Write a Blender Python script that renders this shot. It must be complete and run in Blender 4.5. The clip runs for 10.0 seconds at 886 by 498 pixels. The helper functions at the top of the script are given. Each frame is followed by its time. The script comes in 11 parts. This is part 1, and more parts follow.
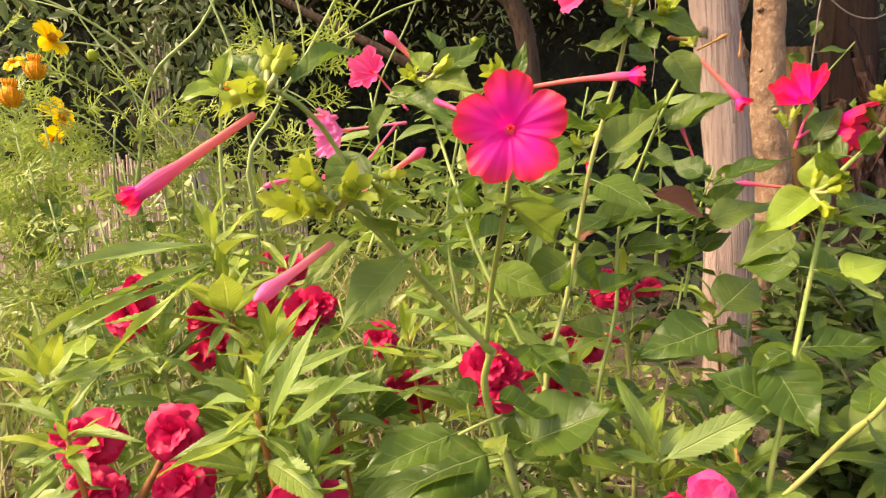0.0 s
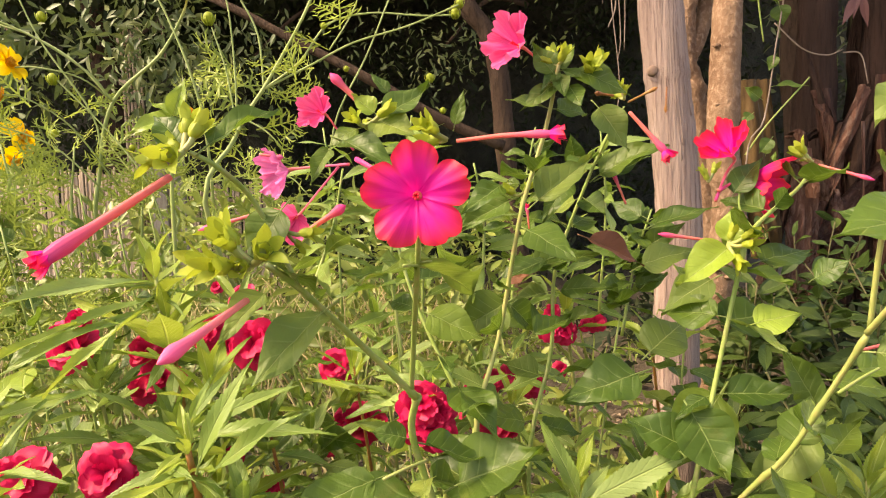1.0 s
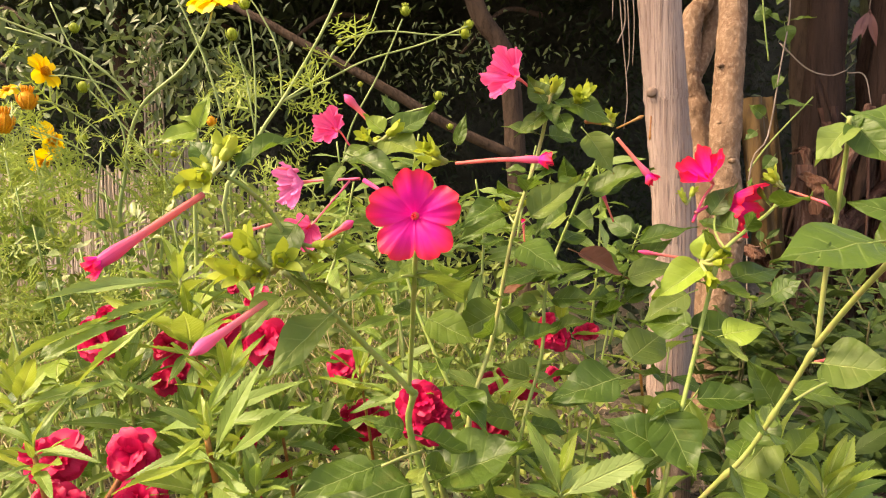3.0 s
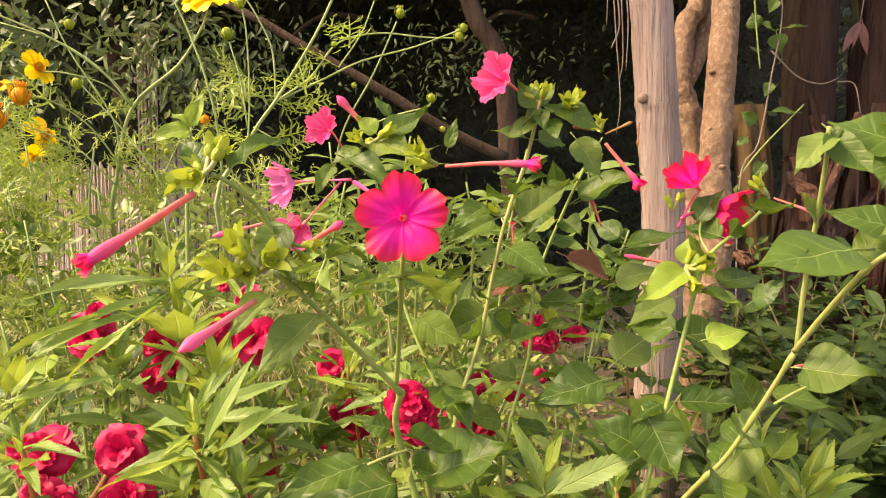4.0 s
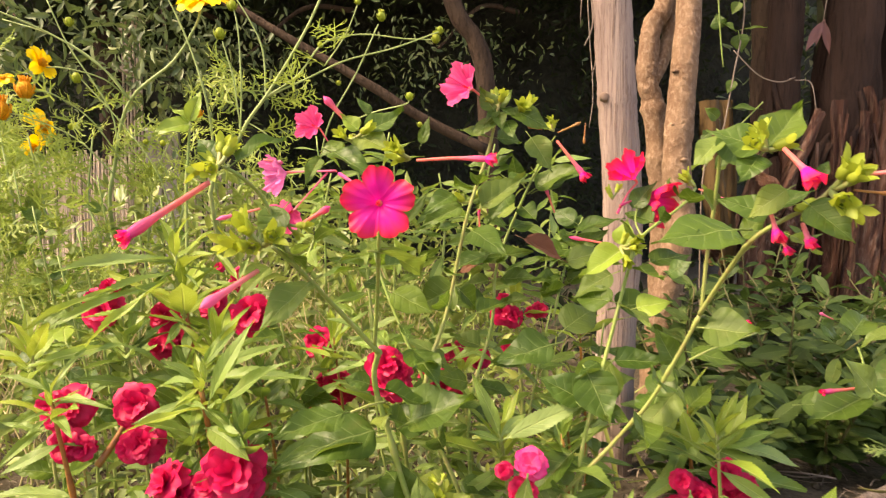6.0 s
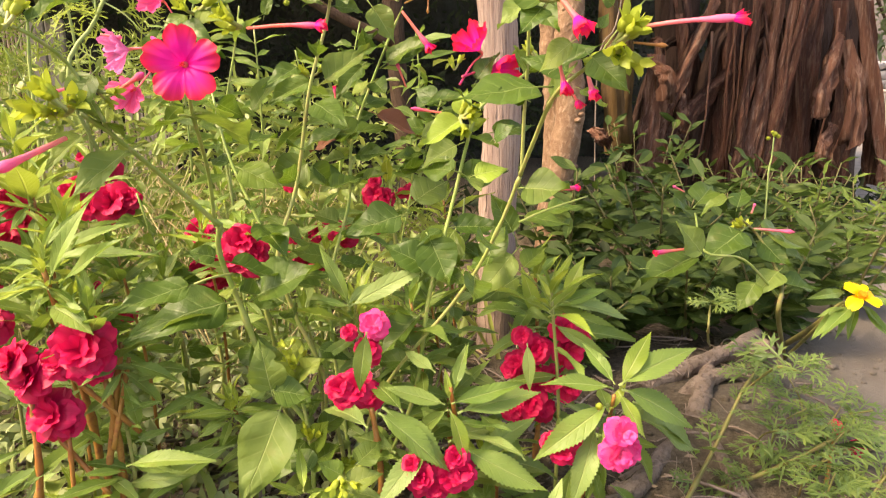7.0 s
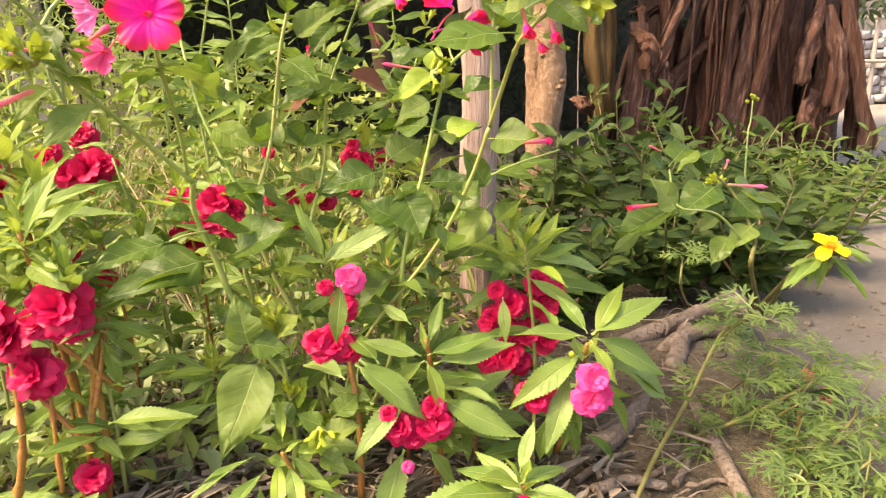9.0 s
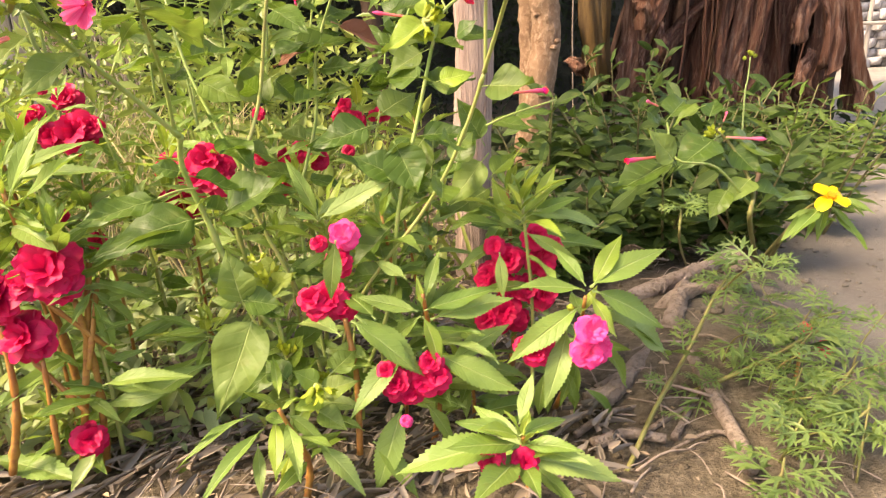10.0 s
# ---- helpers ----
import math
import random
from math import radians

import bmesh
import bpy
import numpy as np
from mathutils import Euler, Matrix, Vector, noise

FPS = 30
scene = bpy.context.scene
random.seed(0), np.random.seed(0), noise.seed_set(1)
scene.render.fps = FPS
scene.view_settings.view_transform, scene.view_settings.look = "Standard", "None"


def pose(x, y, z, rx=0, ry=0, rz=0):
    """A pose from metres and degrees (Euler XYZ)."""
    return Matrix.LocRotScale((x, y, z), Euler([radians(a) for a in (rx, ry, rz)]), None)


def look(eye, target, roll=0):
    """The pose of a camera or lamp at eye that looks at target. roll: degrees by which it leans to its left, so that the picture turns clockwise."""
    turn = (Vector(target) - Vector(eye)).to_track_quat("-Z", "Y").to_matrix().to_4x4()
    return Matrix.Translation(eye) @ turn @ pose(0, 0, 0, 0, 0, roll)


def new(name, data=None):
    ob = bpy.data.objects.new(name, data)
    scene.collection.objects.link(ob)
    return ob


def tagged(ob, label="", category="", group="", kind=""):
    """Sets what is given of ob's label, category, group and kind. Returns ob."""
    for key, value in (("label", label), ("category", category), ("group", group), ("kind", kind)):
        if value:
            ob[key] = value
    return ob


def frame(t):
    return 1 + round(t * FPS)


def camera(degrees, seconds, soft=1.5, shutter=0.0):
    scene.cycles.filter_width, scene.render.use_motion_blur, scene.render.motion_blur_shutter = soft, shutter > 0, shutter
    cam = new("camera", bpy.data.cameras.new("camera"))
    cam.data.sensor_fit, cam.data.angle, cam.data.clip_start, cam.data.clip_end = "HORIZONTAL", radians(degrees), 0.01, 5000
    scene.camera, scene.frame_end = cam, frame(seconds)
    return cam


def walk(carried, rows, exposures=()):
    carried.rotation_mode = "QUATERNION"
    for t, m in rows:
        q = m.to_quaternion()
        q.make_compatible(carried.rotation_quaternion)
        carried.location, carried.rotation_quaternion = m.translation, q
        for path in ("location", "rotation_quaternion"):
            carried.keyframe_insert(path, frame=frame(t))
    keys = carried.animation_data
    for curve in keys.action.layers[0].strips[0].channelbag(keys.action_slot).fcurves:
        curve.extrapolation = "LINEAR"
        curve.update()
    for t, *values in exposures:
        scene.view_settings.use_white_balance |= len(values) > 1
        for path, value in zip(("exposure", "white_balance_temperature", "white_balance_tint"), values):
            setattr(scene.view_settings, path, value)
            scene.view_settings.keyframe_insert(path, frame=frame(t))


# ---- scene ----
# ---- camera and walk ----
cam = camera(67.1, 10.0, soft=1.1, shutter=0.28)
PATH = [
    (0, (0.0185, 0.0140, 0.3445), (-0.0361, 2.0060, 0.1812), -3.21),
    (0.5, (0.0382, 0.0130, 0.3565), (0.0362, 2.0090, 0.2224), -2.71),
    (1, (0.0455, 0.0060, 0.3611), (0.0571, 2.0020, 0.2394), -2.31),
    (1.5, (0.0474, 0.0000, 0.3610), (0.0607, 1.9960, 0.2322), -1.91),
    (2, (0.0486, -0.0150, 0.3630), (0.0471, 1.9810, 0.2389), -0.61),
    (2.5, (0.0507, -0.0280, 0.3659), (0.0269, 1.9690, 0.2560), -1.00),
    (4, (0.0558, -0.0370, 0.3676), (0.0544, 1.9600, 0.2645), -0.10),
    (4.5, (0.0538, -0.0500, 0.3677), (0.0530, 1.9480, 0.2756), 0.80),
    (5, (0.0518, -0.0680, 0.3668), (0.0421, 1.9290, 0.2592), 0.80),
    (5.2, (0.0529, -0.0770, 0.3688), (0.0349, 1.9210, 0.2746), 0.50),
    (6.3, (0.0795, -0.1170, 0.3603), (0.1924, 1.8700, 0.1662), 0.79),
    (6.5, (0.0951, -0.1220, 0.3535), (0.2685, 1.8520, 0.0881), 1.39),
    (7, (0.1266, -0.1270, 0.3429), (0.3751, 1.8130, -0.0747), -0.64),
    (7.5, (0.1222, -0.1310, 0.3361), (0.3292, 1.8080, -0.1104), -1.16),
    (8, (0.1102, -0.1330, 0.3357), (0.2866, 1.8110, -0.1001), -1.46),
    (8.5, (0.1159, -0.1380, 0.3304), (0.3198, 1.7970, -0.1369), -1.16),
    (9, (0.1368, -0.1380, 0.3263), (0.4110, 1.7840, -0.1537), -1.45),
    (9.5, (0.1515, -0.1410, 0.3215), (0.4722, 1.7710, -0.1709), -1.45),
    (10, (0.1370, -0.1330, 0.3113), (0.4190, 1.7660, -0.2493), -2.28),
]
walk(cam, [(t, look(eye, target, roll)) for t, eye, target, roll in PATH],
     [(0, 1.62, 8100, 18), (5.2, 1.62, 8100, 18), (7.0, 1.79, 8000, 17), (10, 1.97, 7850, 17)])

# ---- world, sun and exposure ----
SUN_ELEV, SUN_AZ = radians(49), radians(-106)      # azimuth clockwise from +y: the sun stands to the left
world = bpy.data.worlds.new("sky")
scene.world = world
world.use_nodes = True
wn = world.node_tree
sky = wn.nodes.new("ShaderNodeTexSky")
sky.sky_type, sky.sun_disc = "NISHITA", False
sky.sun_elevation, sky.sun_rotation = SUN_ELEV, SUN_AZ
sky.dust_density, sky.air_density, sky.ozone_density = 3.0, 1.0, 0.6
wn.links.new(sky.outputs[0], wn.nodes["Background"].inputs[0])
wn.nodes["Background"].inputs[1].default_value = 0.15
sun_dir = Vector((math.sin(SUN_AZ) * math.cos(SUN_ELEV), math.cos(SUN_AZ) * math.cos(SUN_ELEV), math.sin(SUN_ELEV)))
sun = new("sun", bpy.data.lights.new("sun", "SUN"))
sun.data.energy, sun.data.angle, sun.data.color = 2.7, radians(18), (1.0, 0.89, 0.68)
sun.matrix_world = look(sun_dir * 20, (0, 0, 0))

# ---- materials ----


class Nodes:
    """A small builder for node materials."""

    def __init__(self, name):
        self.mat = bpy.data.materials.new(name)
        self.mat.use_nodes = True
        self.t = self.mat.node_tree
        self.bsdf = self.t.nodes["Principled BSDF"]
        self.out = self.t.nodes["Material Output"]

    def add(self, kind, **props):
        n = self.t.nodes.new(kind)
        for k, v in props.items():
            if k == "blend_type":
                n.blend_type = v
            elif k == "data_type":
                n.data_type = v
            elif k == "operation":
                n.operation = v
            elif k == "use_clamp":
                n.use_clamp = v
        return n

    def link(self, a, b):
        self.t.links.new(a, b)

    def put(self, socket, value):
        if isinstance(value, (int, float)):
            socket.default_value = value
        elif isinstance(value, tuple):
            socket.default_value = (*value, 1.0) if len(value) == 3 and socket.type == "RGBA" else value
        else:
            self.link(value, socket)

    def math(self, op, a, b=0.0, c=0.0, clamp=False):
        n = self.add("ShaderNodeMath", operation=op, use_clamp=clamp)
        for s, v in zip(n.inputs, (a, b, c)):
            self.put(s, v)
        return n.outputs[0]

    def mix(self, fac, a, b, blend="MIX"):
        n = self.add("ShaderNodeMix", data_type="RGBA", blend_type=blend)
        self.put(n.inputs[0], fac)
        self.put(n.inputs[6], a)
        self.put(n.inputs[7], b)
        return n.outputs[2]

    def span(self, value, a, b, lo=0.0, hi=1.0):
        n = self.add("ShaderNodeMapRange")
        for i, v in enumerate((value, a, b, lo, hi)):
            self.put(n.inputs[i], v)
        return n.outputs[0]

    def noise(self, scale, detail=4.0, coord=None, stretch=None, rough=0.55):
        n = self.add("ShaderNodeTexNoise")
        n.inputs["Scale"].default_value, n.inputs["Detail"].default_value, n.inputs["Roughness"].default_value = scale, detail, rough
        if coord is None:
            coord = self.add("ShaderNodeTexCoord").outputs["Object"]
        if stretch:
            m = self.add("ShaderNodeMapping")
            m.inputs["Scale"].default_value = stretch
            self.link(coord, m.inputs[0])
            coord = m.outputs[0]
        self.link(coord, n.inputs["Vector"])
        return n.outputs["Fac"]

    def bump(self, height, strength=0.3, distance=0.002):
        n = self.add("ShaderNodeBump")
        n.inputs["Strength"].default_value, n.inputs["Distance"].default_value = strength, distance
        self.link(height, n.inputs["Height"])
        self.link(n.outputs[0], self.bsdf.inputs["Normal"])
        return n.outputs[0]

    def world_coord(self):
        return self.add("ShaderNodeNewGeometry").outputs["Position"]


def leaf_material(name, dark, light, vein, glow, through_share=0.32, rough=0.36, ribs=9.0, island=False, rib_width=0.036, rib_show=0.16, blotch=(0.20, 0.16, 0.05), blotch_share=0.25, spec=0.34, sheen=None):
    m = Nodes(name)
    if island:
        rnd = m.add("ShaderNodeNewGeometry").outputs["Random Per Island"]
    else:
        rnd = m.add("ShaderNodeObjectInfo").outputs["Random"]
    n1 = m.noise(14.0, 3.0, m.world_coord())
    n2 = m.noise(160.0, 4.0, m.world_coord())
    f = m.math("ADD", m.math("MULTIPLY", rnd, 0.6), m.math("MULTIPLY", n1, 0.5), clamp=True)
    col = m.mix(f, dark, light)
    col = m.mix(m.span(n2, 0.35, 0.75, 0.0, 0.22), col, light)
    own = m.math("FRACT", m.math("MULTIPLY", rnd, 7.31))
    # sheen: sky gloss painted as a pale base colour on some leaves
    col = m.mix(m.span(own, 0.62, 0.95, 0.0, 0.42 if sheen else 0.45), col, sheen or tuple(min(0.9, c * k) for c, k in zip(light, (1.45, 1.22, 0.9))))
    col = m.mix(m.span(own, 0.25, 0.0, 0.0, 0.40), col, tuple(c * 0.62 for c in dark))
    col = m.mix(m.span(m.noise(55.0, 5.0, m.world_coord()), 0.62, 0.74, 0.0, blotch_share), col, blotch)
    height = n2
    if not island:
        uv = m.add("ShaderNodeTexCoord").outputs["UV"]
        sep = m.add("ShaderNodeSeparateXYZ")
        m.link(uv, sep.inputs[0])
        side = m.math("MULTIPLY", m.math("ABSOLUTE", m.math("SUBTRACT", sep.outputs[0], 0.5)), 2.0)
        mid = m.span(side, rib_width * 0.3, rib_width, 1.0, 0.0)
        wave = m.math("SINE", m.math("MULTIPLY", m.math("SUBTRACT", sep.outputs[1], m.math("MULTIPLY", m.math("POWER", side, 0.8), 0.20)), ribs * 6.2832))
        lines = m.math("MULTIPLY", m.span(wave, 0.93, 1.0), m.span(side, 0.95, 0.3, 0.0, 1.0))
        both = m.math("MAXIMUM", mid, m.math("MULTIPLY", lines, rib_show))
        col = m.mix(m.math("MULTIPLY", both, 0.72), col, vein)
        quilt = m.math("ADD", m.span(wave, 0.5, 1.0, 0.15, 0.0), m.math("MULTIPLY", m.noise(210.0, 2.0, m.world_coord()), 0.7))
        height = m.math("SUBTRACT", m.math("ADD", m.math("MULTIPLY", n2, 0.3), quilt), m.math("MULTIPLY", mid, 0.9))
    m.put(m.bsdf.inputs["Base Color"], col)
    m.put(m.bsdf.inputs["Roughness"], m.span(n2, 0.3, 0.7, rough - 0.08, rough + 0.12))
    m.bsdf.inputs["Specular IOR Level"].default_value = spec
    nrm = m.bump(height, 0.6, 0.0012)
    tr = m.add("ShaderNodeBsdfTranslucent")
    m.put(tr.inputs[0], m.mix(0.4, glow, col))
    m.link(nrm, tr.inputs["Normal"])
    mixer = m.add("ShaderNodeMixShader")
    mixer.inputs[0].default_value = through_share
    m.link(m.bsdf.outputs[0], mixer.inputs[1])
    m.link(tr.outputs[0], mixer.inputs[2])
    m.link(mixer.outputs[0], m.out.inputs[0])
    return m.mat


def petal_material(name, inner, outer, glow, island=False, start=0.15, stop=0.95, through_share=0.35, rough=0.5, streak=0.25):
    """Petals whose pigment runs from inner to outer along the v coordinate."""
    m = Nodes(name)
    uv = m.add("ShaderNodeTexCoord").outputs["UV"]
    sep = m.add("ShaderNodeSeparateXYZ")
    m.link(uv, sep.inputs[0])
    lines = m.noise(22.0, 3.0, uv, (1.0, 0.06, 1.0))
    along = m.math("ADD", sep.outputs[1], m.math("MULTIPLY", m.math("SUBTRACT", lines, 0.5), 0.35))
    col = m.mix(m.span(along, start, stop), inner, outer)
    rnd = m.add("ShaderNodeObjectInfo").outputs["Random"]
    col = m.mix(m.math("MULTIPLY", rnd, 0.22), col, tuple(c * 0.55 for c in outer))
    col = m.mix(m.span(lines, 0.45, 0.75, 0.0, streak), col, glow)
    m.put(m.bsdf.inputs["Base Color"], col)
    m.bsdf.inputs["Roughness"].default_value = rough
    m.bsdf.inputs["Specular IOR Level"].default_value = 0.3
    m.bump(lines, 0.25, 0.001)
    tr = m.add("ShaderNodeBsdfTranslucent")
    m.put(tr.inputs[0], m.mix(0.15, col, glow))
    mixer = m.add("ShaderNodeMixShader")
    mixer.inputs[0].default_value = through_share
    m.link(m.bsdf.outputs[0], mixer.inputs[1])
    m.link(tr.outputs[0], mixer.inputs[2])
    m.link(mixer.outputs[0], m.out.inputs[0])
    return m.mat


def rough_material(name, a, b, c=None, scale=30.0, stretch=None, rough=0.85, bump=0.5, depth=0.004, fine=4.0, world_space=True, spec=0.25):
    """Bark, soil, wood and the like: two scales of noise between two or three colours."""
    m = Nodes(name)
    coord = m.world_coord() if world_space else None
    n1 = m.noise(scale, 5.0, coord, stretch)
    n2 = m.noise(scale * fine, 6.0, coord, stretch, 0.65)
    col = m.mix(m.span(n1, 0.3, 0.7), a, b)
    if c:
        col = m.mix(m.span(n2, 0.48, 0.68, 0.0, 0.85), col, c)
    m.put(m.bsdf.inputs["Base Color"], col)
    m.put(m.bsdf.inputs["Roughness"], m.span(n2, 0.3, 0.7, rough - 0.1, min(1.0, rough + 0.1)))
    m.bsdf.inputs["Specular IOR Level"].default_value = spec
    m.bump(m.math("ADD", m.math("MULTIPLY", n1, 0.7), n2), bump, depth)
    return m.mat


M_BROAD = leaf_material("four_oclock_leaf", (0.026, 0.062, 0.010), (0.084, 0.140, 0.020), (0.24, 0.31, 0.10), (0.21, 0.36, 0.03), through_share=0.27, ribs=6.0, rib_show=0.5, rough=0.42, spec=0.28)
M_BROAD_YOUNG = leaf_material("four_oclock_young_leaf", (0.15, 0.24, 0.03), (0.26, 0.36, 0.05), (0.45, 0.50, 0.18), (0.45, 0.58, 0.08), ribs=7.0)
M_BROAD_PALE = leaf_material("four_oclock_pale_leaf", (0.075, 0.125, 0.022), (0.170, 0.235, 0.050), (0.34, 0.40, 0.14), (0.30, 0.45, 0.05), through_share=0.30, ribs=6.0, rib_show=0.35, rough=0.5, spec=0.3)
# its sheen colour paints whitish sky gloss onto some of the leaves
M_LANCE = leaf_material("balsam_leaf", (0.082, 0.160, 0.024), (0.205, 0.292, 0.064), (0.33, 0.41, 0.14), (0.34, 0.50, 0.06), ribs=9.0, rib_width=0.09, rib_show=0.34, rough=0.44, spec=0.32, sheen=(0.29, 0.37, 0.145))
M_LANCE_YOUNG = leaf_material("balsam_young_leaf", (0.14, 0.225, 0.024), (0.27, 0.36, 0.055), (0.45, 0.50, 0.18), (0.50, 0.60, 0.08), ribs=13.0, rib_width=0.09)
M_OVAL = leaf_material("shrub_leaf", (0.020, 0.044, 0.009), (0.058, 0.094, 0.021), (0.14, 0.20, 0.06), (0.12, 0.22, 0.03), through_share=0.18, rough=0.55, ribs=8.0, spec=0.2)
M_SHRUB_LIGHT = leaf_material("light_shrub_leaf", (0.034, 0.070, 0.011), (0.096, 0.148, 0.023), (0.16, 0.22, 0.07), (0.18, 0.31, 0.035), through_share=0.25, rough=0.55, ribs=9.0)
M_BROWN = leaf_material("withered_leaf", (0.10, 0.035, 0.022), (0.17, 0.07, 0.04), (0.24, 0.14, 0.08), (0.25, 0.10, 0.05), through_share=0.15, rough=0.6)
M_FEATHER = leaf_material("feathery_leaf", (0.095, 0.160, 0.022), (0.35, 0.43, 0.10), (0.2, 0.3, 0.1), (0.40, 0.52, 0.11), island=True, through_share=0.38)
M_FEATHER_GREEN = leaf_material("green_feathery_leaf", (0.048, 0.098, 0.022), (0.15, 0.215, 0.062), (0.2, 0.3, 0.1), (0.32, 0.46, 0.10), island=True, through_share=0.32)
M_WEED = leaf_material("weed_leaf", (0.075, 0.13, 0.020), (0.235, 0.285, 0.075), (0.2, 0.3, 0.1), (0.34, 0.44, 0.10), island=True, through_share=0.28)
# paler copy of the hedge foliage: being lit is put into its colour
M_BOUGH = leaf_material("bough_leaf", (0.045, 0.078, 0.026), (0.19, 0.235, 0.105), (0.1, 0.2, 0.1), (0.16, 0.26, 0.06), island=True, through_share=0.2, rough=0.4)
# near-black green: deep shade is put into the leaf colour
M_HEDGE_SHADED = leaf_material("shaded_hedge_leaf", (0.018, 0.027, 0.015), (0.034, 0.046, 0.024), (0.1, 0.2, 0.1), (0.07, 0.11, 0.04), island=True, through_share=0.14, rough=0.8, spec=0.15)
M_WITHERED_PINK = leaf_material("withered_pink_leaf", (0.17, 0.075, 0.07), (0.26, 0.12, 0.11), (0.3, 0.15, 0.12), (0.3, 0.12, 0.1), through_share=0.2, rough=0.6)
M_WEED_GREY = leaf_material("grey_green_weed_leaf", (0.16, 0.215, 0.085), (0.33, 0.385, 0.19), (0.2, 0.3, 0.1), (0.32, 0.42, 0.14), island=True, through_share=0.25)
M_DRY = leaf_material("dry_litter", (0.12, 0.085, 0.058), (0.32, 0.25, 0.185), (0.3, 0.2, 0.1), (0.4, 0.3, 0.15), island=True, through_share=0.1, rough=0.8)
M_DRY_GREY = leaf_material("grey_dead_leaf", (0.085, 0.068, 0.055), (0.26, 0.222, 0.188), (0.3, 0.2, 0.1), (0.3, 0.22, 0.14), island=True, through_share=0.08, rough=0.8, blotch=(0.16, 0.075, 0.04), blotch_share=0.5)
M_STEM = rough_material("green_stem", (0.16, 0.25, 0.045), (0.27, 0.33, 0.085), (0.30, 0.30, 0.12), 40.0, rough=0.5, bump=0.15, depth=0.001, spec=0.4)
M_STEM_PALE = rough_material("pale_stem", (0.20, 0.26, 0.06), (0.31, 0.33, 0.11), (0.30, 0.23, 0.09), 40.0, rough=0.5, bump=0.15, depth=0.001, spec=0.4)
M_STEM_ORANGE = rough_material("balsam_stem", (0.28, 0.098, 0.020), (0.33, 0.185, 0.042), (0.19, 0.046, 0.020), 45.0, rough=0.42, bump=0.2, depth=0.001, spec=0.45)
M_STEM_THIN = rough_material("cosmos_stem", (0.20, 0.27, 0.085), (0.33, 0.39, 0.15), None, 30.0, rough=0.5, bump=0.1, depth=0.001)
M_STEM_OLIVE = rough_material("olive_stem", (0.115, 0.115, 0.035), (0.19, 0.19, 0.06), (0.16, 0.10, 0.05), 40.0, rough=0.6, bump=0.15, depth=0.001)
M_BUD = leaf_material("green_bud", (0.20, 0.275, 0.022), (0.37, 0.43, 0.050), (0.3, 0.4, 0.1), (0.48, 0.56, 0.05), island=True, through_share=0.36, rough=0.5)
M_LIMB = petal_material("four_oclock_petal", (0.92, 0.006, 0.36), (0.88, 0.030, 0.030), (0.96, 0.04, 0.40), start=0.50, stop=1.0, streak=0.18)
M_LIMB_PINK = petal_material("four_oclock_pink_petal", (0.80, 0.05, 0.28), (0.90, 0.12, 0.30), (1.0, 0.30, 0.50), start=0.3, stop=1.0)
M_LIMB_LILAC = petal_material("four_oclock_lilac_petal", (0.82, 0.16, 0.50), (0.86, 0.20, 0.48), (1.0, 0.45, 0.70), start=0.3, stop=1.0)
M_TUBE = petal_material("flower_tube", (0.80, 0.22, 0.17), (0.72, 0.04, 0.28), (0.95, 0.32, 0.34), start=0.45, stop=1.0, streak=0.35)
M_TUBE_PINK = petal_material("flower_tube_pink", (0.84, 0.30, 0.24), (0.80, 0.14, 0.34), (0.95, 0.35, 0.45), start=0.1, stop=0.9)
M_STRAW = rough_material("dry_straw", (0.36, 0.28, 0.13), (0.52, 0.44, 0.24), (0.24, 0.17, 0.08), 30.0, rough=0.8, bump=0.2, depth=0.001)
M_STAMEN = rough_material("stamen", (0.75, 0.02, 0.06), (0.65, 0.015, 0.03), None, 90.0, rough=0.5, bump=0.1, depth=0.0005)
M_RED = petal_material("balsam_petal", (0.46, 0.004, 0.046), (0.64, 0.008, 0.085), (0.82, 0.030, 0.18), streak=0.22, through_share=0.28)
M_RED_PINK = petal_material("balsam_pink_petal", (0.88, 0.16, 0.36), (0.80, 0.025, 0.22), (0.95, 0.20, 0.45), streak=0.35)
M_YELLOW = petal_material("cosmos_petal", (0.88, 0.50, 0.01), (0.92, 0.66, 0.012), (1.0, 0.80, 0.05), streak=0.3)
M_ORANGE = rough_material("cosmos_disc", (0.72, 0.26, 0.01), (0.85, 0.42, 0.02), (0.45, 0.14, 0.01), 400.0, rough=0.7, bump=0.6, depth=0.002)

# ---- building tools ----


def mesh_from(name, bm, mat, smooth=True):
    me = bpy.data.meshes.new(name)
    bm.to_mesh(me)
    bm.free()
    for poly in me.polygons:
        poly.use_smooth = smooth
    me.materials.append(mat)
    return me


def part(name, bm, mat, parent, label="", smooth=True):
    me = bm if isinstance(bm, bpy.types.Mesh) else mesh_from(name, bm, mat, smooth)
    ob = new(name, me)
    ob.parent = parent
    if label:
        ob["label"] = label
    return ob


def thing(name, at, label, category, group="", kind=""):
    ob = new(name)
    ob.empty_display_size = 0.05
    ob.matrix_world = Matrix.Translation(at)
    return tagged(ob, label, category, group, kind)


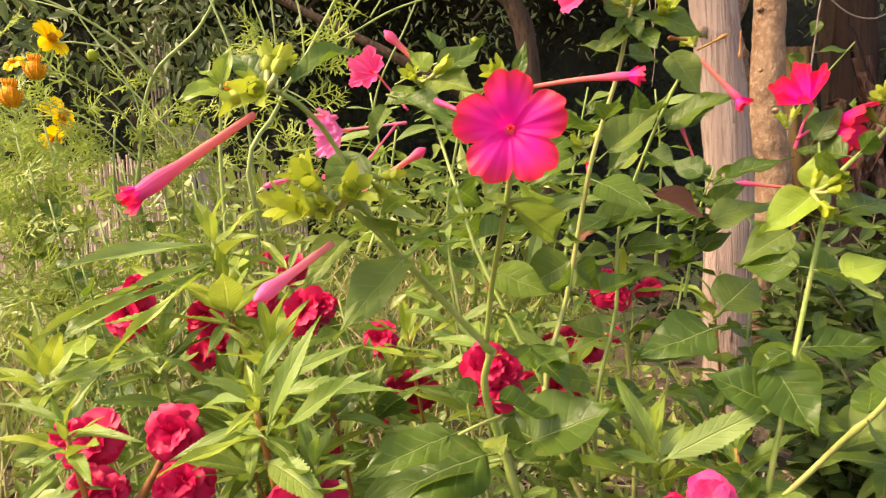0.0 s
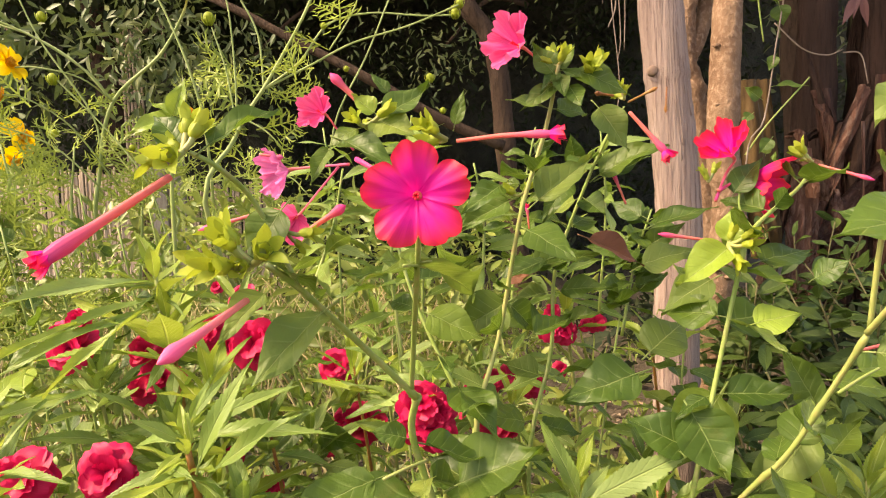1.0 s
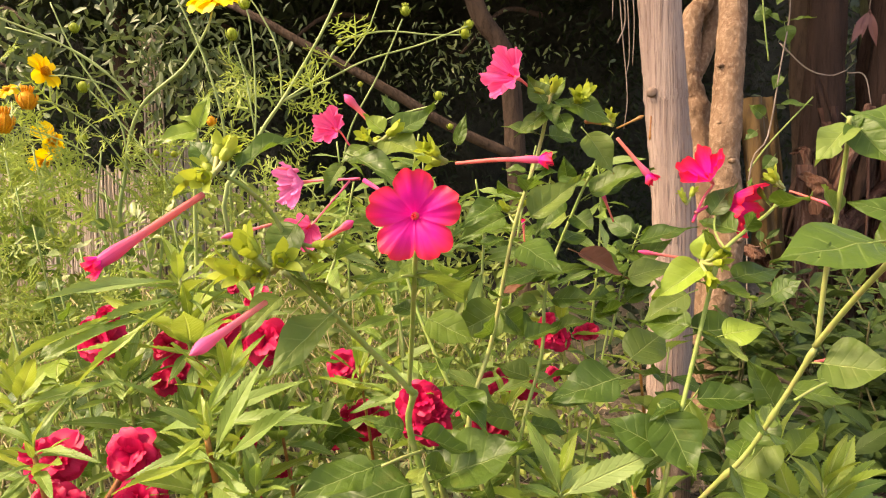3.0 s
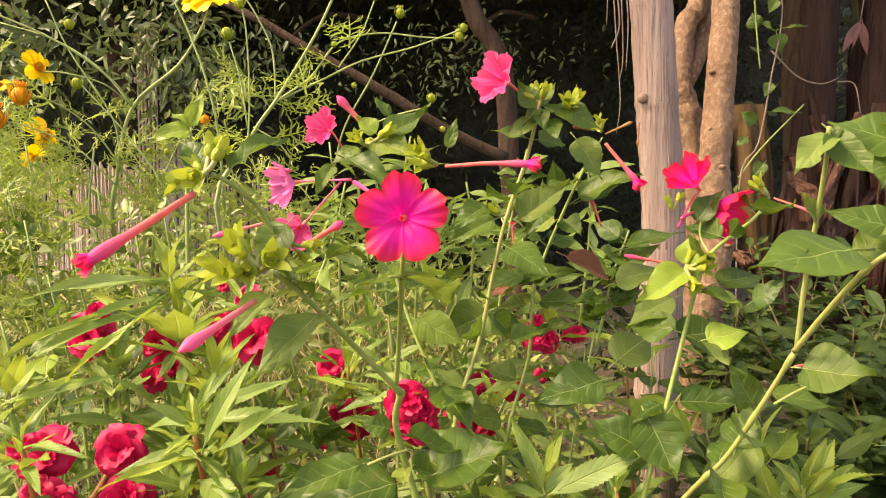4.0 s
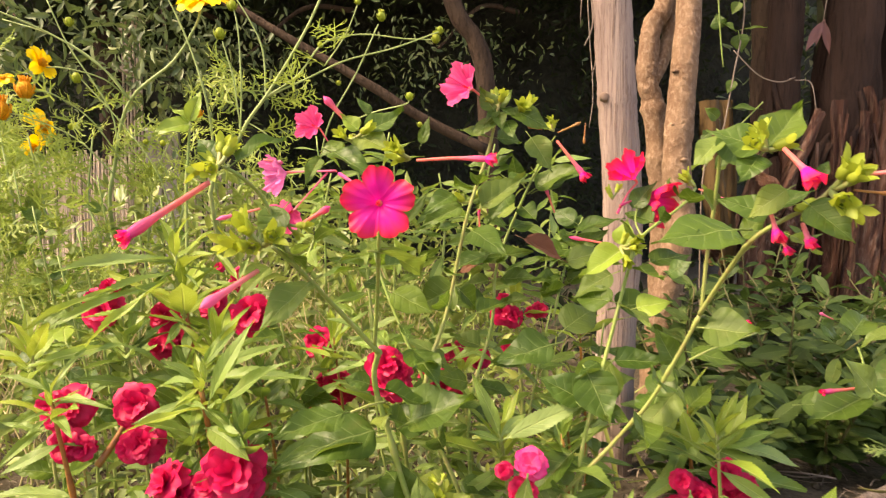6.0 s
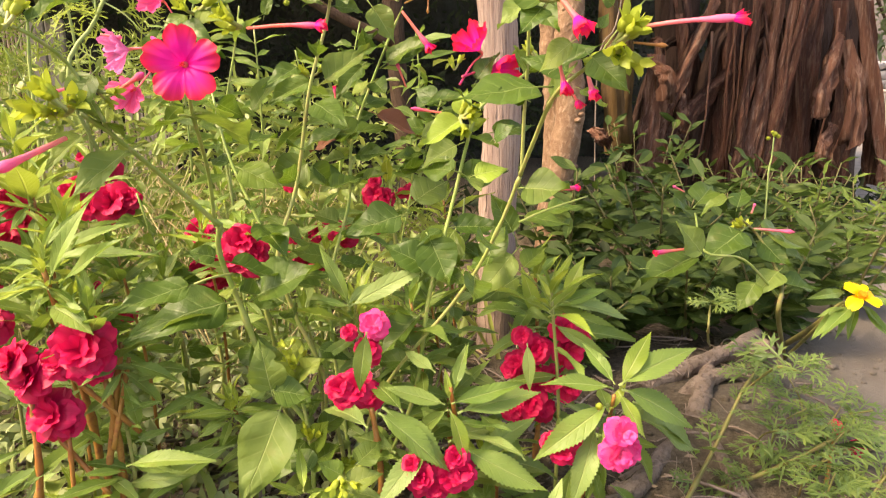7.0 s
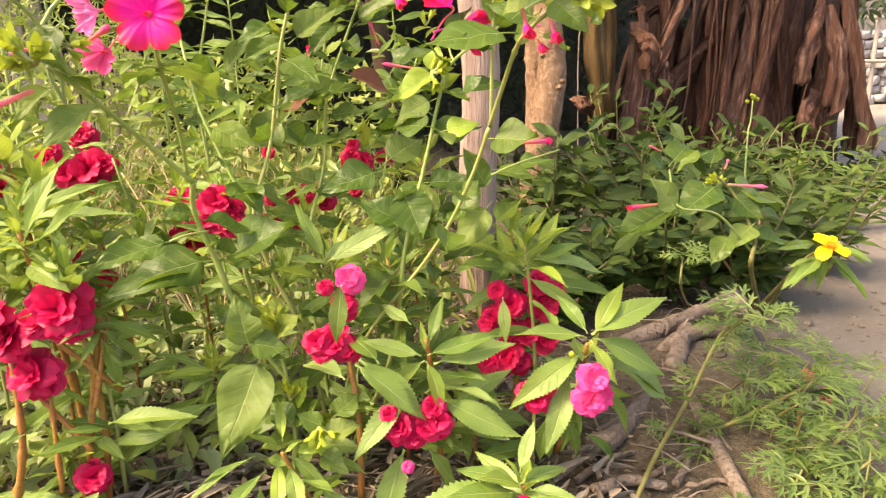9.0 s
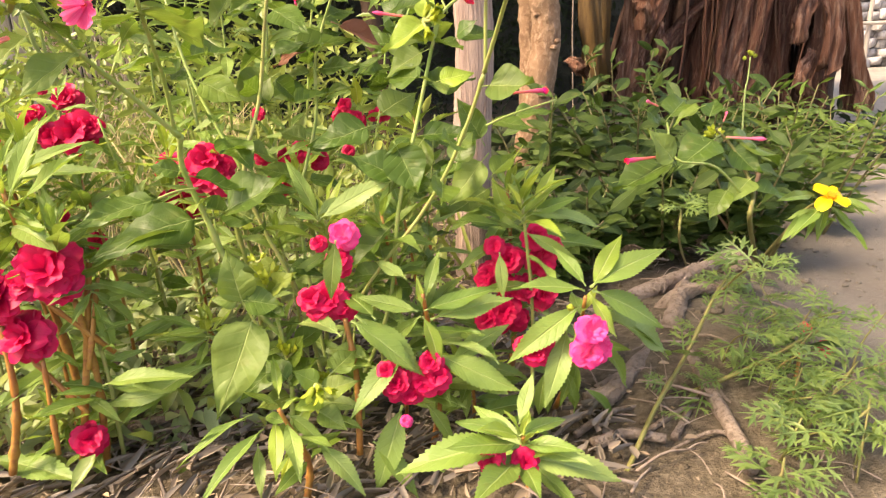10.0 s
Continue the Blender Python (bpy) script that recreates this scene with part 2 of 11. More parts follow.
def spline(pts, n):
    """Catmull-Rom through the points."""
    P = [Vector(q) for q in pts]
    if len(P) == 2:
        return [P[0].lerp(P[1], i / n) for i in range(n + 1)]
    E = [P[0] * 2 - P[1]] + P + [P[-1] * 2 - P[-2]]
    out = []
    spans = len(P) - 1
    for i in range(n + 1):
        f = i / n * spans
        k = min(int(f), spans - 1)
        u = f - k
        a, b, c, d = E[k], E[k + 1], E[k + 2], E[k + 3]
        out.append(0.5 * (2 * b + (c - a) * u + (2 * a - 5 * b + 4 * c - d) * u * u + (3 * b - a - 3 * c + d) * u ** 3))
    return out


def tube(bm, pts, radius, seg=8, n=None, closed=True, wobble=0.0, seed=0):
    """A round body along a spline; radius is a function of 0..1 or a pair."""
    if isinstance(radius, tuple):
        r0, r1 = radius
        rad = lambda s: r0 + (r1 - r0) * s
    else:
        rad = radius
    n = n or max(4, 4 * (len(pts) - 1))
    C = spline(pts, n)
    uv = bm.loops.layers.uv.verify()
    rings, ref = [], None
    for i, c in enumerate(C):
        d = (C[min(i + 1, n)] - C[max(i - 1, 0)]).normalized()
        if ref is None:
            ref = d.orthogonal().normalized()
        ref = (ref - d * ref.dot(d)).normalized()
        side = d.cross(ref)
        r = rad(i / n)
        ring = []
        for k in range(seg):
            a = 2 * math.pi * k / seg
            rr = r * (1 + (wobble * noise.noise(Vector((k * 1.7 + seed * 9.1, i * 0.55, seed * 3.3))) if wobble else 0))
            ring.append(bm.verts.new(c + (ref * math.cos(a) + side * math.sin(a)) * rr))
        rings.append(ring)
    for i in range(n):
        for k in range(seg):
            f = bm.faces.new((rings[i][k], rings[i][(k + 1) % seg], rings[i + 1][(k + 1) % seg], rings[i + 1][k]))
            for lp, (a, b) in zip(f.loops, ((k, i), (k + 1, i), (k + 1, i + 1), (k, i + 1))):
                lp[uv].uv = (a / seg, b / n)
    if closed:
        for ring in (rings[0], rings[-1]):
            if len(ring) > 2:
                bm.faces.new(ring if ring is rings[-1] else ring[::-1])
    return bm


def stem(parent, pts, r0, r1, mat=None, name="stem", seg=8, knots=(), label="", leaves=0, size=0.04, kind="broad", start=0.2):
    """A tapering stem with swollen knots at the given shares of its length, and some leaves in pairs along it."""
    if leaves:
        rng = random.Random(int(abs(pts[-1][0]) * 7000 + abs(pts[0][2]) * 900) + leaves)
        C = spline(pts, 40)
        for k in range(leaves):
            s = start + (0.96 - start) * (k + rng.random() * 0.5) / leaves
            c = C[int(s * 40)]
            a = rng.uniform(0, 6.28)
            for turn in (0, math.pi):
                b = a + turn + rng.uniform(-0.4, 0.4)
                d = Vector((math.cos(b), math.sin(b), rng.uniform(-0.55, 0.6))).normalized()
                ln = size * rng.uniform(0.6, 1.25) * (1.1 - 0.35 * s)
                st = c + d * ln * (0.19 if kind == "broad" else 0.04)
                leaf(parent, kind, st, st + d * ln, (rng.uniform(-0.9, 0.7), rng.uniform(-1.3, 0.2), 0.9), rng.uniform(0.75, 1.1) if kind == "broad" else rng.uniform(0.9, 1.3))
    inv = parent.matrix_world.inverted()

    def rad(s):
        r = r0 + (r1 - r0) * s
        for k in knots:
            r *= 1 + 0.45 * math.exp(-((s - k) / 0.022) ** 2)
        return r
    bm = tube(bmesh.new(), [inv @ Vector(q) for q in pts], rad, seg, n=max(6, (10 if knots else 5) * (len(pts) - 1)))
    return part(name, bm, mat or M_STEM, parent, label)


def aim(base, tip, normal):
    """The frame whose y runs from base to tip and whose z is near the normal, scaled to the length."""
    b, t, nz = Vector(base), Vector(tip), Vector(normal)
    y = t - b
    length = y.length
    y.normalize()
    z = nz - y * nz.dot(y)
    if z.length < 1e-4:
        z = y.orthogonal()
    z.normalize()
    x = y.cross(z)
    m = Matrix((x, y, z)).transposed().to_4x4()
    m.translation = b
    return m, length


SHAPES = {
    # outline: half width along the length; share of width to length
    "broad": (lambda s: (math.sin(math.pi * min(1.0, s ** 0.62)) ** (0.78 + 0.55 * s)) * (1 - 0.18 * s), 0.345, 0.0, 26),
    "lance": (lambda s: math.sin(math.pi * s ** 0.88) ** 1.12 * (1 - 0.16 * s), 0.106, 0.07, 40),
    "oval": (lambda s: math.sin(math.pi * s ** 1.05) ** 0.9, 0.185, 0.0, 12),
}
LEAF_MESHES = {}


def leaf_mesh(kind, variant, mat):
    """One leaf of unit length along y with its stalk, folded along the midrib, arched and waved."""
    key = (kind, variant, mat.name)
    if key in LEAF_MESHES:
        return LEAF_MESHES[key]
    rng = random.Random(hash_of(kind) + variant * 17)
    outline, share, teeth, n = SHAPES[kind]
    fold = rng.uniform(0.08, 0.50)
    arch = rng.uniform(-0.02, 0.20) if kind != "lance" else rng.uniform(0.05, 0.28)
    wave = rng.uniform(0.012, 0.035) if kind != "broad" else rng.uniform(0.03, 0.075)
    bite = rng.uniform(0.35, 0.8) if kind == "broad" and variant in (2, 5) else None
    curl = rng.uniform(-0.3, 0.9) if kind == "broad" else 0.0
    twist = rng.uniform(-0.25, 0.25)
    sway = rng.uniform(-0.06, 0.06)
    ph = rng.uniform(0, 6)
    bm = bmesh.new()
    uv = bm.loops.layers.uv.verify()
    across = 6 if kind == "broad" else 4
    rows = []
    for i in range(n + 1):
        s = i / n
        w = share * outline(s) + 0.002
        if teeth and 0 < i < n:
            w *= 1 + (teeth if i % 2 else -teeth)
        row = []
        for j in range(-across, across + 1):
            q = j / across
            x = q * w
            if bite and q > 0:
                x *= 1 - 0.42 * math.exp(-((s - bite) / 0.045) ** 2)
            z = abs(x) * fold - arch * s * s + wave * math.sin(s * 9 + ph + (1.5 if q > 0 else 0)) * abs(q) ** 1.5
            z += 0.01 * noise.noise(Vector((x * 9, s * 6, variant + ph)))
            z += twist * s * x + curl * max(0.0, s - 0.55) ** 2 * (0.4 + abs(q))
            if kind == "broad":
                z += 0.007 * math.sin((s - 0.16 * abs(q)) * 40) * abs(q) * (1 - abs(q) * 0.4)
                z += 0.020 * noise.noise(Vector((q * 2.6, s * 7, variant * 3.1)))
            else:
                z += 0.0025 * math.sin((s - 0.10 * abs(q)) * 75) * abs(q) * (1 - abs(q) * 0.5) if kind == "lance" else 0.0
            y = s + (0.016 if teeth and i % 2 else 0.0) * abs(q) ** 3
            row.append(bm.verts.new((x + sway * s * s, y * (1 - 0.12 * max(0.0, arch) * s), z)))
        rows.append(row)
    for i in range(n):
        for j in range(2 * across):
            f = bm.faces.new((rows[i][j], rows[i][j + 1], rows[i + 1][j + 1], rows[i + 1][j]))
            for lp, (a, b) in zip(f.loops, ((j, i), (j + 1, i), (j + 1, i + 1), (j, i + 1))):
                lp[uv].uv = (a / (2 * across), b / n)
    stalk = {"broad": 0.20, "lance": 0.05, "oval": 0.08}[kind]
    first = len(bm.faces)
    tube(bm, [(0, 0.12, -0.004), (0, 0.0, -0.006), (0, -stalk * 0.5, -0.016), (0, -stalk, -0.035 if kind == "broad" else -0.02)], (0.008, 0.014), 5, n=5)
    bm.faces.ensure_lookup_table()
    for f in bm.faces[first:]:
        for lp in f.loops:
            lp[uv].uv = (0.5, 0.05)
    me = mesh_from(kind + "_leaf", bm, mat)
    LEAF_MESHES[key] = me
    return me


def hash_of(text):
    return sum(ord(c) * (i + 3) for i, c in enumerate(text))


LEAF_COUNT = [0]
LEAF_MATS = {"broad": M_BROAD, "lance": M_LANCE, "oval": M_OVAL}


def leaf(parent, kind, base, tip, normal, width=1.0, mat=None, variant=None, label=""):
    LEAF_COUNT[0] += 1
    v = LEAF_COUNT[0] * 5 % 11 if variant is None else variant
    mat = mat or (M_BROAD_PALE if kind == "broad" and LEAF_COUNT[0] % 5 == 0 else LEAF_MATS[kind])
    me = leaf_mesh(kind, v, mat)
    ob = new("leaf", me)
    ob.parent = parent
    m, length = aim(base, tip, normal)
    flip = -1.0 if LEAF_COUNT[0] % 2 else 1.0
    ob.matrix_world = m @ Matrix.Diagonal((length * width * flip, length, length, 1))
    ob.matrix_parent_inverse = Matrix.Identity(4)
    ob.matrix_basis = parent.matrix_world.inverted() @ (m @ Matrix.Diagonal((length * width * flip, length, length, 1)))
    if label:
        ob["label"] = label
    return ob


def placed(ob, parent, m):
    ob.parent = parent
    ob.matrix_parent_inverse = Matrix.Identity(4)
    ob.matrix_basis = world_of(parent).inverted() @ m
    return ob


def world_of(ob):
    m = ob.matrix_basis.copy()
    while ob.parent:
        m = ob.parent.matrix_basis @ ob.matrix_parent_inverse @ m
        ob = ob.parent
    return m


def cloud(name, P, D, N, L, W, mat, bend=0.12, fold=0.25, parent=None, blade=False):
    """Many small leaves in one mesh: points, directions, normals, lengths and widths as arrays."""
    P, D, N, L, W = (np.asarray(a, float) for a in (P, D, N, L, W))
    D = D / np.linalg.norm(D, axis=1, keepdims=True)
    N = N - D * (N * D).sum(1, keepdims=True)
    N = N / (np.linalg.norm(N, axis=1, keepdims=True) + 1e-9)
    X = np.cross(D, N)
    if blade:
        prof = [(0.0, 0.55), (0.45, 0.5), (0.8, 0.3), (1.0, 0.02)]
    else:
        prof = [(0.0, 0.04), (0.28, 0.46), (0.62, 0.42), (1.0, 0.02)]
    verts = []
    for s, w in prof:
        for q in (-1, 0, 1):
            verts.append(P + D * (L * s)[:, None] + X * (W * w * q)[:, None] + N * (abs(q) * W * w * fold * 2 - bend * L * s * s)[:, None])
    V = np.stack(verts, 1).reshape(-1, 3)
    one = []
    for i in range(3):
        for j in range(2):
            a = i * 3 + j
            one.append((a, a + 1, a + 4, a + 3))
    one = np.array(one)
    n = len(P)
    F = (one[None] + (np.arange(n) * 12)[:, None, None]).reshape(-1, 4)
    me = bpy.data.meshes.new(name)
    me.vertices.add(len(V))
    me.vertices.foreach_set("co", V.ravel())
    me.loops.add(F.size)
    me.loops.foreach_set("vertex_index", F.ravel().astype(np.int32))
    me.polygons.add(len(F))
    me.polygons.foreach_set("loop_start", np.arange(0, F.size, 4, dtype=np.int32))
    me.polygons.foreach_set("use_smooth", np.ones(len(F), bool))
    me.update(calc_edges=True)
    me.materials.append(mat)
    ob = new(name, me)
    if parent:
        ob.parent = parent
        ob.matrix_parent_inverse = parent.matrix_world.inverted()
    return ob


def rand_dirs(rng, n, up=0.3):
    d = rng.normal(size=(n, 3))
    d[:, 2] += up
    return d / np.linalg.norm(d, axis=1, keepdims=True)


def tuft(parent, top, size, count, seed, mat=None, kind="lance"):
    """Young leaves standing up round a stem tip."""
    rng = random.Random(seed)
    t0 = Vector(top)
    for k in range(count):
        a = k * 2.4 + rng.uniform(-0.3, 0.3)
        lean = 0.2 + 1.3 * (k / count) * rng.uniform(0.7, 1.2)
        d = Vector((math.cos(a) * lean, math.sin(a) * lean, 1.0 - 0.35 * lean)).normalized()
        ln = size * rng.uniform(0.6, 1.1) * (0.5 + 0.7 * k / count)
        b = t0 - Vector((0, 0, size * 0.45 * k / count))
        n = Vector((-math.cos(a), -math.sin(a), 0.8))
        leaf(parent, kind, b, b + d * ln, n, rng.uniform(0.9, 1.4), mat or M_LANCE_YOUNG)


# ---- flowers ----
FLOWER_MESHES = {}


def limb_mesh(mat, variant):
    """The five-lobed face of a four o'clock flower, unit diameter, facing +z, with a shallow throat."""
    key = ("limb", mat.name, variant)
    if key in FLOWER_MESHES:
        return FLOWER_MESHES[key]
    rng = random.Random(variant * 7 + 1)
    bm = bmesh.new()
    uv = bm.loops.layers.uv.verify()
    seg, rings = 110, 13
    grid = []
    ph = rng.uniform(0, 6.28)
    cup = (0.02, 0.26, 0.36)[variant % 3]
    for i in range(rings + 1):
        s = i / rings
        ring = []
        for k in range(seg):
            a = 2 * math.pi * k / seg
            lobe = abs(math.cos(2.5 * a))           # five lobes
            edge = 0.33 + 0.17 * lobe ** 0.5 if variant % 3 == 0 else 0.27 + 0.23 * lobe ** 0.55
            notch = 0.035 * math.exp(-((abs(math.sin(2.5 * a))) / 0.16) ** 2)
            edge -= notch
            edge *= 1 + 0.05 * noise.noise(Vector((math.cos(a) * 2, math.sin(a) * 2, variant)))
            r = 0.035 + (edge - 0.035) * s
            ruffle = (0.7, 1.9, 1.6)[variant % 3]
            edge_noise = noise.noise(Vector((math.cos(a) * 5, math.sin(a) * 5, variant * 2.3)))
            r *= 1 + 0.055 * ruffle * s ** 3 * edge_noise
            crease = 0.030 * s * math.cos(5 * a) + ruffle * (0.022 * s * s * math.sin(10 * a + ph) + 0.016 * s ** 3 * math.sin(23 * a + 2 * ph) + 0.045 * s * s * noise.noise(Vector((math.cos(a) * 3, math.sin(a) * 3, s * 2 + variant))))
            z = -0.13 * (1 - s) ** 4 + cup * s * s + crease
            ring.append(bm.verts.new((r * math.cos(a), r * math.sin(a), z)))
        grid.append(ring)
    for i in range(rings):
        for k in range(seg):
            f = bm.faces.new((grid[i][k], grid[i][(k + 1) % seg], grid[i + 1][(k + 1) % seg], grid[i + 1][k]))
            for lp, (a, b) in zip(f.loops, ((k, i), (k + 1, i), (k + 1, i + 1), (k, i + 1))):
                lp[uv].uv = (a / seg * 6, b / rings)
    me = mesh_from("petals", bm, mat)
    FLOWER_MESHES[key] = me
    return me


def stamen_bm(rng):
    bm = bmesh.new()
    for k in range(6):
        a = k * 1.05 + rng.uniform(-0.2, 0.2)
        top = Vector((0.025 * math.cos(a), 0.025 * math.sin(a), 0.03 + rng.uniform(0, 0.05)))
        tube(bm, [(0, 0, -0.12), top * 0.6, top], (0.008, 0.006), 5, n=4)
        bmesh.ops.create_icosphere(bm, subdivisions=1, radius=0.011, matrix=Matrix.Translation(top))
    return bm


def frame_facing(centre, facing, size, spin=0.0):
    z = Vector(facing).normalized()
    q = z.to_track_quat("Z", "Y").to_matrix().to_4x4()
    return Matrix.Translation(centre) @ q @ Matrix.Rotation(radians(spin), 4, "Z") @ Matrix.Diagonal((size, size, size, 1))


def trumpet(parent, centre, facing, size, foot, mat=None, variant=0, spin=0.0, label="", tube_mat=None):
    """An open four o'clock flower: a face at centre and a long thin tube down to its foot in the bud cup."""
    mat = mat or M_LIMB
    m = frame_facing(centre, facing, size, spin)
    ob = placed(new("flower", limb_mesh(mat, variant)), parent, m)
    ob["label"] = label or "open magenta trumpet flower with coral edges"
    inv = m.inverted()
    f = inv @ Vector(foot)
    pts = [(0, 0, -0.115), (0, 0, -0.28), (f.x * 0.4, f.y * 0.4, f.z * 0.55 - 0.1), f]
    t = part("flower_tube", tube(bmesh.new(), pts, lambda s: (0.045 - 0.022 * min(1, s * 2.2)) + 0.006 * (s > 0.9), 9, n=14), tube_mat or M_TUBE, ob)
    part("stamen", stamen_bm(random.Random(variant)), M_STAMEN, ob)
    return ob


def tube_bud(parent, foot, tip, thick, mat=None, open_end=0.0, label="", bow=0.0):
    """A closed flower: a slender tube that swells towards its rolled tip."""
    f, t = Vector(foot), Vector(tip)
    d = t - f
    side = d.orthogonal().normalized()
    mid = f + d * 0.5 + Vector((0, 0, bow * d.length))
    inv = parent.matrix_world.inverted()
    head = lambda s: thick * (0.40 + 0.18 * s + 0.32 * math.exp(-((s - 0.84) / 0.13) ** 2) - (0.55 * max(0.0, (s - 0.9) / 0.1) if not open_end else 0))
    bm = tube(bmesh.new(), [inv @ f, inv @ mid, inv @ t], lambda s: max(head(s), thick * 0.08), 10, n=18, wobble=0.12, seed=int(abs(f.x) * 1000) % 17)
    ob = part("flower_bud", bm, mat or M_TUBE, parent, label or "closed tubular pink flower")
    if open_end:
        e = bmesh.new()
        rng = random.Random(int(abs(t.z) * 9000))
        m = frame_facing(inv @ t, (inv.to_3x3() @ d), thick * 4.0 * open_end, 0)
        uv = e.loops.layers.uv.verify()
        for k in range(13):
            a = k * 2 * math.pi / 13
            r = rng.uniform(0.25, 0.55)
            q = [m @ Vector((math.cos(a - 0.4) * 0.16, math.sin(a - 0.4) * 0.16, -0.35)), m @ Vector((math.cos(a + 0.4) * 0.16, math.sin(a + 0.4) * 0.16, -0.35)),
                 m @ Vector((math.cos(a + 0.5) * r, math.sin(a + 0.5) * r, rng.uniform(0, 0.4))), m @ Vector((math.cos(a - 0.4) * r * 0.8, math.sin(a - 0.4) * r * 0.8, rng.uniform(0, 0.5)))]
            face = e.faces.new([e.verts.new(v) for v in q])
            for lp, c in zip(face.loops, ((0, 0.2), (1, 0.2), (1, 1), (0, 1))):
                lp[uv].uv = c
        part("petal_tip", e, M_LIMB, ob)
    return ob


def bud_cluster(parent, centre, size, count, seed, axis=(0, 0, 1)):
    """Green bud cups: small ribbed pods with pointed lobes round a stem tip."""
    rng = random.Random(seed)
    c0 = Vector(centre)
    ax = Vector(axis).normalized()
    inv = parent.matrix_world.inverted()
    for k in range(count):
        d = Vector((rng.gauss(0, 1), rng.gauss(0, 1), rng.gauss(0, 1)))
        d = (d.normalized() * 0.8 + ax * 0.7).normalized()
        c = c0 + d * size * rng.uniform(0.5, 1.25)
        s = size * rng.uniform(0.40, 0.60)
        bm = bmesh.new()
        m = Matrix.Translation(inv @ c) @ d.to_track_quat("Z", "Y").to_matrix().to_4x4()
        seg = 10
        prof = [(0.0, -0.75), (0.26, -0.62), (0.40, -0.3), (0.44, 0.05), (0.40, 0.35), (0.30, 0.55)]
        rings = []
        for r, z in prof:
            rings.append([bm.verts.new(m @ Vector((r * s * (1 + 0.16 * math.cos(5 * a)) * math.cos(a), r * s * (1 + 0.16 * math.cos(5 * a)) * math.sin(a), z * s))) for a in (2 * math.pi * j / seg for j in range(seg))])
        for a, b in zip(rings, rings[1:]):
            for j in range(seg):
                bm.faces.new((a[j], a[(j + 1) % seg], b[(j + 1) % seg], b[j]))
        open_cup = rng.random() < 0.85
        for j in range(0, seg, 2):                       # five broad leafy lobes, some spread, some shut
            a = 2 * math.pi * (j + 0.5) / seg
            flare = rng.uniform(0.50, 1.05) if open_cup else rng.uniform(0.35, 0.7)
            up = rng.uniform(0.9, 1.45) if open_cup else rng.uniform(1.2, 1.6)
            ca, sa = math.cos(a), math.sin(a)
            prev = None
            for u, wd in ((0.0, 0.26), (0.25, 0.36), (0.5, 0.34), (0.75, 0.20)):
                r2, z2 = (0.40 + (1.25 * flare - 0.40) * u ** 1.4) * s, s * (0.20 + (up - 0.20) * u)
                q = [bm.verts.new(m @ Vector((r2 * ca + wd * s * sa * k, r2 * sa - wd * s * ca * k, z2 + (0.13 * s if k else 0.0)))) for k in (1, 0, -1)]
                if prev:
                    bm.faces.new((prev[0], prev[1], q[1], q[0]))
                    bm.faces.new((prev[1], prev[2], q[2], q[1]))
                prev = q
            tip = bm.verts.new(m @ Vector((1.25 * flare * s * ca, 1.25 * flare * s * sa, s * up)))
            bm.faces.new((prev[0], prev[1], tip))
            bm.faces.new((prev[1], prev[2], tip))
        part("bud", bm, M_BUD, parent)
        if (c - c0).length > 1e-4:
            part("bud_stalk", tube(bmesh.new(), [inv @ c0, inv @ (c0.lerp(c, 0.5) - Vector((0, 0, size * 0.1))), inv @ c], (s * 0.2, s * 0.22), 6, n=4), M_STEM_PALE, parent)


def double_bloom_mesh(mat, variant):
    """A double balsam bloom: ruffled overlapping petals, unit diameter, facing +z."""
    key = ("double", mat.name, variant)
    if key in FLOWER_MESHES:
        return FLOWER_MESHES[key]
    rng = random.Random(variant * 31 + 5)
    bm = bmesh.new()
    uv = bm.loops.layers.uv.verify()
    layers = [(5, 0.52, 0.10), (5, 0.48, 0.50), (5, 0.40, 0.95), (3, 0.28, 1.25)]
    for li, (count, length, lift) in enumerate(layers):
        for k in range(count):
            a = 2 * math.pi * (k + 0.5 * (li % 2)) / count + rng.uniform(-0.25, 0.25)
            ln = length * rng.uniform(0.85, 1.12)
            el = lift + rng.uniform(-0.2, 0.2)
            wd = ln * rng.uniform(1.05, 1.4)
            ph = rng.uniform(0, 6)
            out = Vector((math.cos(a), math.sin(a), 0))
            side = Vector((-math.sin(a), math.cos(a), 0))
            n, mcols = 9, 10
            rows = []
            for i in range(n + 1):
                s = i / n
                th = el + 0.9 * (0.5 - s) * (0.8 if li < 2 else 0.3) - 0.2
                rad = ln * s
                row = []
                for j in range(mcols + 1):
                    q = j / mcols * 2 - 1
                    w = wd * 0.5 * (math.sin(math.pi * min(1, s * 0.72 + 0.06)) ** 0.7)
                    notch = 0.08 * math.exp(-(q / 0.22) ** 2) * s ** 3
                    rr = rad * (1 - notch) * (1 - 0.12 * q * q * s)
                    c = out * (rr * math.cos(th)) + Vector((0, 0, rr * math.sin(th) + 0.02 * li - 0.05)) + side * (q * w)
                    c += Vector((0, 0, 1)) * (0.034 * s * s * math.sin(q * 4 + ph) + 0.05 * (q * q) * s) + out * (0.018 * s * math.sin(q * 7 + ph * 2))
                    row.append(bm.verts.new(c))
                rows.append(row)
            for i in range(n):
                for j in range(mcols):
                    f = bm.faces.new((rows[i][j], rows[i][j + 1], rows[i + 1][j + 1], rows[i + 1][j]))
                    for lp, (u, v) in zip(f.loops, ((j, i), (j + 1, i), (j + 1, i + 1), (j, i + 1))):
                        lp[uv].uv = (u / mcols + k * 0.37, v / n)
    me = mesh_from("bloom", bm, mat)
    FLOWER_MESHES[key] = me
    return me


BLOOMS = [0]


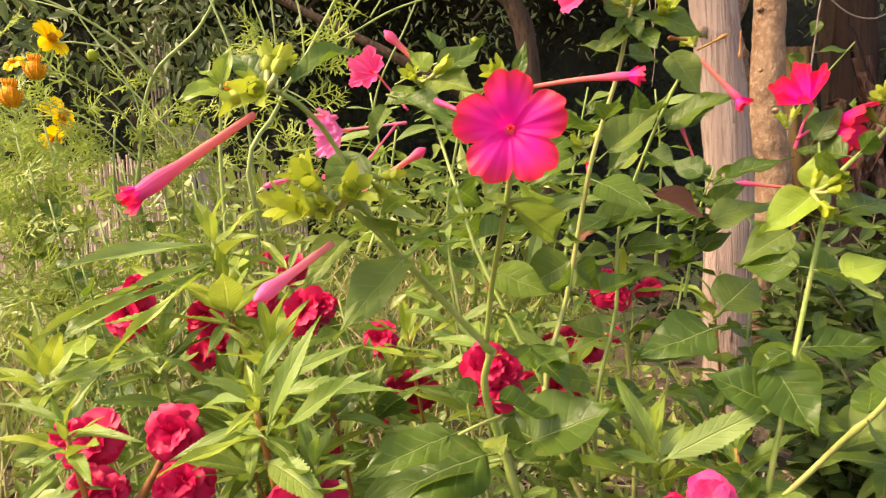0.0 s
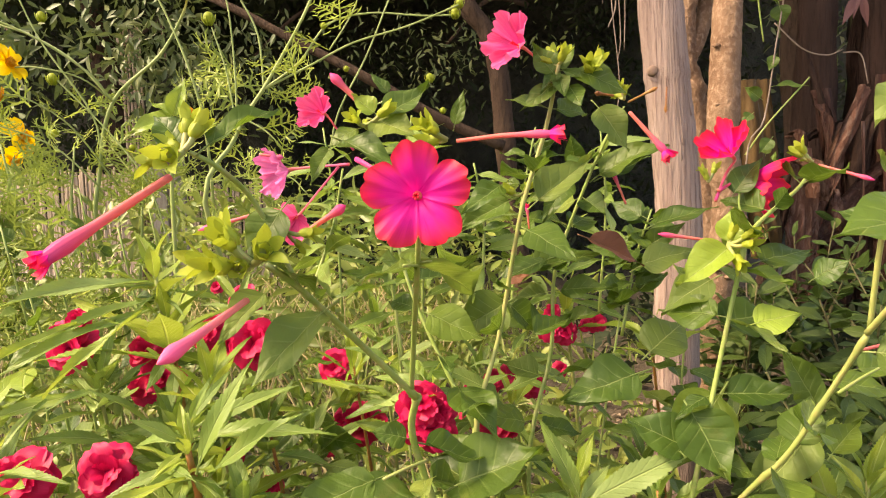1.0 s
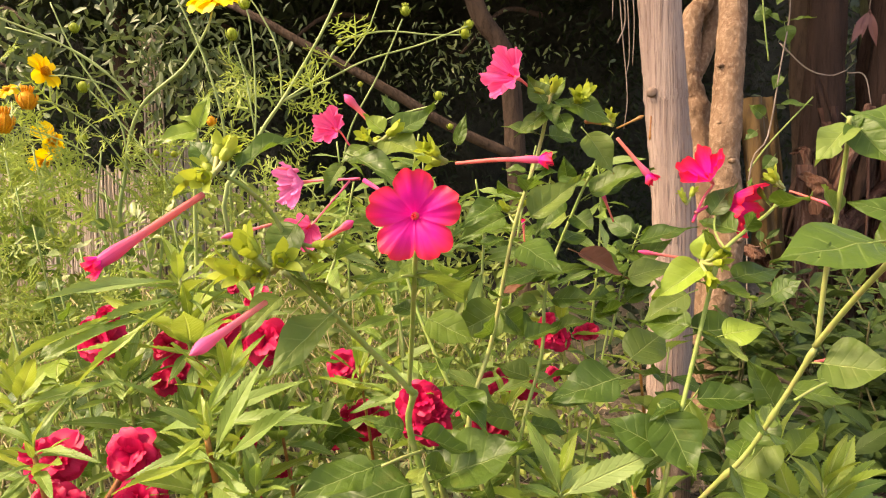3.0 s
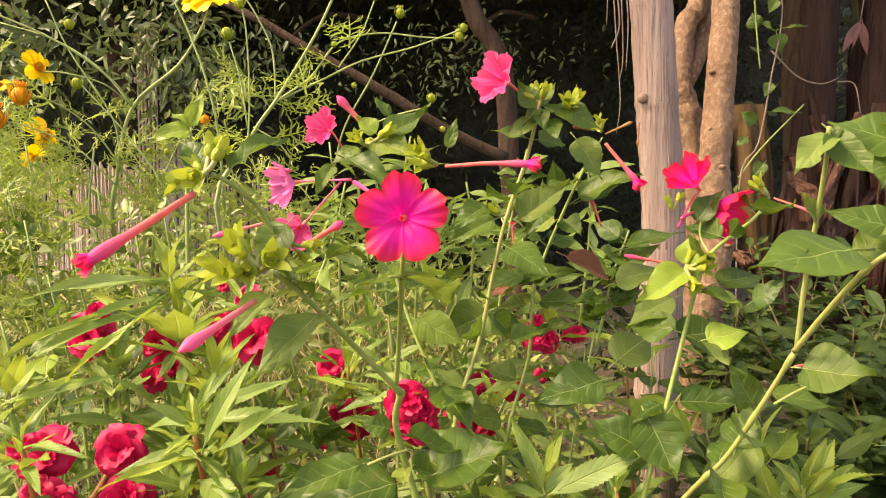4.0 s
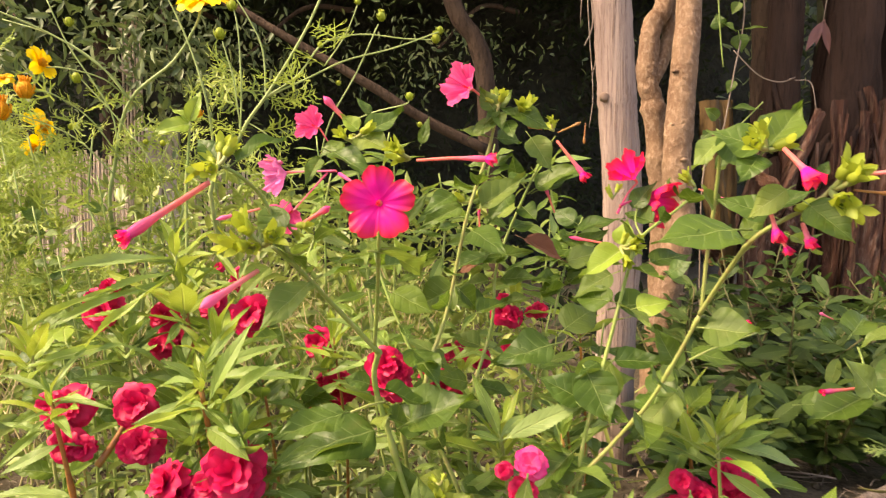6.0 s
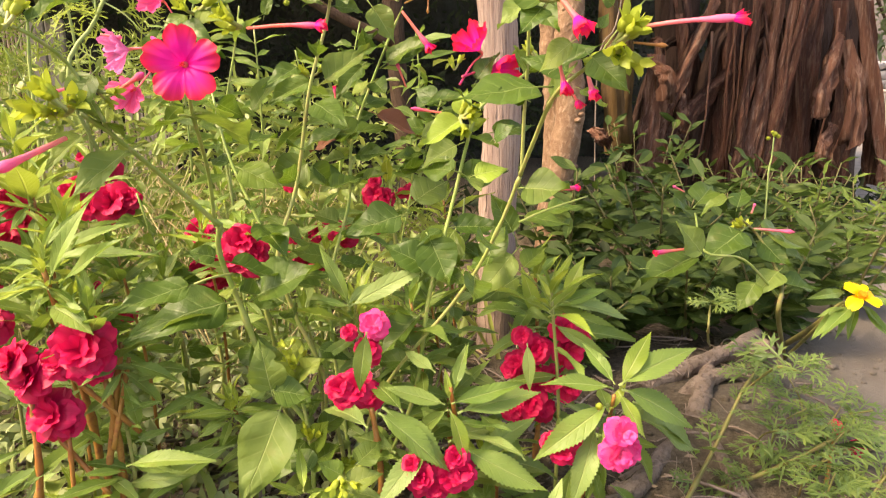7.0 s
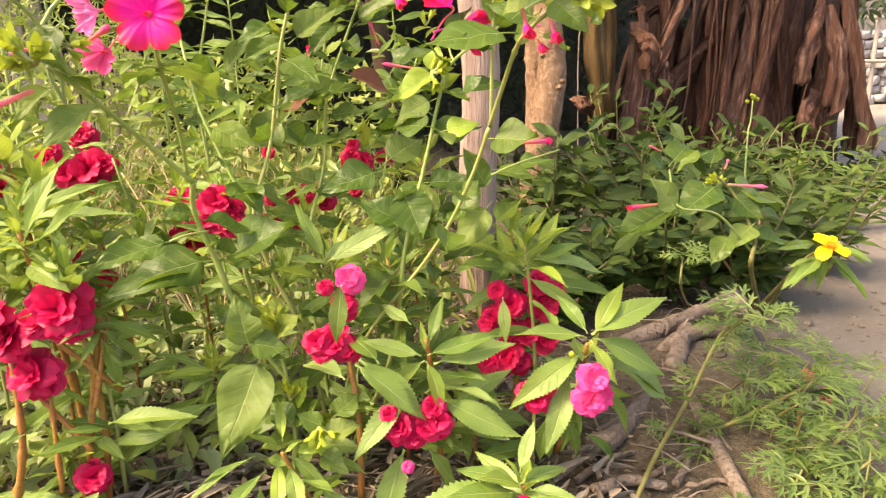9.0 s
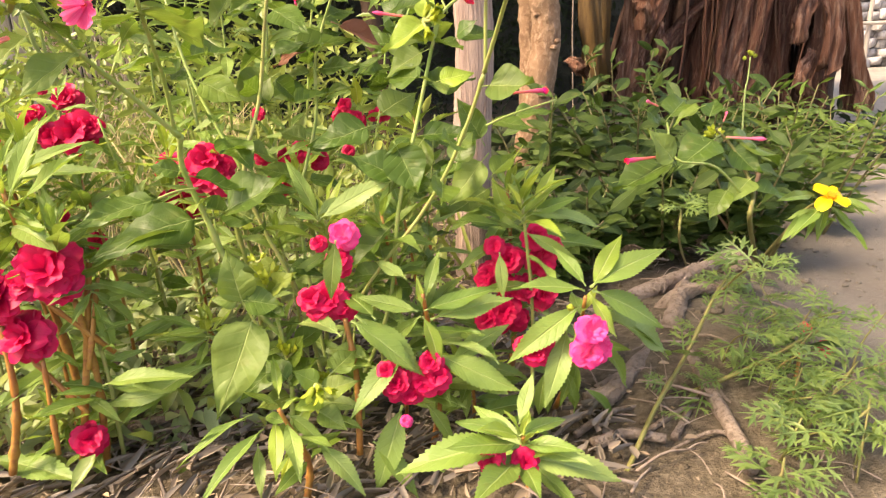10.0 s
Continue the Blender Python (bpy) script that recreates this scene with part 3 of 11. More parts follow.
def bloom(parent, centre, size, facing=(0, -1, 0.35), mat=None, label=""):
    BLOOMS[0] += 1
    v = BLOOMS[0] % 5
    ob = placed(new("bloom", double_bloom_mesh(mat or M_RED, v)), parent, frame_facing(centre, facing, size, BLOOMS[0] * 67.0))
    ob["label"] = label or "ruffled double crimson bloom"
    return ob


def feather(P_out, base, tip, width, rng, pairs=7):
    """Adds the thread-like leaflets of one feathery leaf to the arrays in P_out."""
    b, t = np.array(base, float), np.array(tip, float)
    d = t - b
    ln = np.linalg.norm(d)
    d = d / ln
    side = np.cross(d, rng.normal(size=3))
    side /= np.linalg.norm(side)
    nrm = np.cross(side, d)
    P, D, N, L, W = P_out
    P.append(b), D.append(d), N.append(nrm), L.append(ln), W.append(ln * 0.02 + 0.0009)
    for k in range(pairs):
        s = 0.2 + 0.75 * (k + rng.uniform(-0.3, 0.3)) / pairs
        for sg in (-1, 1):
            dd = d * rng.uniform(0.35, 1.1) + side * sg + nrm * rng.uniform(-0.6, 0.6)
            P.append(b + d * ln * s - nrm * (0.12 * ln * s * s)), D.append(dd), N.append(nrm + rng.normal(size=3) * 0.2)
            l2 = width * ln * rng.uniform(0.7, 1.1) * (1 - 0.55 * s)
            L.append(l2), W.append(min(0.0032, l2 * 0.15) if width < 0.5 else min(0.0036, l2 * 0.14))
            if l2 > 0.012:
                for sg2 in (-1, 1):
                    d3 = dd + np.cross(nrm, dd) * sg2 * 0.8
                    P.append(P[-1] + dd / np.linalg.norm(dd) * l2 * 0.45), D.append(d3), N.append(nrm), L.append(l2 * 0.5), W.append(min(0.0028, l2 * 0.12) if width < 0.5 else min(0.003, l2 * 0.12))


def cosmos_flower(parent, centre, facing, size, label="", petals=7, disc=True):
    """A yellow cosmos: notched petals round an orange disc."""
    m = frame_facing(centre, facing, size)
    bm = bmesh.new()
    rng = random.Random(int(abs(centre[0]) * 977) + petals)
    bmesh.ops.create_uvsphere(bm, u_segments=12, v_segments=6, radius=0.13, matrix=Matrix.Diagonal((1, 1, 0.7, 1)))
    for k in range(26):
        a, r = k * 2.4, 0.11 * math.sqrt(k / 26)
        tube(bm, [(r * math.cos(a), r * math.sin(a), 0.03), (1.2 * r * math.cos(a), 1.2 * r * math.sin(a), 0.17)], (0.014, 0.018), 5, n=2)
    ob = placed(new("flower", mesh_from("flower", bm, M_ORANGE)), parent, m)
    ob["label"] = label or "yellow daisy-like flower with orange disc"
    for k in range(petals):
        a = 2 * math.pi * k / petals + rng.uniform(-0.15, 0.15)
        b2 = bmesh.new()
        uv = b2.loops.layers.uv.verify()
        rows = []
        lift = rng.uniform(0.05, 0.35)
        for i in range(7):
            s = i / 6
            row = []
            for j in range(7):
                q = j / 3 - 1
                w = 0.20 * math.sin(math.pi * (0.12 + 0.62 * s)) ** 0.9
                y = 0.08 + 0.44 * s * (1 - 0.10 * abs(math.sin(q * 4.7)) * s ** 4)
                row.append(b2.verts.new(Matrix.Rotation(a, 3, "Z") @ Vector((y, q * w, lift * s - 0.22 * s * s + 0.05 * q * q + 0.02 * math.sin(q * 6) * s))))
            rows.append(row)
        for i in range(6):
            for j in range(6):
                f = b2.faces.new((rows[i][j], rows[i][j + 1], rows[i + 1][j + 1], rows[i + 1][j]))
                for lp, (u, v) in zip(f.loops, ((j, i), (j + 1, i), (j + 1, i + 1), (j, i + 1))):
                    lp[uv].uv = (u / 6, v / 6)
        part("petal", b2, M_YELLOW, ob)
    return ob


def round_bud(parent, centre, size, mat=None, label="", facing=(0, 0, 1), crown=False):
    inv = parent.matrix_world.inverted()
    bm = bmesh.new()
    m = frame_facing(inv @ Vector(centre), facing, size)
    bmesh.ops.create_uvsphere(bm, u_segments=12, v_segments=8, radius=0.5, matrix=m @ Matrix.Diagonal((0.85, 0.85, 1, 1)))
    for k in range(8):
        a = k * math.pi / 4
        c, s = math.cos(a), math.sin(a)
        tube(bm, [m @ Vector((0.2 * c, 0.2 * s, -0.5)), m @ Vector((0.5 * c, 0.5 * s, -0.1)), m @ Vector((0.55 * c, 0.55 * s, 0.3))], (0.07 * size, 0.02 * size), 5, n=4)
    if crown:
        for k in range(14):
            a = k * 2.4
            r = 0.25 * math.sqrt(k / 14)
            tube(bm, [m @ Vector((r * math.cos(a), r * math.sin(a), 0.35)), m @ Vector((1.6 * r * math.cos(a), 1.6 * r * math.sin(a), 0.75))], (0.05 * size, 0.04 * size), 5, n=2)
    return part("bud", bm, mat or M_BUD, parent, label)

# ---- places of the large things ----
POLE = [(0.318, 0.785, -0.010), (0.319, 0.785, 0.060), (0.321, 0.785, 0.208), (0.327, 0.785, 0.341), (0.316, 0.785, 0.502), (0.306, 0.785, 0.640), (0.290, 0.785, 0.860)]
POLE_SCAR = (0.294, 0.759, 0.506)
POLE_NODES = (0.502, 0.148)
TRUNK_MAIN = [(0.492, 1.120, -0.030), (0.496, 1.120, 0.026), (0.504, 1.120, 0.160), (0.532, 1.120, 0.331), (0.523, 1.120, 0.430), (0.531, 1.130, 0.539), (0.542, 1.140, 0.659), (0.553, 1.160, 0.763), (0.583, 1.240, 1.363), (0.653, 1.360, 2.363)]
TRUNK_SIDE = [(0.527, 1.200, -0.030), (0.527, 1.200, 0.318), (0.519, 1.200, 0.434), (0.505, 1.200, 0.549), (0.490, 1.200, 0.621), (0.502, 1.210, 0.717), (0.528, 1.220, 0.803), (0.528, 1.320, 1.303), (0.428, 1.470, 2.203)]
TRUNK_LIMB = [(0.497, 1.200, 0.606), (0.532, 1.220, 0.668), (0.545, 1.230, 0.733), (0.548, 1.240, 0.821)]
SHEATHS = (
    ((0.915, 1.600, 0.469), (0.906, 1.580, 0.312), (0.873, 1.550, 0.146), 0.051, 0.5, 1),
    ((1.083, 1.620, 0.610), (0.960, 1.600, 0.354), (0.895, 1.570, 0.203), 0.032, 0.6, 1),
    ((1.182, 1.660, 0.442), (1.054, 1.640, 0.338), (0.971, 1.610, 0.236), 0.039, 0.5, 0),
    ((1.169, 1.680, 0.648), (1.160, 1.660, 0.352), (1.147, 1.630, 0.120), 0.043, 0.5, 0),
    ((1.276, 1.640, 0.641), (1.236, 1.620, 0.364), (1.183, 1.590, 0.130), 0.032, 0.6, 1),
    ((1.344, 1.620, 0.638), (1.285, 1.600, 0.362), (1.229, 1.570, 0.130), 0.032, 0.6, 0),
    ((1.420, 1.680, 0.648), (1.382, 1.660, 0.362), (1.369, 1.630, 0.119), 0.051, 0.5, 0),
    ((1.509, 1.640, 0.641), (1.580, 1.620, 0.326), (1.617, 1.590, 0.114), 0.035, 0.5, 1),
    ((1.577, 1.700, 0.622), (1.609, 1.680, 0.343), (1.620, 1.650, 0.108), 0.042, 0.4, 0),
    ((1.507, 1.700, 0.622), (1.517, 1.680, 0.345), (1.495, 1.650, 0.113), 0.055, 0.4, 0),
    ((1.063, 1.760, 0.632), (1.085, 1.740, 0.387), (1.103, 1.710, 0.122), 0.055, 0.4, 0),
    ((1.201, 1.620, 0.610), (1.170, 1.600, 0.350), (1.137, 1.570, 0.134), 0.026, 0.6, 0),
    ((1.313, 1.630, 0.611), (1.272, 1.610, 0.303), (1.278, 1.580, 0.127), 0.022, 0.7, 1),
)
FLAPS = (
    ((1.419, 1.580, 0.519), (1.364, 1.550, 0.381), (1.352, 1.550, 0.301), 0.038),
    ((1.440, 1.590, 0.505), (1.475, 1.560, 0.342), (1.473, 1.560, 0.222), 0.047),
    ((1.423, 1.580, 0.284), (1.383, 1.550, 0.218), (1.401, 1.550, 0.164), 0.028),
    ((0.883, 1.560, 0.445), (0.916, 1.530, 0.415), (0.919, 1.530, 0.353), 0.031),
    ((0.989, 1.580, 0.368), (0.970, 1.550, 0.310), (0.988, 1.550, 0.267), 0.019),
    ((0.641, 1.320, 0.291), (0.654, 1.290, 0.279), (0.670, 1.290, 0.257), 0.022),
)
GOLDEN = (
    ((0.750, 1.520, 0.619), (0.766, 1.520, 0.411), (0.784, 1.520, 0.223), 0.055),
    ((0.808, 1.560, 0.626), (0.821, 1.560, 0.412), (0.819, 1.560, 0.198), 0.027),
)
BANANA = (1.390, 1.820, 0.0)
SLANT = [(0.319, 2.100, -0.050), (0.269, 2.100, 0.473), (0.251, 2.100, 0.778), (0.217, 2.100, 0.902), (0.133, 2.100, 1.060), (0.033, 2.150, 1.660), (-0.017, 2.200, 2.360)]
BRANCH = [(0.254, 2.050, 0.541), (0.058, 2.030, 0.632), (-0.132, 2.000, 0.745), (-0.339, 2.000, 0.861), (-0.528, 2.000, 0.968), (-0.664, 2.050, 1.033), (-0.914, 2.100, 1.081)]
DARK_TRUNK = (1.220, 2.100)
MOSSY_TRUNK = (1.392, 2.050)
FENCE_A = (-2.174, -1.278, 0.592)
FENCE_B = (-1.248, -0.672, 0.504)
BOARDS = (-1.184, -1.030, 0.699)

# ---- ground ----


def ground_height(x, y):
    h = 0.010 * noise.noise(Vector((x * 3.1, y * 3.1, 0.3))) + 0.006 * noise.noise(Vector((x * 11, y * 11, 2.0)))
    h += 0.0035 * noise.noise(Vector((x * 37, y * 37, 5.0)))
    h += 0.030 * math.exp(-(((x - 0.50) / 0.16) ** 2 + ((y - 0.52) / 0.20) ** 2))
    far = max(0.0, math.hypot(x, y) - 3.0)
    return h * (1.0 if far == 0 else 1.0 / (1 + far)) - 0.004


def soil_material():
    m = Nodes("sandy_soil")
    pos = m.world_coord()
    big = m.noise(1.6, 4.0, pos)
    mid = m.noise(14.0, 6.0, pos)
    fine = m.noise(130.0, 5.0, pos, rough=0.7)
    col = m.mix(m.span(big, 0.35, 0.65), (0.128, 0.107, 0.086), (0.206, 0.176, 0.144))
    col = m.mix(m.span(mid, 0.45, 0.72, 0.0, 0.7), col, (0.128, 0.112, 0.090))
    col = m.mix(m.span(fine, 0.52, 0.75, 0.0, 0.55), col, (0.206, 0.188, 0.156))
    # dark humus in the bed, sandy soil on the path
    sep = m.add("ShaderNodeSeparateXYZ")
    m.link(pos, sep.inputs[0])
    edge = m.math("ADD", m.math("SUBTRACT", sep.outputs[0], m.math("MULTIPLY", sep.outputs[1], 0.35)), m.math("ADD", m.math("MULTIPLY", m.math("SUBTRACT", big, 0.5), 0.5), m.math("MULTIPLY", m.math("SUBTRACT", mid, 0.5), 0.35)))
    humus = m.mix(m.span(fine, 0.4, 0.7), (0.070, 0.054, 0.037), (0.155, 0.125, 0.088))
    col = m.mix(m.span(edge, 0.30, 0.56), humus, col)
    # farther along the path the sand is paler: sunlit brightness put into its colour
    col = m.mix(m.span(edge, 0.55, 1.05, 0.0, 0.85), col, m.mix(m.span(mid, 0.35, 0.7), (0.33, 0.285, 0.24), (0.24, 0.205, 0.172)))
    m.put(m.bsdf.inputs["Base Color"], col)
    m.bsdf.inputs["Roughness"].default_value = 0.95
    m.bsdf.inputs["Specular IOR Level"].default_value = 0.15
    m.bump(m.math("ADD", m.math("MULTIPLY", mid, 0.6), m.math("ADD", m.math("MULTIPLY", fine, 0.5), m.math("MULTIPLY", m.noise(420.0, 4.0, pos), 0.35))), 0.8, 0.010)
    return m.mat


M_SOIL = soil_material()


def spread(near0, near1, step, far):
    a = list(np.arange(near0, near1 + step / 2, step))
    s = step
    while a[-1] < far:
        s *= 1.35
        a.append(a[-1] + s)
    s = step
    while a[0] > -far:
        s *= 1.35
        a.insert(0, a[0] - s)
    return a


def build_ground():
    xs, ys = spread(-0.6, 1.3, 0.02, 400.0), spread(0.1, 1.7, 0.02, 400.0)
    V = [(x, y, ground_height(x, y)) for y in ys for x in xs]
    w = len(xs)
    Fs = [(j * w + i, j * w + i + 1, (j + 1) * w + i + 1, (j + 1) * w + i) for j in range(len(ys) - 1) for i in range(w - 1)]
    me = bpy.data.meshes.new("ground")
    me.from_pydata(V, [], Fs)
    for q in me.polygons:
        q.use_smooth = True
    me.materials.append(M_SOIL)
    return tagged(new("ground", me), "bare sandy brown garden soil", "ground", kind="structure")


build_ground()

# ---- bamboo pole ----
M_POLE = rough_material("weathered_bamboo", (0.25, 0.175, 0.150), (0.44, 0.325, 0.270), (0.13, 0.078, 0.064), 75.0, (1.0, 1.0, 0.035), rough=0.8, bump=1.0, depth=0.004, fine=4.0)
M_POLE_KNOT = rough_material("bamboo_knot", (0.34, 0.24, 0.18), (0.22, 0.14, 0.10), None, 90.0, rough=0.85, bump=0.5)


def bamboo_pole(pts, r, node_heights, scar):
    ob = thing("bamboo_pole", pts[0], "weathered pinkish-grey bamboo pole standing in the flower bed", "pole")
    f = Vector(pts[0])
    Q = [Vector(q) - f for q in pts]
    C = spline(Q, 120)

    def rad(s):
        z = f.z + C[int(s * 120)].z
        k = r * (1.05 - 0.10 * s)
        for h in node_heights:
            k *= 1 + 0.05 * math.exp(-((z - h) / 0.005) ** 2) - 0.04 * math.exp(-((z - h + 0.010) / 0.005) ** 2)
        return k
    part("pole", tube(bmesh.new(), Q, rad, 28, n=120, wobble=0.05, seed=3), M_POLE, ob)
    # a lopped side shoot at a node
    c = Vector(scar) - f
    part("shoot_scar", tube(bmesh.new(), [c + Vector((0, 0.012, 0)), c + Vector((0, 0.006, 0)), c + Vector((0, 0.004, 0))], lambda s: 0.0065 * (1 - 0.55 * s * s), 12, n=6, wobble=0.2), M_POLE_KNOT, ob, "round pale lopped shoot scar")
    # loose fibres split from the skin
    rng = random.Random(8)
    for k in range(16):
        a = rng.uniform(-2.6, -0.5)
        i0 = rng.randrange(10, 80)
        pts2 = [C[i0 + d] + Vector((math.cos(a), math.sin(a), 0)) * (rad((i0 + d) / 120) * 1.0 + 0.0004 + 0.001 * math.sin(d)) for d in (0, 4, 9)]
        part("fibre", tube(bmesh.new(), pts2, (0.0010, 0.0004), 5), M_POLE, ob)
    return ob


bamboo_pole(POLE, 0.0258, POLE_NODES, POLE_SCAR)

# ---- trees behind the bed ----
M_BARK = rough_material("smooth_brown_bark", (0.14, 0.078, 0.045), (0.23, 0.142, 0.086), (0.33, 0.225, 0.155), 36.0, (1.0, 1.0, 0.7), rough=0.85, bump=0.8, depth=0.006)
# bark colour lowered to carry the canopy's shade on the back trunks
M_BARK_SHADED = rough_material("shaded_bark", (0.060, 0.036, 0.024), (0.098, 0.060, 0.038), (0.030, 0.019, 0.013), 18.0, (1.0, 1.0, 0.3), rough=0.9, bump=0.8, depth=0.01)
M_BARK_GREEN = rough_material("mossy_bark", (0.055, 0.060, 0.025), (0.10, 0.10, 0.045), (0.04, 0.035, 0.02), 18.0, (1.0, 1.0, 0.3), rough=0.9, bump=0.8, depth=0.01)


# crowns are out of view, placed to block light from hedge and trunks
def crown(tree, centre, radii, count, size, seed, mat=None):
    rng = np.random.default_rng(seed)
    P = rng.normal(size=(count, 3))
    P /= np.linalg.norm(P, axis=1, keepdims=True)
    clump = rng.normal(size=(26, 3))
    clump /= np.linalg.norm(clump, axis=1, keepdims=True)
    near = clump[rng.integers(0, 26, count)] * 0.75 + P * rng.uniform(0.05, 0.42, (count, 1))
    P = np.array(centre) + near * np.array(radii)
    D = rand_dirs(rng, count, -0.5)
    N = rand_dirs(rng, count, 1.6)
    L = rng.uniform(0.6, 1.3, count) * size
    return cloud("crown", P, D, N, L, L * 0.42, mat or M_HEDGE_SHADED, parent=tree)


def twin_tree():
    foot = Vector((TRUNK_MAIN[0][0], TRUNK_MAIN[0][1], 0))
    ob = thing("tree", foot, "smooth brown twin-trunked small tree with knots, unseen crown and limb added for shade", "tree")
    main = [Vector(q) - foot for q in TRUNK_MAIN]
    side = [Vector(q) - foot for q in TRUNK_SIDE]
    bumps = (0.13, 0.21, 0.30, 0.40, 0.52)

    def rad(s):
        r = 0.029 + 0.020 * math.exp(-s / 0.05) - 0.008 * s
        for k, b in enumerate(bumps):
            r *= 1 + (0.10, 0.07, 0.05, 0.08, 0.06)[k] * math.exp(-((s - b) / 0.018) ** 2)
        return r
    part("trunk", tube(bmesh.new(), main, rad, 24, n=120, wobble=0.12, seed=1), M_BARK, ob)
    part("trunk", tube(bmesh.new(), side, lambda s: 0.024 * (1 - 0.35 * s) * (1 + 0.14 * math.exp(-((s - 0.27) / 0.014) ** 2) + 0.18 * math.exp(-((s - 0.38) / 0.014) ** 2)), 18, n=110, wobble=0.2, seed=2), M_BARK, ob)
    part("limb", tube(bmesh.new(), [Vector(q) - foot for q in TRUNK_LIMB], (0.016, 0.013), 14, n=24, wobble=0.2, seed=4), M_BARK, ob)
    rng = random.Random(5)
    C1 = spline(main, 240)
    for k in range(16):
        q = C1[rng.randrange(14, 150)]
        a = rng.uniform(-2.6, -0.5)
        c = q + Vector((0.026 * math.cos(a), 0.026 * math.sin(a), 0))
        bm = bmesh.new()
        bmesh.ops.create_uvsphere(bm, u_segments=10, v_segments=6, radius=rng.uniform(0.005, 0.009), matrix=Matrix.Translation(c) @ Matrix.Diagonal((1, 0.8, 0.6, 1)))
        part("knot", bm, M_BARK, ob)
    # unseen crown, set off the trunk so its shade lands on the banana clump
    crown(ob, (0.10, 1.60, 2.05), (0.75, 0.55, 0.45), 6500, 0.085, 11)
    # an unseen limb and leaf clump, added over the bed to shade its right half
    part("limb", tube(bmesh.new(), [main[-1], Vector((0.0, 1.0, 1.50)) - foot, Vector((-0.32, 0.42, 1.32)) - foot], (0.014, 0.005), 10, n=20, wobble=0.2, seed=6), M_BARK, ob)
    crown(ob, (-0.30, 0.42, 1.32), (0.30, 0.30, 0.12), 420, 0.060, 12)
    return ob


twin_tree()


def back_tree(foot, pts, r0, r1, mat, label, seed, crown_at=None, limbs=(), count=5000):
    ob = thing("tree", foot, label, "tree", "trees behind the bed")
    inv = Vector(foot)
    part("trunk", tube(bmesh.new(), [Vector(q) - inv for q in pts], (r0, r1), 16, n=40, wobble=0.2, seed=seed), mat, ob)
    for lp, a, b in limbs:
        part("limb", tube(bmesh.new(), [Vector(q) - inv for q in lp], (a, b), 12, n=30, wobble=0.2, seed=seed + 1), mat, ob)
    # the unseen crown is positioned for its shade, not over its trunk
    if crown_at:
        crown(ob, crown_at[0], crown_at[1], count, 0.09, seed + 30)
    return ob


back_tree((SLANT[0][0], SLANT[0][1], 0), SLANT, 0.034, 0.024, M_BARK_SHADED, "slanting tree with bark coloured dark for deep shade", 21, ((-0.3, 2.7, 2.1), (1.6, 1.3, 0.7)), [(BRANCH, 0.017, 0.009)], 9000)
for (tx, ty), r, mat, label, seed, at in ((DARK_TRUNK, 0.075, M_BARK_SHADED, "dark upright tree trunk in deep shade", 22, (0.7, 3.1, 2.1)), (MOSSY_TRUNK, 0.055, M_BARK_GREEN, "green-tinged mossy tree trunk in deep shade", 23, (0.9, 3.3, 2.2))):
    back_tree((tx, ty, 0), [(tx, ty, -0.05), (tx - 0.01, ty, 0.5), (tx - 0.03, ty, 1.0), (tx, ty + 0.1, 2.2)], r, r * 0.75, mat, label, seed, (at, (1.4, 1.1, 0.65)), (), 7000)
back_tree((-1.6, 3.4, 0), [(-1.6, 3.4, -0.05), (-1.55, 3.4, 0.8), (-1.7, 3.4, 2.0)], 0.07, 0.05, M_BARK_SHADED, "dark shade tree with drooping foliage", 24, ((-1.5, 3.4, 1.95), (1.7, 1.0, 0.75)), (), 9000)

def bough(at, centre, radii, count, size, seed, label):
    """A leafy bough of the hedge, its leaves coloured paler as if out in the light."""
    ob = thing("bough", at, label, "branch", "leafy boughs")
    rng = random.Random(seed)
    a, c = Vector(at), Vector(centre)
    part("branch", tube(bmesh.new(), [(0, 0, 0), (c - a) * 0.5 + Vector((0, 0, 0.1)), c - a], (0.014, 0.005), 8, n=12, wobble=0.15), M_BARK_SHADED, ob)
    nr = np.random.default_rng(seed)
    P = np.array(centre) + nr.normal(size=(count, 3)) * np.array(radii) * 0.5
    L = nr.uniform(0.6, 1.3, count) * size
    N = rand_dirs(nr, count, 0.6)
    N[:, 1] -= 0.3
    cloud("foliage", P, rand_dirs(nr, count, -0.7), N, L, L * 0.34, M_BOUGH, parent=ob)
    return ob


bough((-1.3, 3.4, 1.3), (-0.906, 2.450, 0.932), (0.26, 0.25, 0.30), 620, 0.050, 5, "leafy bough of drooping sunlit leaves before the dark hedge")
bough((-1.0, 3.4, 1.3), (-1.141, 2.600, 1.007), (0.22, 0.25, 0.30), 200, 0.055, 15, "sparse leafy bough hanging before the dark hedge")
bough((-0.3, 3.2, 1.3), (-0.680, 2.700, 0.970), (0.30, 0.25, 0.22), 260, 0.045, 6, "thin leafy bough hanging before the dark hedge")
bough((-2.2, 3.2, 1.3), (-1.398, 2.400, 1.015), (0.26, 0.25, 0.24), 190, 0.060, 7, "leafy bough with pale drooping leaves")
bough((-2.4, 3.0, 1.1), (-1.394, 2.200, 0.868), (0.20, 0.25, 0.26), 320, 0.055, 17, "pale green bough hanging beside the fence")
bough((1.62, 2.6, 1.35), (1.36, 2.3, 0.93), (0.16, 0.15, 0.22), 220, 0.05, 9, "leafy bough in deep shade beside the trunks")
bough((2.02, 2.6, 1.1), (2.16, 2.3, 0.62), (0.11, 0.15, 0.13), 150, 0.045, 19, "dark leafy spray hanging over the edge of the yard")
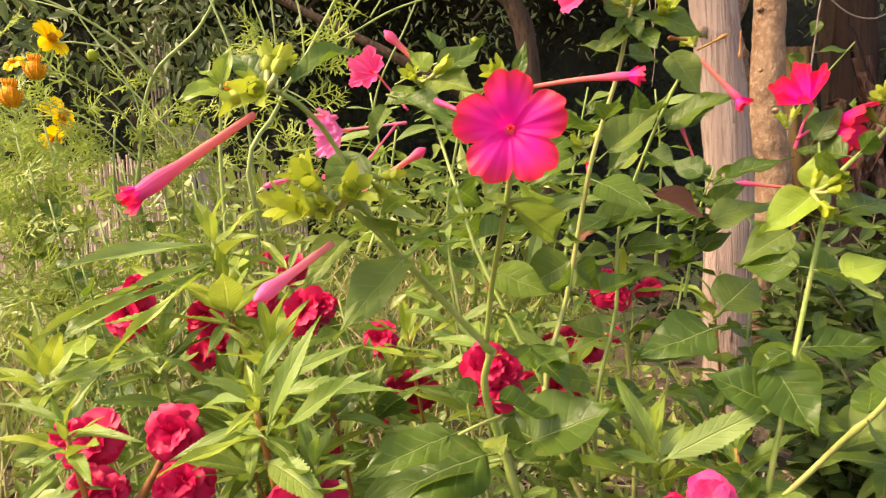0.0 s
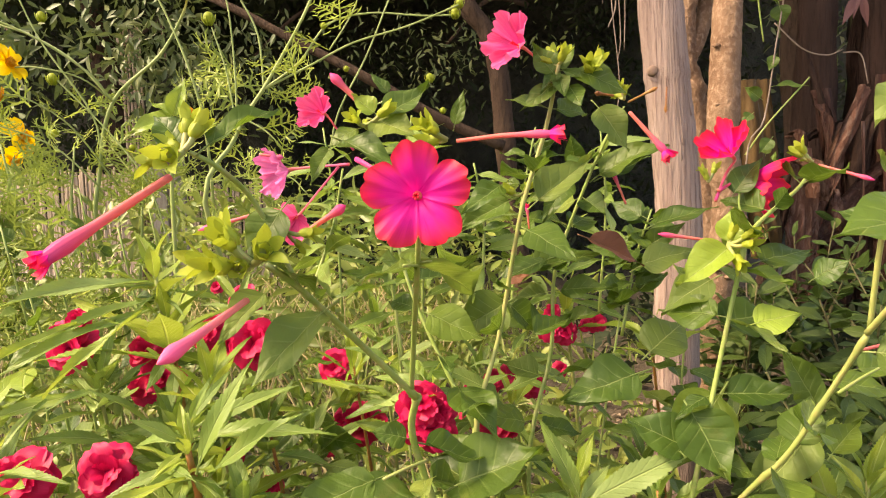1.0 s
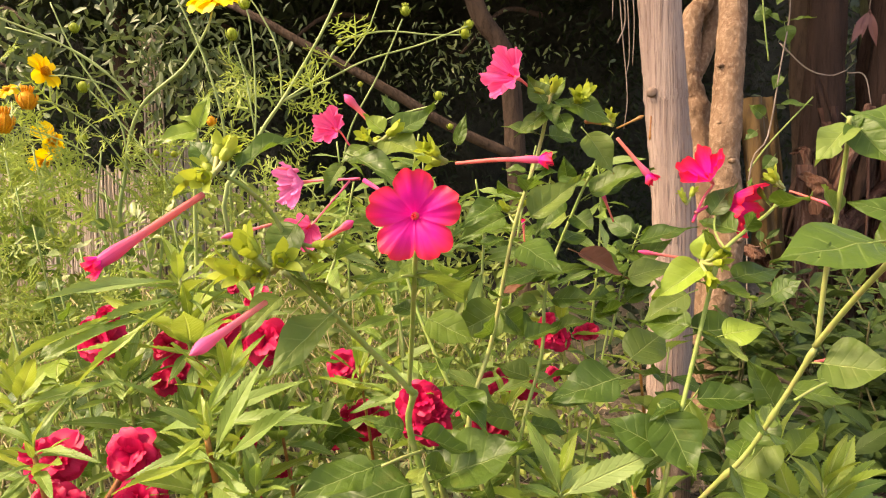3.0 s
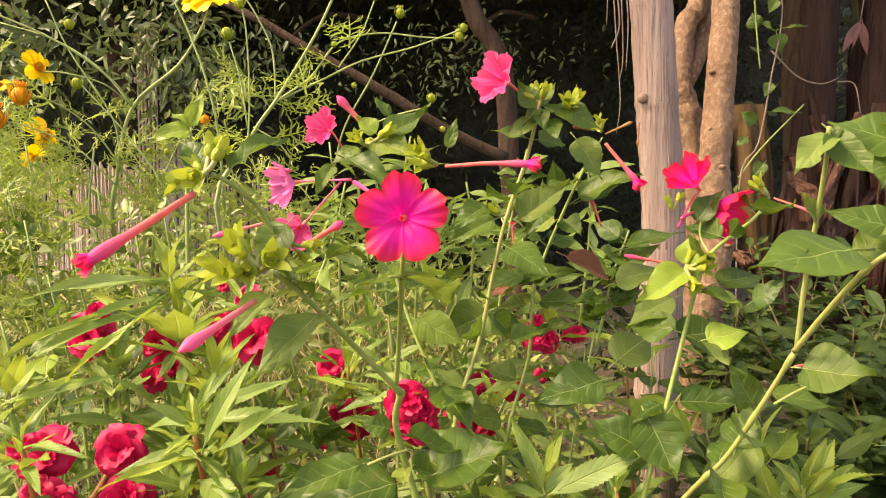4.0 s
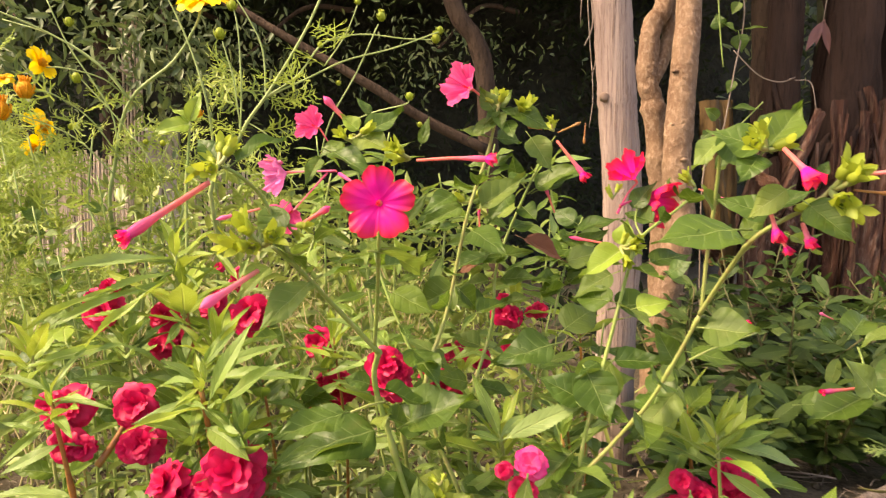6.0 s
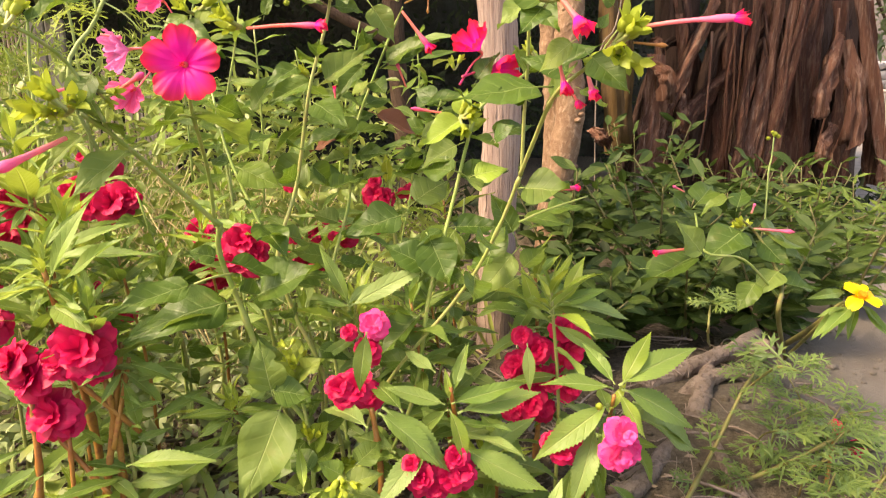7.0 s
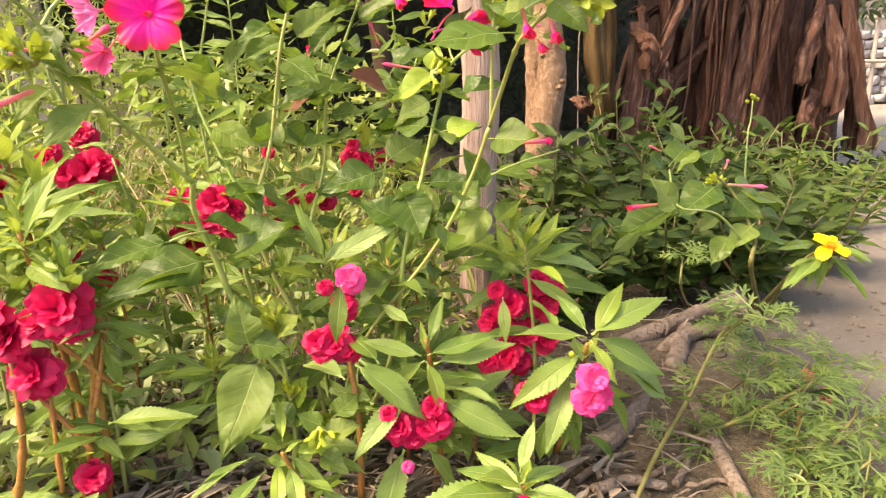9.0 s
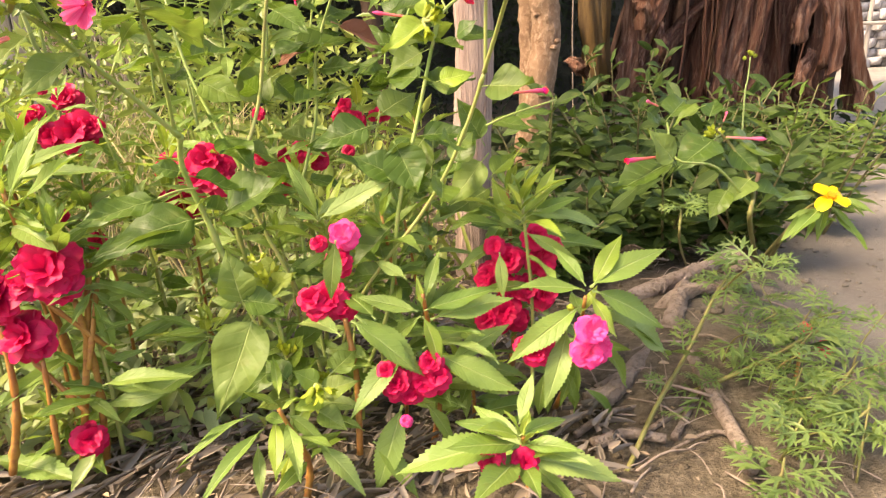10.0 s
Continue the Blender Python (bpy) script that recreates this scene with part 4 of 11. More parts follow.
bough((0.5, 3.2, 1.3), (0.1, 2.7, 1.0), (0.5, 0.3, 0.2), 420, 0.034, 8, "leafy bough in deep shade")

# ---- dark hedge that closes the view ----


def hedge(name, x0, x1, y0, y1, z1, count, size, seed, label):
    rng = np.random.default_rng(seed)
    P = np.stack([rng.uniform(x0, x1, count), y0 + (y1 - y0) * rng.uniform(0, 1, count) ** 1.4, z1 * rng.uniform(0.0, 1.0, count)], 1)
    P[:, 1] += 0.18 * np.sin(P[:, 0] * 3.1 + seed) + 0.12 * np.sin(P[:, 2] * 7 + P[:, 0] * 5)
    dens = 0.5 + 0.5 * np.sin(2.9 * P[:, 0] + 1.7 * np.sin(3.1 * P[:, 2])) * np.sin(4.6 * P[:, 2] + 1.3 * P[:, 0] + 1.2 * np.sin(7 * P[:, 0]))
    P = P[rng.uniform(0, 1, count) < 0.10 + 0.9 * dens ** 1.6]
    count = len(P)
    D = rand_dirs(rng, count, -0.5)
    N = rand_dirs(rng, count, 0.6)
    N[:, 1] -= 0.3
    L = rng.uniform(0.5, 1.3, count) * size
    ob = cloud(name, P, D, N, L, L * 0.36, M_HEDGE_SHADED)
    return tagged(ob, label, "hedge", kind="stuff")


hedge("hedge", -3.6, 2.75, 3.32, 4.1, 2.3, 42000, 0.050, 3, "dense leafy hedge with leaves coloured dark for shade")


def hedge_shade_sheet():
    """A bumpy sheet behind the hedge leaves, coloured as the shade between them."""
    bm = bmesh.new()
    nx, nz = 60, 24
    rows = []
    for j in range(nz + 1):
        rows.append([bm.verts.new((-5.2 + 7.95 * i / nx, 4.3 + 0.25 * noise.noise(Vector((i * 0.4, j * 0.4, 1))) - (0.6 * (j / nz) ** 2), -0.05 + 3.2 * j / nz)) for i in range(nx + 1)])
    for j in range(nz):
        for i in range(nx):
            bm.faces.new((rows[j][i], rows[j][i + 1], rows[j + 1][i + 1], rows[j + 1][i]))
    return tagged(new("hedge", mesh_from("hedge", bm, rough_material("hedge_shade", (0.030, 0.032, 0.027), (0.058, 0.060, 0.048), None, 9.0, rough=0.95, bump=1.0, depth=0.03))), "dark sheet coloured as the shade inside the hedge", "hedge", kind="structure")


hedge_shade_sheet()

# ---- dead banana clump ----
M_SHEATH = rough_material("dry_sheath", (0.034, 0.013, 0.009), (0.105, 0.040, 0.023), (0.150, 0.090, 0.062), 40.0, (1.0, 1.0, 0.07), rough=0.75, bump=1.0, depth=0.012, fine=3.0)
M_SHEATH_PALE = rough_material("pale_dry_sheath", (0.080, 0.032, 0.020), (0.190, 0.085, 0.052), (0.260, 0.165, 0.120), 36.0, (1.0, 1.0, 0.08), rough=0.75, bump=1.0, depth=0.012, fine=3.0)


# darker sheath copy: the shade in the gaps is put into its colour
M_SHEATH_SHADED = rough_material("shaded_sheath", (0.028, 0.014, 0.009), (0.060, 0.030, 0.019), (0.014, 0.008, 0.006), 22.0, (1.0, 1.0, 0.10), rough=0.85, bump=0.9, depth=0.01)
M_SHEATH_GOLD = rough_material("golden_sheath", (0.07, 0.038, 0.010), (0.115, 0.066, 0.020), (0.04, 0.02, 0.008), 20.0, (1.0, 1.0, 0.15), rough=0.55, bump=0.5, depth=0.005)


def strip(bm, pts, width, cup, rng, ragged=0.15):
    """A dry leaf sheath: a curved ribbed strip with thickness and a ragged end."""
    n = 18
    C = spline(pts, n)
    rows = []
    ph = rng.uniform(0, 6)
    for i, c in enumerate(C):
        s = i / n
        d = (C[min(i + 1, n)] - C[max(i - 1, 0)]).normalized()
        out = Vector((0.12, -1, 0))
        x = d.cross(out).normalized()
        w = width(s)
        row = []
        for j in range(9):
            q = j / 4 - 1
            z = cup * (1 - q * q) * w + 0.010 * math.sin(q * 9 + ph + s * 2) * (0.4 + s) + 0.02 * noise.noise(Vector((q * 2, s * 4, ph)))
            e = 1 + ragged * noise.noise(Vector((s * 9, q * 3, ph + 4)))
            row.append(c + x * (q * w * e) + out * z + d * (ragged * 0.12 * noise.noise(Vector((q * 4, ph, 1))) if i == n else 0))
        rows.append(row)
    for back in (0, 1):
        off = Vector((0, 0.006 * back, 0))
        vs = [[bm.verts.new(v + off) for v in row] for row in rows]
        for i in range(n):
            for j in range(8):
                q = (vs[i][j], vs[i][j + 1], vs[i + 1][j + 1], vs[i + 1][j])
                bm.faces.new(q if not back else q[::-1])
    return bm


def banana_clump():
    base = Vector(BANANA)
    ob = thing("banana_clump", base, "clump of old banana stems wrapped in torn dry brown sheaths", "banana plant")
    rng = random.Random(12)
    stems = [(-0.28, 0.10, 0.06, 0.03), (-0.10, 0.08, 0.09, 0.05), (0.08, 0.08, 0.11, 0.05), (0.27, 0.08, 0.085, -0.04), (0.02, 0.2, 0.12, 0.0)]
    for k, (x, y, r, lean) in enumerate(stems):
        bm = tube(bmesh.new(), [(x, y, -0.05), (x + lean * 0.4, y, 0.4), (x + lean, y, 0.9), (x + lean * 1.5, y, 1.5)], lambda s: r * (1.12 - 0.45 * s), 20, n=30, wobble=0.22, seed=k)
        part("trunk", bm, M_SHEATH_SHADED, ob)
    # long hanging sheaths, each from its top to its foot
    for a, b, c, w, cup, pale in SHEATHS:
        bm = strip(bmesh.new(), [Vector(q) - base for q in (a, b, c)], lambda s: w * (0.50 + 0.30 * s), cup, rng, 0.35)
        part("sheath", bm, M_SHEATH_PALE if pale else M_SHEATH, ob)
    for k in range(20):
        x, y = -0.42 + 0.028 * k + rng.uniform(-0.02, 0.02), rng.uniform(-0.15, -0.06)
        lean = rng.uniform(-0.14, 0.03)
        pts = [(x - lean, y + 0.05, rng.uniform(0.5, 0.72)), (x, y, 0.48), (x + lean * 0.8, y - 0.02, rng.uniform(0.0, 0.12))]
        w = rng.uniform(0.009, 0.022)
        part("sheath", strip(bmesh.new(), [Vector(q) for q in pts], lambda s: w * (0.7 + 0.5 * s), rng.uniform(0.4, 1.0), rng, 0.3), M_SHEATH if k % 3 == 0 else M_SHEATH_SHADED, ob)
    for a, b, c, w in GOLDEN:
        part("sheath", strip(bmesh.new(), [Vector(q) - base for q in (a, b, c)], lambda s: w * (0.5 + 0.1 * s), 0.8, rng, 0.1), M_SHEATH_GOLD, ob, "smooth golden-brown sheath")
    # torn flaps of dead leaf
    for a, b, c, w in FLAPS:
        bm = strip(bmesh.new(), [Vector(q) - base for q in (a, b, c)], lambda s: w * (0.12 + 0.62 * math.sin(math.pi * min(1, 0.12 + 0.66 * s))), 0.5, rng, 0.35)
        part("dead_leaf", bm, M_SHEATH_PALE, ob, "torn papery dead leaf")
    for k in range(16):
        x = rng.uniform(-0.40, 0.12)
        z = rng.uniform(0.35, 0.62)
        part("fibre", tube(bmesh.new(), [(x, -0.19, z), (x + rng.uniform(-0.04, 0.04), -0.21, z * 0.6), (x + rng.uniform(-0.08, 0.08), -0.22, z * 0.2 + 0.03)], (0.004, 0.002), 5, n=8), M_SHEATH_PALE if k % 3 == 0 else M_SHEATH, ob)
    return ob


banana_clump()

# ---- reed fence ----
M_REED = rough_material("dry_reed", (0.43, 0.325, 0.245), (0.58, 0.46, 0.36), (0.36, 0.28, 0.18), 24.0, (1.0, 1.0, 0.06), rough=0.8, bump=0.5, depth=0.003)
M_BOARD = rough_material("grey_board", (0.19, 0.17, 0.15), (0.27, 0.25, 0.22), (0.13, 0.11, 0.09), 12.0, (1.0, 1.0, 0.2), rough=0.9, bump=0.4, depth=0.004)


def reed_fence(x0, x1, y, top, seed, label):
    ob = thing("reed_fence", ((x0 + x1) / 2, y, 0), label, "fence", "reed fence panels")
    rng = random.Random(seed)
    cx = (x0 + x1) / 2
    n = int((x1 - x0) / 0.0095)
    shared = []
    for k in range(5):
        bm = tube(bmesh.new(), [(0, 0, 0.0), (rng.uniform(-0.004, 0.004), 0, top * 0.5), (rng.uniform(-0.008, 0.008), 0, top)], (0.0062, 0.005), 6, n=5)
        shared.append(mesh_from("reed", bm, M_REED))
    for k in range(n):
        r = new("reed", shared[rng.randrange(5)])
        r.parent = ob
        r.matrix_basis = Matrix.Translation((x0 - cx + 0.0095 * k + rng.uniform(-0.003, 0.003), rng.uniform(-0.004, 0.004), 0)) @ Matrix.Diagonal((1, 1, rng.uniform(0.96, 1.03), 1))
    for z in (top * 0.22, top * 0.52, top * 0.86):
        part("rail", tube(bmesh.new(), [(x0 - cx, 0.014, z), (0, 0.016, z + 0.004), (x1 - cx, 0.014, z)], (0.008, 0.008), 8, n=10, wobble=0.1), M_REED, ob, "split bamboo rail")
    return ob


reed_fence(FENCE_A[0], FENCE_A[1], 3.0, FENCE_A[2], 1, "straw-coloured reed fence panel behind the flowers")
reed_fence(FENCE_B[0], FENCE_B[1], 3.06, FENCE_B[2], 2, "shaded straw-coloured reed fence panel")


def grey_panel():
    x0, x1, top = BOARDS
    ob = thing("board_fence", ((x0 + x1) / 2, 2.9, 0), "weathered grey boards behind the weeds", "fence")
    wide = (x1 - x0) / 2
    for k in range(2):
        bm = bmesh.new()
        bmesh.ops.create_cube(bm, size=1, matrix=Matrix.Translation((wide * (k - 0.5), 0, top / 2 + 0.006 * k)) @ Matrix.Diagonal((wide * 0.94, 0.02, top, 1)))
        bmesh.ops.bevel(bm, geom=bm.edges[:], offset=0.004, segments=1, affect="EDGES")
        part("board", bm, M_BOARD, ob, smooth=False)
    return ob


grey_panel()


def slat_panel(at, wide, slats, label):
    """A short weathered slatted panel glimpsed through the leaves."""
    ob = thing("slatted_panel", at, label, "fence")
    for k in range(slats):
        x = -wide / 2 + wide * (k + 0.5) / slats
        bm = bmesh.new()
        bmesh.ops.create_cube(bm, size=1, matrix=Matrix.Translation((x, 0, 0.62)) @ Matrix.Diagonal((wide / slats * 0.62, 0.012, 1.24 + 0.01 * (k % 3), 1)))
        bmesh.ops.bevel(bm, geom=bm.edges[:], offset=0.003, segments=1, affect="EDGES")
        part("slat", bm, M_REED, ob, smooth=False)
    for z in (0.3, 1.0, 1.19):
        bm = bmesh.new()
        bmesh.ops.create_cube(bm, size=1, matrix=Matrix.Translation((0, -0.016, z)) @ Matrix.Diagonal((wide * 1.06, 0.018, 0.028, 1)))
        bmesh.ops.bevel(bm, geom=bm.edges[:], offset=0.003, segments=1, affect="EDGES")
        part("rail", bm, M_REED, ob, smooth=False)
    return ob


slat_panel((-1.341, 3.150, 0.000), 0.10, 6, "narrow pale slatted panel standing at the dark hedge")

# ---- yard beyond the banana clump ----
# grey lightened so the colour carries the haze over the yard
M_STONE = rough_material("grey_masonry", (0.30, 0.285, 0.28), (0.50, 0.47, 0.46), (0.17, 0.16, 0.16), 8.0, rough=0.9, bump=0.6, depth=0.02)
M_POST = rough_material("pale_timber", (0.26, 0.225, 0.19), (0.36, 0.31, 0.27), None, 14.0, (1, 1, 0.2), rough=0.85)


# stacked blocks in place of a wire fence and shrubs in haze
def far_wall():
    ob = thing("fence_stand_in", (6.0, 6.6, 0), "low grey blocks standing in for a hazy wire fence with shrubs", "wall")
    rng = random.Random(4)
    me = []
    for k in range(4):
        bm = bmesh.new()
        bmesh.ops.create_cube(bm, size=1)
        bmesh.ops.bevel(bm, geom=bm.edges[:], offset=0.06, segments=1, affect="EDGES")
        for v in bm.verts:
            v.co *= 1 + 0.15 * noise.noise(v.co * 3 + Vector((k, 0, 0)))
        me.append(mesh_from("stone", bm, M_STONE))
    for row in range(8):
        x = -1.6 + 0.1 * (row % 2)
        while x < 1.6:
            w = rng.uniform(0.07, 0.16)
            st = new("stone", me[rng.randrange(4)])
            st.parent = ob
            st.matrix_basis = Matrix.Translation((x + w / 2, rng.uniform(-0.05, 0.05), 0.05 + row * 0.095 + rng.uniform(-0.012, 0.012))) @ Matrix.Rotation(rng.uniform(-0.16, 0.16), 4, "Y") @ Matrix.Diagonal((w * 0.97, 0.25, 0.095 * rng.uniform(0.8, 1.15), 1))
            x += w
    return ob


def yard_fence():
    ob = thing("post_fence", (5.0, 5.6, 0), "thin pale post-and-rail fence on the sunlit yard", "fence")
    for k in range(7):
        part("post", tube(bmesh.new(), [(-1.2 + 0.4 * k, 0, -0.03), (-1.2 + 0.4 * k, 0, 0.4), (-1.19 + 0.4 * k, 0, 0.85)], (0.022, 0.018), 8, n=6, wobble=0.1), M_POST, ob)
    for z in (0.42, 0.80):
        part("rail", tube(bmesh.new(), [(-1.4, -0.025, z), (0, -0.025, z + 0.01), (1.5, -0.025, z)], (0.018, 0.016), 8, n=8, wobble=0.1), M_POST, ob)
    return ob



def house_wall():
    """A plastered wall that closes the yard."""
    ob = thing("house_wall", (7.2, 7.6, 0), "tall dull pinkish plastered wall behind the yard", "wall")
    for k in range(4):
        bm = bmesh.new()
        bmesh.ops.create_cube(bm, size=1, matrix=Matrix.Translation((-2.4 + 1.6 * k, 0, 1.3)) @ Matrix.Diagonal((1.585, 0.2, 2.6, 1)))
        bmesh.ops.bevel(bm, geom=bm.edges[:], offset=0.012, segments=2, affect="EDGES")
        part("panel", bm, M_PLASTER, ob, smooth=False)
    for k in range(5):
        bm = bmesh.new()
        bmesh.ops.create_cube(bm, size=1, matrix=Matrix.Translation((-3.2 + 1.6 * k, -0.08, 1.32)) @ Matrix.Diagonal((0.16, 0.16, 2.64, 1)))
        bmesh.ops.bevel(bm, geom=bm.edges[:], offset=0.01, segments=1, affect="EDGES")
        part("pillar", bm, M_STONE, ob, smooth=False)
    return ob


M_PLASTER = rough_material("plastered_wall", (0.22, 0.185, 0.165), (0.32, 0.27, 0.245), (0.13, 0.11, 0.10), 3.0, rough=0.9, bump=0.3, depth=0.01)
far_wall()
yard_fence()
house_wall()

# ---- the planted flowers, each in its place ----

four_oclock = thing("four_oclock_plant", (0.116, 0.390, 0.000), "bushy four o'clock plant with magenta trumpet flowers and heart-shaped leaves", "flowering plant", "four o'clock plants")
stem(four_oclock, [(0.116, 0.390, 0.000), (0.085, 0.376, 0.088), (0.054, 0.374, 0.140), (0.036, 0.369, 0.201), (0.027, 0.359, 0.241), (0.031, 0.346, 0.265)], 0.0024, 0.00192, knots=(0.55, 0.99), leaves=4, size=0.04)
stem(four_oclock, [(0.031, 0.346, 0.264), (0.008, 0.325, 0.295), (-0.015, 0.292, 0.329), (-0.024, 0.275, 0.341)], 0.0018, 0.00132, knots=(0.02, 0.8))
stem(four_oclock, [(0.028, 0.346, 0.265), (0.032, 0.320, 0.303), (0.037, 0.268, 0.342), (0.038, 0.262, 0.356)], 0.00144, 0.00108)
stem(four_oclock, [(-0.015, 0.292, 0.329), (-0.030, 0.285, 0.366), (-0.038, 0.265, 0.380), (-0.047, 0.260, 0.386)], 0.0012, 0.00096)
stem(four_oclock, [(0.116, 0.390, 0.000), (0.095, 0.396, 0.123), (0.073, 0.396, 0.183), (0.063, 0.396, 0.229), (0.080, 0.405, 0.285), (0.094, 0.396, 0.356), (0.109, 0.390, 0.404), (0.116, 0.382, 0.438)], 0.00192, 0.00108, M_STEM_PALE, knots=(0.38, 0.42), leaves=9, size=0.036)
stem(four_oclock, [(0.063, 0.396, 0.229), (0.046, 0.401, 0.266), (0.028, 0.414, 0.309), (0.017, 0.433, 0.349), (0.002, 0.474, 0.405)], 0.00144, 0.0009, leaves=7, size=0.036)
stem(four_oclock, [(0.116, 0.414, 0.005), (0.099, 0.442, 0.174), (0.119, 0.456, 0.261), (0.124, 0.460, 0.315), (0.146, 0.460, 0.372), (0.165, 0.451, 0.414)], 0.00168, 0.00096, leaves=9, size=0.04)
stem(four_oclock, [(0.116, 0.390, 0.000), (0.163, 0.373, 0.107), (0.178, 0.359, 0.203), (0.196, 0.368, 0.265), (0.211, 0.373, 0.320), (0.221, 0.378, 0.342), (0.257, 0.396, 0.365), (0.275, 0.414, 0.379)], 0.0018, 0.00096, knots=(0.62,), leaves=8, size=0.036)
stem(four_oclock, [(0.116, 0.390, 0.000), (0.134, 0.373, 0.109), (0.194, 0.345, 0.200), (0.210, 0.324, 0.233), (0.223, 0.310, 0.267), (0.231, 0.294, 0.298)], 0.0015, 0.00126, M_STEM_PALE, knots=(0.5, 0.75, 0.97), leaves=3, size=0.036)
stem(four_oclock, [(0.231, 0.294, 0.299), (0.234, 0.272, 0.322), (0.236, 0.248, 0.343), (0.240, 0.232, 0.354), (0.256, 0.210, 0.369)], 0.00144, 0.00108, M_STEM_PALE, knots=(0.5,))
stem(four_oclock, [(0.232, 0.294, 0.299), (0.231, 0.285, 0.338), (0.230, 0.275, 0.366), (0.228, 0.265, 0.393), (0.226, 0.260, 0.406)], 0.00126, 0.00102, M_STEM_PALE)
stem(four_oclock, [(0.240, 0.330, 0.262), (0.261, 0.340, 0.268), (0.300, 0.359, 0.275)], 0.00084, 0.00066)
stem(four_oclock, [(0.223, 0.378, 0.340), (0.222, 0.396, 0.354), (0.230, 0.410, 0.371)], 0.00084, 0.00066)
stem(four_oclock, [(0.154, 0.459, 0.393), (0.163, 0.451, 0.410), (0.169, 0.442, 0.422)], 0.00078, 0.0006)
tube_bud(four_oclock, (0.170, 0.437, 0.424), (0.188, 0.433, 0.432), 0.0016, M_STEM_ORANGE, label="dry spent flower tube")
bud_cluster(four_oclock, (0.116, 0.383, 0.438), 0.0090, 4, 21, (0.00, 0.00, 1.00))
stem(four_oclock, [(0.035, 0.359, 0.226), (0.023, 0.345, 0.227), (0.012, 0.340, 0.224)], 0.00096, 0.00084, M_STEM_PALE)
stem(four_oclock, [(0.126, 0.433, -0.007), (0.142, 0.470, 0.091), (0.159, 0.488, 0.186), (0.180, 0.506, 0.274)], 0.00132, 0.00078, leaves=11, size=0.046, kind="lance")
stem(four_oclock, [(0.094, 0.433, -0.003), (0.030, 0.470, 0.122), (0.014, 0.506, 0.228), (0.008, 0.525, 0.305)], 0.00132, 0.00078, leaves=11, size=0.046, kind="lance")
stem(four_oclock, [(0.147, 0.433, -0.009), (0.199, 0.488, 0.079), (0.221, 0.506, 0.178), (0.229, 0.506, 0.256)], 0.00132, 0.00078, leaves=14, size=0.034)
stem(four_oclock, [(0.016, 0.488, 0.251), (0.009, 0.506, 0.323), (0.022, 0.516, 0.394), (0.029, 0.516, 0.432)], 0.00132, 0.00078, leaves=11, size=0.046, kind="lance")
stem(four_oclock, [(0.076, 0.506, 0.286), (0.081, 0.525, 0.352), (0.075, 0.525, 0.395)], 0.00132, 0.00078, leaves=11, size=0.046, kind="lance")
stem(four_oclock, [(0.181, 0.506, 0.259), (0.198, 0.525, 0.314), (0.212, 0.525, 0.354)], 0.00132, 0.00078, leaves=14, size=0.034)
stem(four_oclock, [(-0.048, 0.488, 0.305), (-0.033, 0.506, 0.351), (-0.025, 0.516, 0.394)], 0.00132, 0.00078, leaves=11, size=0.046, kind="lance")
stem(four_oclock, [(0.028, 0.598, 0.243), (0.030, 0.608, 0.337), (0.028, 0.608, 0.426)], 0.00132, 0.00078, leaves=11, size=0.046, kind="lance")
stem(four_oclock, [(0.106, 0.598, 0.252), (0.118, 0.608, 0.346), (0.136, 0.608, 0.430)], 0.00132, 0.00078, leaves=14, size=0.034)
stem(four_oclock, [(-0.043, 0.598, 0.270), (-0.046, 0.608, 0.361), (-0.055, 0.617, 0.438)], 0.00132, 0.00078, leaves=11, size=0.046, kind="lance")
stem(four_oclock, [(0.186, 0.598, 0.261), (0.197, 0.608, 0.356), (0.194, 0.608, 0.425)], 0.00132, 0.00078, leaves=11, size=0.046, kind="lance")
trumpet(four_oclock, (0.038, 0.251, 0.366), (-0.03, -1.00, -0.04), 0.0416, (0.011, 0.300, 0.384), spin=18, label="open magenta four o'clock flower with coral-red rim")
trumpet(four_oclock, (0.092, 0.384, 0.451), (-0.85, -0.75, 0.22), 0.0340, (0.112, 0.391, 0.437), M_LIMB_PINK, variant=1, spin=40, label="open pink four o'clock flower turned aside", tube_mat=M_TUBE)
trumpet(four_oclock, (-0.041, 0.519, 0.438), (-0.50, -0.90, 0.25), 0.0340, (-0.015, 0.506, 0.407), M_LIMB_PINK, variant=1, spin=10, label="pink four o'clock flower half turned away", tube_mat=M_TUBE)
trumpet(four_oclock, (-0.065, 0.488, 0.392), (-1.38, -0.99, -0.32), 0.0392, (-0.014, 0.470, 0.394), M_LIMB_LILAC, variant=1, label="pale lilac-pink four o'clock flower seen from the side", tube_mat=M_TUBE_PINK)
trumpet(four_oclock, (0.224, 0.414, 0.389), (-0.70, -0.55, 0.75), 0.0330, (0.208, 0.396, 0.359), M_LIMB, variant=2, spin=30, label="magenta four o'clock flower folded half shut")
trumpet(four_oclock, (0.239, 0.414, 0.370), (1.05, -0.95, -0.45), 0.0390, (0.210, 0.396, 0.365), M_LIMB, variant=2, spin=60, label="magenta four o'clock flower hanging half shut")
trumpet(four_oclock, (-0.052, 0.460, 0.358), (-0.25, -0.97, -0.32), 0.0315, (-0.020, 0.460, 0.392), M_LIMB_PINK, variant=2, label="pink four o'clock flower behind the leaves", tube_mat=M_TUBE_PINK)
tube_bud(four_oclock, (-0.054, 0.258, 0.377), (-0.085, 0.225, 0.349), 0.0035, M_TUBE, open_end=0.8, label="closed coral-pink flower tube with purple tip")
